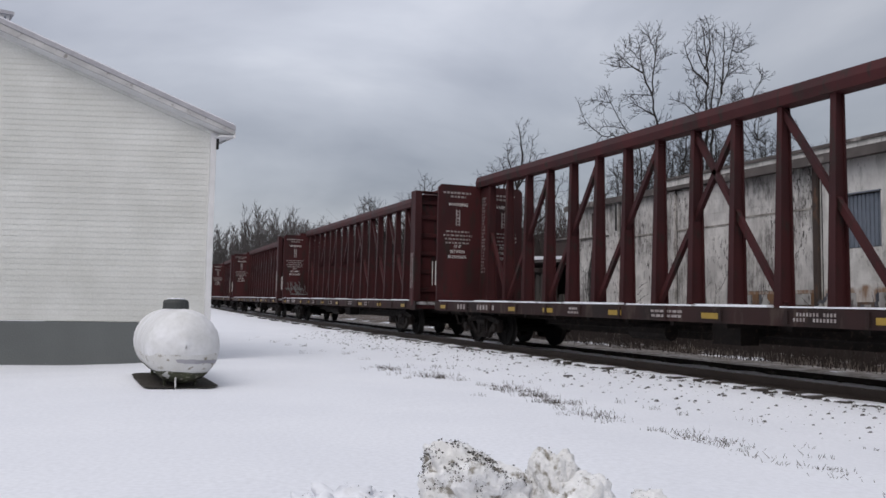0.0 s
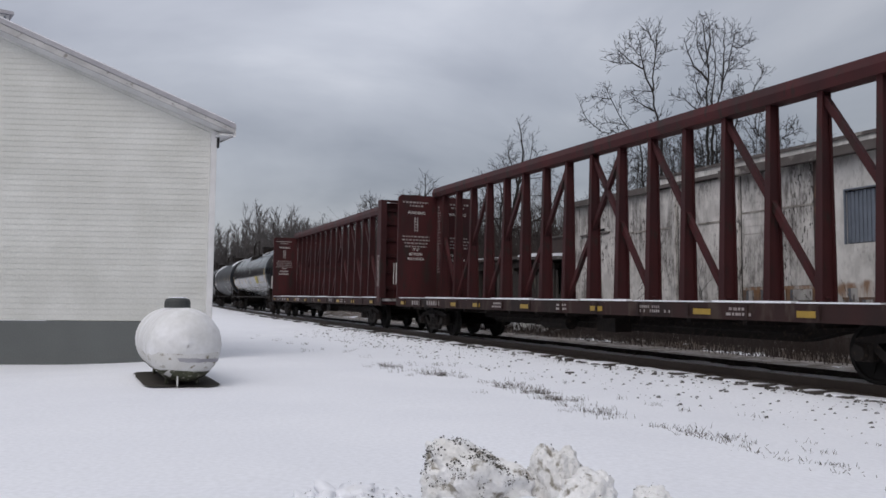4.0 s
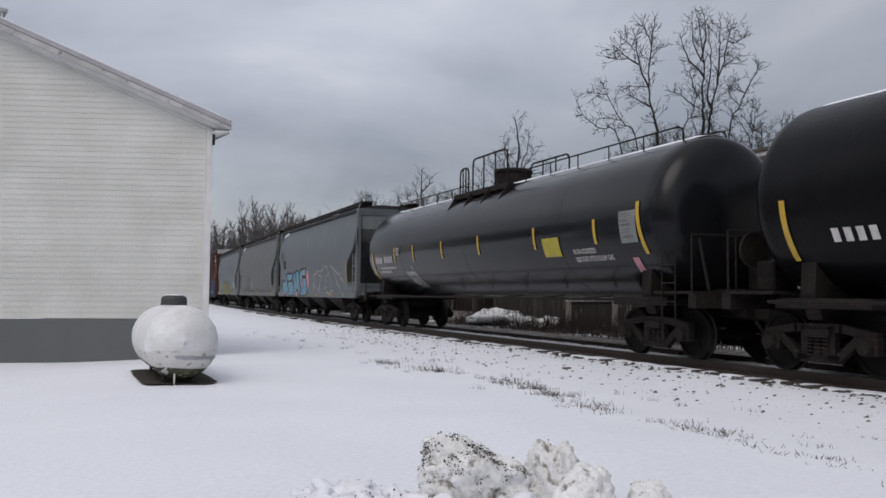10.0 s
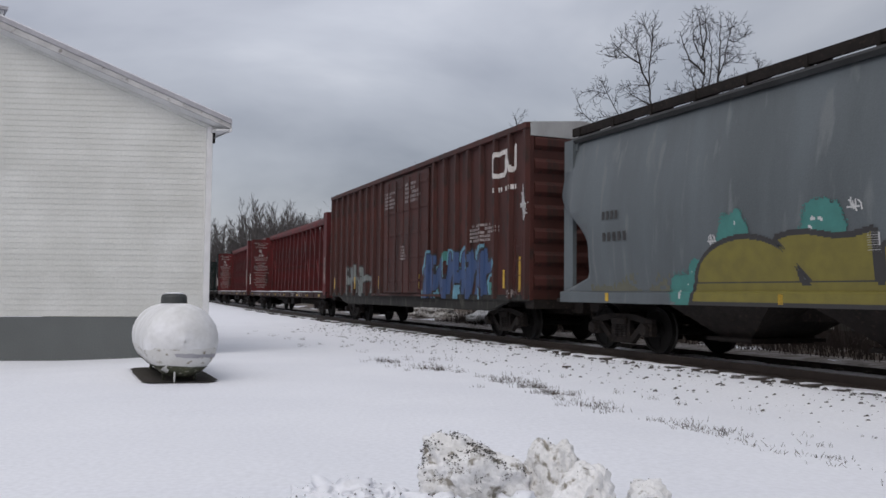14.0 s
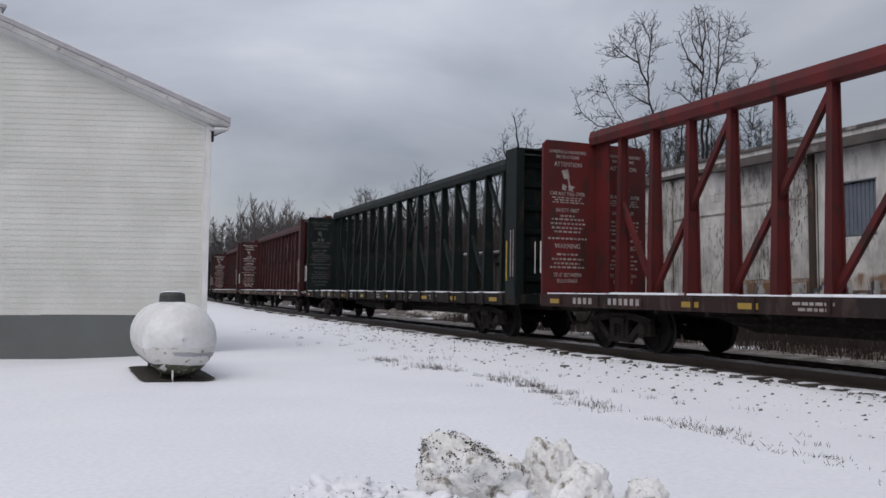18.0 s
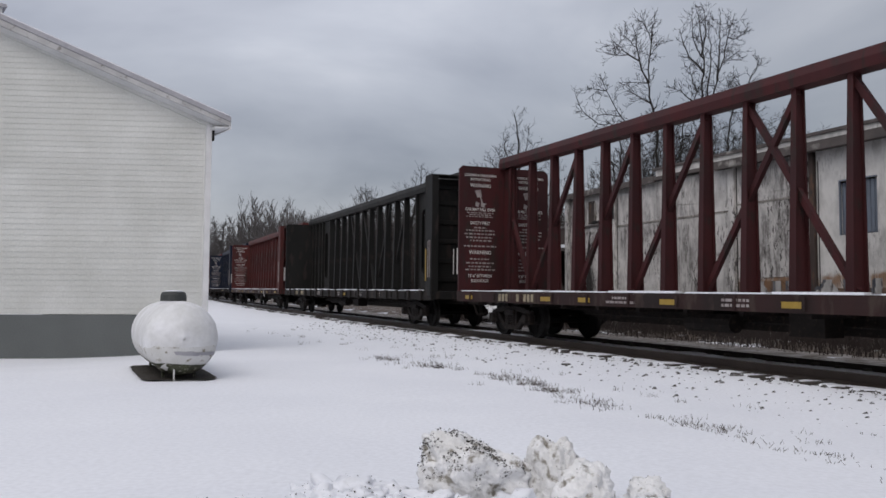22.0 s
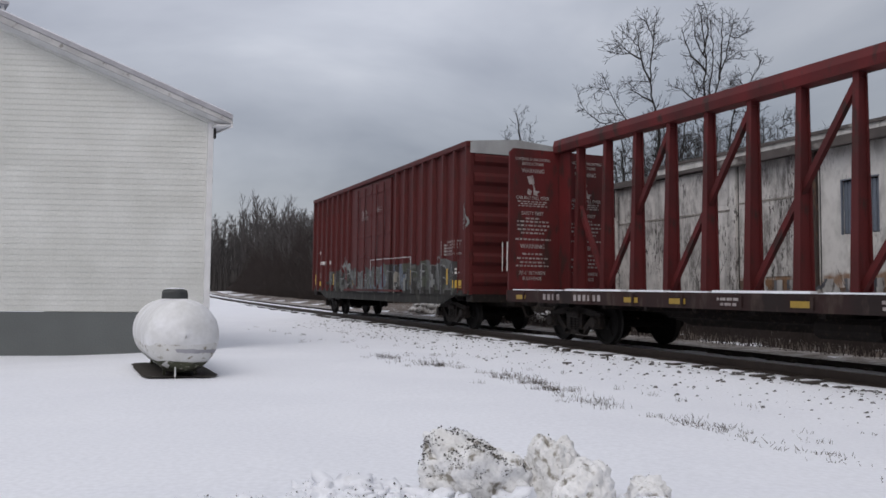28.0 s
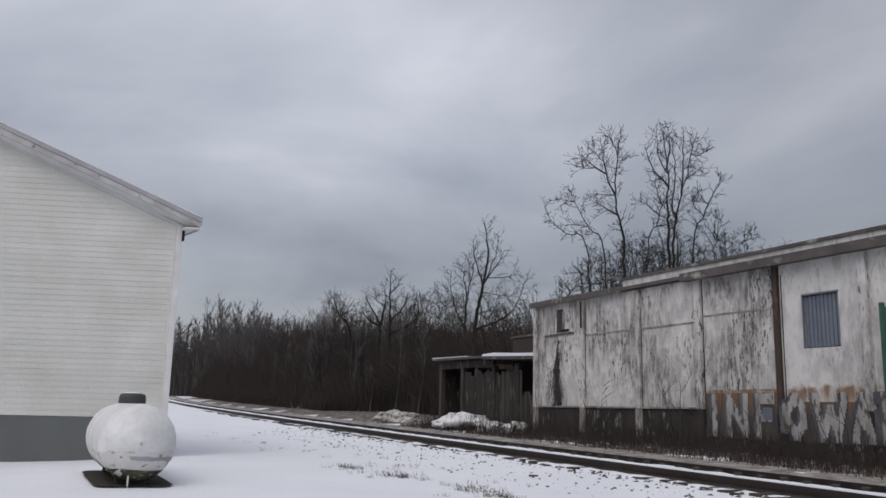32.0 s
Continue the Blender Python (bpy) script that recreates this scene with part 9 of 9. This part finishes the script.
def scatter():
    rnd = random.Random(99)
    w = Wood()
    # dead grass in a line along the yard's edge
    clumps = []
    for i in range(480):
        s = rnd.uniform(2.2, 15.6)
        wv = -5.72 - 0.0125 * min(20.0, (s - 11) ** 2) - 0.12 * smooth(10, 6, s) + 0.32 * smooth(7, 10, s) * smooth(15, 13, s) + rnd.gauss(0, 0.17) + 0.14 * math.sin(s * 1.3)
        if s < 7 and rnd.random() > (s - 1.2) / 4.5:
            continue
        if rnd.random() < 0.16 + 0.84 * (noise.noise(Vector((s * 1.1, 1, 0))) > 0.06):
            clumps.append((s, wv))
    for i in range(60):
        clumps.append((rnd.uniform(4, 30), rnd.uniform(-6.4, -3.6)))
    for s, wv in clumps:
        p = rail_point(s, wv)
        z = ground_z(p.x, p.y)
        for k in range(rnd.randint(6, 13) if s > 8 else rnd.randint(5, 10)):
            b = Vector((p.x + rnd.gauss(0, 0.06), p.y + rnd.gauss(0, 0.06), z - 0.01))
            h = rnd.uniform(0.02, 0.085) * (0.6 + 0.4 * smooth(4, 10, s))
            w.limb(b, b + Vector((rnd.gauss(0, 0.022), rnd.gauss(0, 0.022), h)), 0.0038, 0.0012)
    tagged(new("dead_grass", w.mesh("dead_grass", STRAW)), "sparse dead grass poking through the snow", "grass", kind="stuff")
    # tall weeds and saplings against the old building
    w = Wood()
    for i in range(6500):
        s = rnd.uniform(4, 34)
        wv = 4.9 - 2.5 * rnd.random() ** 1.4
        p = rail_point(s, wv)
        z = ground_z(p.x, p.y) - 0.02
        h = rnd.uniform(0.06, 0.5) * (0.25 + 1.0 * smooth(2.4, 4.4, wv)) * (1 + (rnd.random() < 0.04) * 2.0)
        b = Vector((p.x, p.y, z))
        q = b + Vector((rnd.gauss(0, 0.18) * h, rnd.gauss(0, 0.18) * h, h))
        w.limb(b, q, 0.012, 0.004)
        if rnd.random() < 0.5:
            c = b.lerp(q, 0.6)
            w.limb(c, c + Vector((rnd.gauss(0, 0.3) * h, rnd.gauss(0, 0.3) * h, 0.3 * h)), 0.007, 0.003)
    tagged(new("weeds", w.mesh("weeds", BRUSH)), "brown dead weeds along the block building", "weeds", kind="stuff")
    # stones on the snowy shoulder
    verts, faces = [], []
    for i in range(1500):
        s = rnd.uniform(1, 34)
        wv = -1.25 - 2.9 * rnd.random() ** 1.9
        p = rail_point(s, wv)
        z = ground_z(p.x, p.y)
        r = (0.009 + 0.028 * rnd.random() ** 3) * (1.25 if wv > -1.9 else 0.85)
        b = len(verts)
        for dx, dy, dz in ((-1, -0.7, 0), (1, -0.8, 0), (0.8, 0.9, 0), (-0.9, 0.8, 0), (-0.5, -0.4, 0.8), (0.6, -0.3, 0.9), (0.1, 0.5, 0.7)):
            verts.append((p.x + dx * r * rnd.uniform(0.7, 1.5), p.y + dy * r * rnd.uniform(0.7, 1.3), z + dz * r * rnd.uniform(0.7, 1.4) - 0.003))
        faces += [(b, b + 1, b + 5), (b, b + 5, b + 4), (b + 1, b + 2, b + 5), (b + 2, b + 6, b + 5), (b + 2, b + 3, b + 6), (b + 3, b + 4, b + 6), (b + 3, b, b + 4), (b + 4, b + 5, b + 6)]
    me = bpy.data.meshes.new("ballast_stones")
    me.from_pydata(verts, [], faces)
    me.materials.append(BALLAST)
    tagged(new("ballast_stones", me), "dark ballast stones scattered on the snowy shoulder", "stones", kind="stuff")


scatter()
# bare saplings before the building's first bays
for i, (s, wv, h, sd) in enumerate(((24.0, 4.3, 2.7, 5), (21.6, 4.2, 1.7, 6), (18.2, 4.4, 2.3, 12))):
    p = rail_point(s, wv)
    rnd = random.Random(sd)
    t = thing("sapling", "thin bare sapling against the whitewashed wall", "sapling", Matrix.Translation((p.x, p.y, ground_z(p.x, p.y) - 0.03)), group="saplings by the wall")
    stem, shoots = Wood(), Wood()
    for k in range(2):
        top = Vector((rnd.gauss(0, 0.35), rnd.gauss(0, 0.2), h * (1 - 0.2 * k)))
        prev = Vector((rnd.gauss(0, 0.04), rnd.gauss(0, 0.04), 0))
        for j in range(1, 9):
            q = Vector((top.x * (j / 8) ** 1.3 + rnd.gauss(0, 0.02), top.y * j / 8 + rnd.gauss(0, 0.02), top.z * j / 8))
            stem.limb(prev, q, 0.018 * (1.08 - j / 8), 0.018 * (1.06 - j / 8), 4)
            prev = q
            if j > 3 and rnd.random() < 0.75:
                d = Vector((rnd.gauss(0, 0.6), rnd.gauss(0, 0.6), 1)).normalized()
                e = q + d * h * rnd.uniform(0.12, 0.26)
                shoots.limb(q, e, 0.009, 0.005)
                for _ in range(2):
                    c = q.lerp(e, rnd.uniform(0.3, 0.8))
                    shoots.limb(c, c + (d + Vector((rnd.gauss(0, 0.5), rnd.gauss(0, 0.5), 0.2))) * h * 0.08, 0.005, 0.004)
    part("stem", stem.mesh("stem", BARK), None, t)
    part("twigs", shoots.mesh("twigs", BARK), None, t)


def build_debris():
    """Loose bits lying in the snow beside the track."""
    for name, lab, x, y, l, w_, h, turn in (("plank", "short dark plank lying in the snow", 2.36, 15.9, 0.17, 0.05, 0.03, 4), ("plank", "short dark plank lying in the snow", 5.05, 13.2, 0.16, 0.06, 0.03, 20), ("stake", "short dark stake standing in the snow", 3.2, 16.3, 0.03, 0.03, 0.11, 10)):
        ob = new(name, mesh_of(name, box_bm(-l / 2, l / 2, -w_ / 2, w_ / 2, -0.02, h, bevel=0.006), TIE))
        ob.matrix_basis = pose(x, y, ground_z(x, y), 0, 0, turn)
        tagged(ob, lab, name)
    p = rail_point(54.5, 3.4)
    br = thing("fallen_branch", "bleached fallen branch on the verge", "branch", Matrix.Translation((p.x, p.y, ground_z(p.x, p.y) - 0.02)))
    w = Wood()
    for a, b, r in (((-0.9, 0, 0.05), (0.2, 0.1, 0.35), 0.05), ((0.2, 0.1, 0.35), (1.0, 0, 0.1), 0.035), ((-0.2, 0, 0.22), (-0.5, 0.1, 0.75), 0.025), ((-0.3, 0, 0.2), (0.3, -0.2, 0.6), 0.02), ((-0.9, 0, 0.05), (-1.2, 0.1, 0.3), 0.02)):
        w.limb(Vector(a), Vector(b), r, r * 0.5, 5)
    part("limb", w.mesh("limb", CONCRETE), None, br)


build_debris()


# ---- what moves ----
def run(t):
    """Metres that the train has come since 0 s; it slows a little at first."""
    if t < 15:
        return 16.9 * t - 0.016 * t * t
    return 249.9 + 16.42 * (t - 15)


def car_pose(middle, bogie, t):
    s = middle - run(t)
    a, b = rail_point(s - bogie), rail_point(s + bogie)
    d = a - b
    turn, climb = math.atan2(d.y, d.x), math.atan2(d.z, math.hypot(d.x, d.y))
    return Matrix.Translation((a + b) / 2) @ Matrix.Rotation(turn, 4, "Z") @ Matrix.Rotation(-climb, 4, "Y")


def motions():
    for car, middle, bogie in TRAIN:
        walk(car, [(t * 0.5, car_pose(middle, bogie, t * 0.5)) for t in range(65)])
        # the wheels turn while the car is near; far off they stand still
        near = [k / 30 for k in range(961) if -14 < middle - run(k / 30) < 34]
        if not near:
            continue
        rows = []
        for t in [0.0] + near + [32.0]:
            if rows and t <= rows[-1][0]:
                continue
            k = max(near[0], min(near[-1], t))
            rows.append((t, (run(k) - run(near[0])) / WR))
        for ws, owner in WHEELSETS:
            if owner == car:
                x = ws.matrix_basis.translation.x
                walk(ws, [(t, Matrix.Translation((x, 0, AXLE)) @ Matrix.Rotation(a, 4, "Y")) for t, a in rows])


motions()
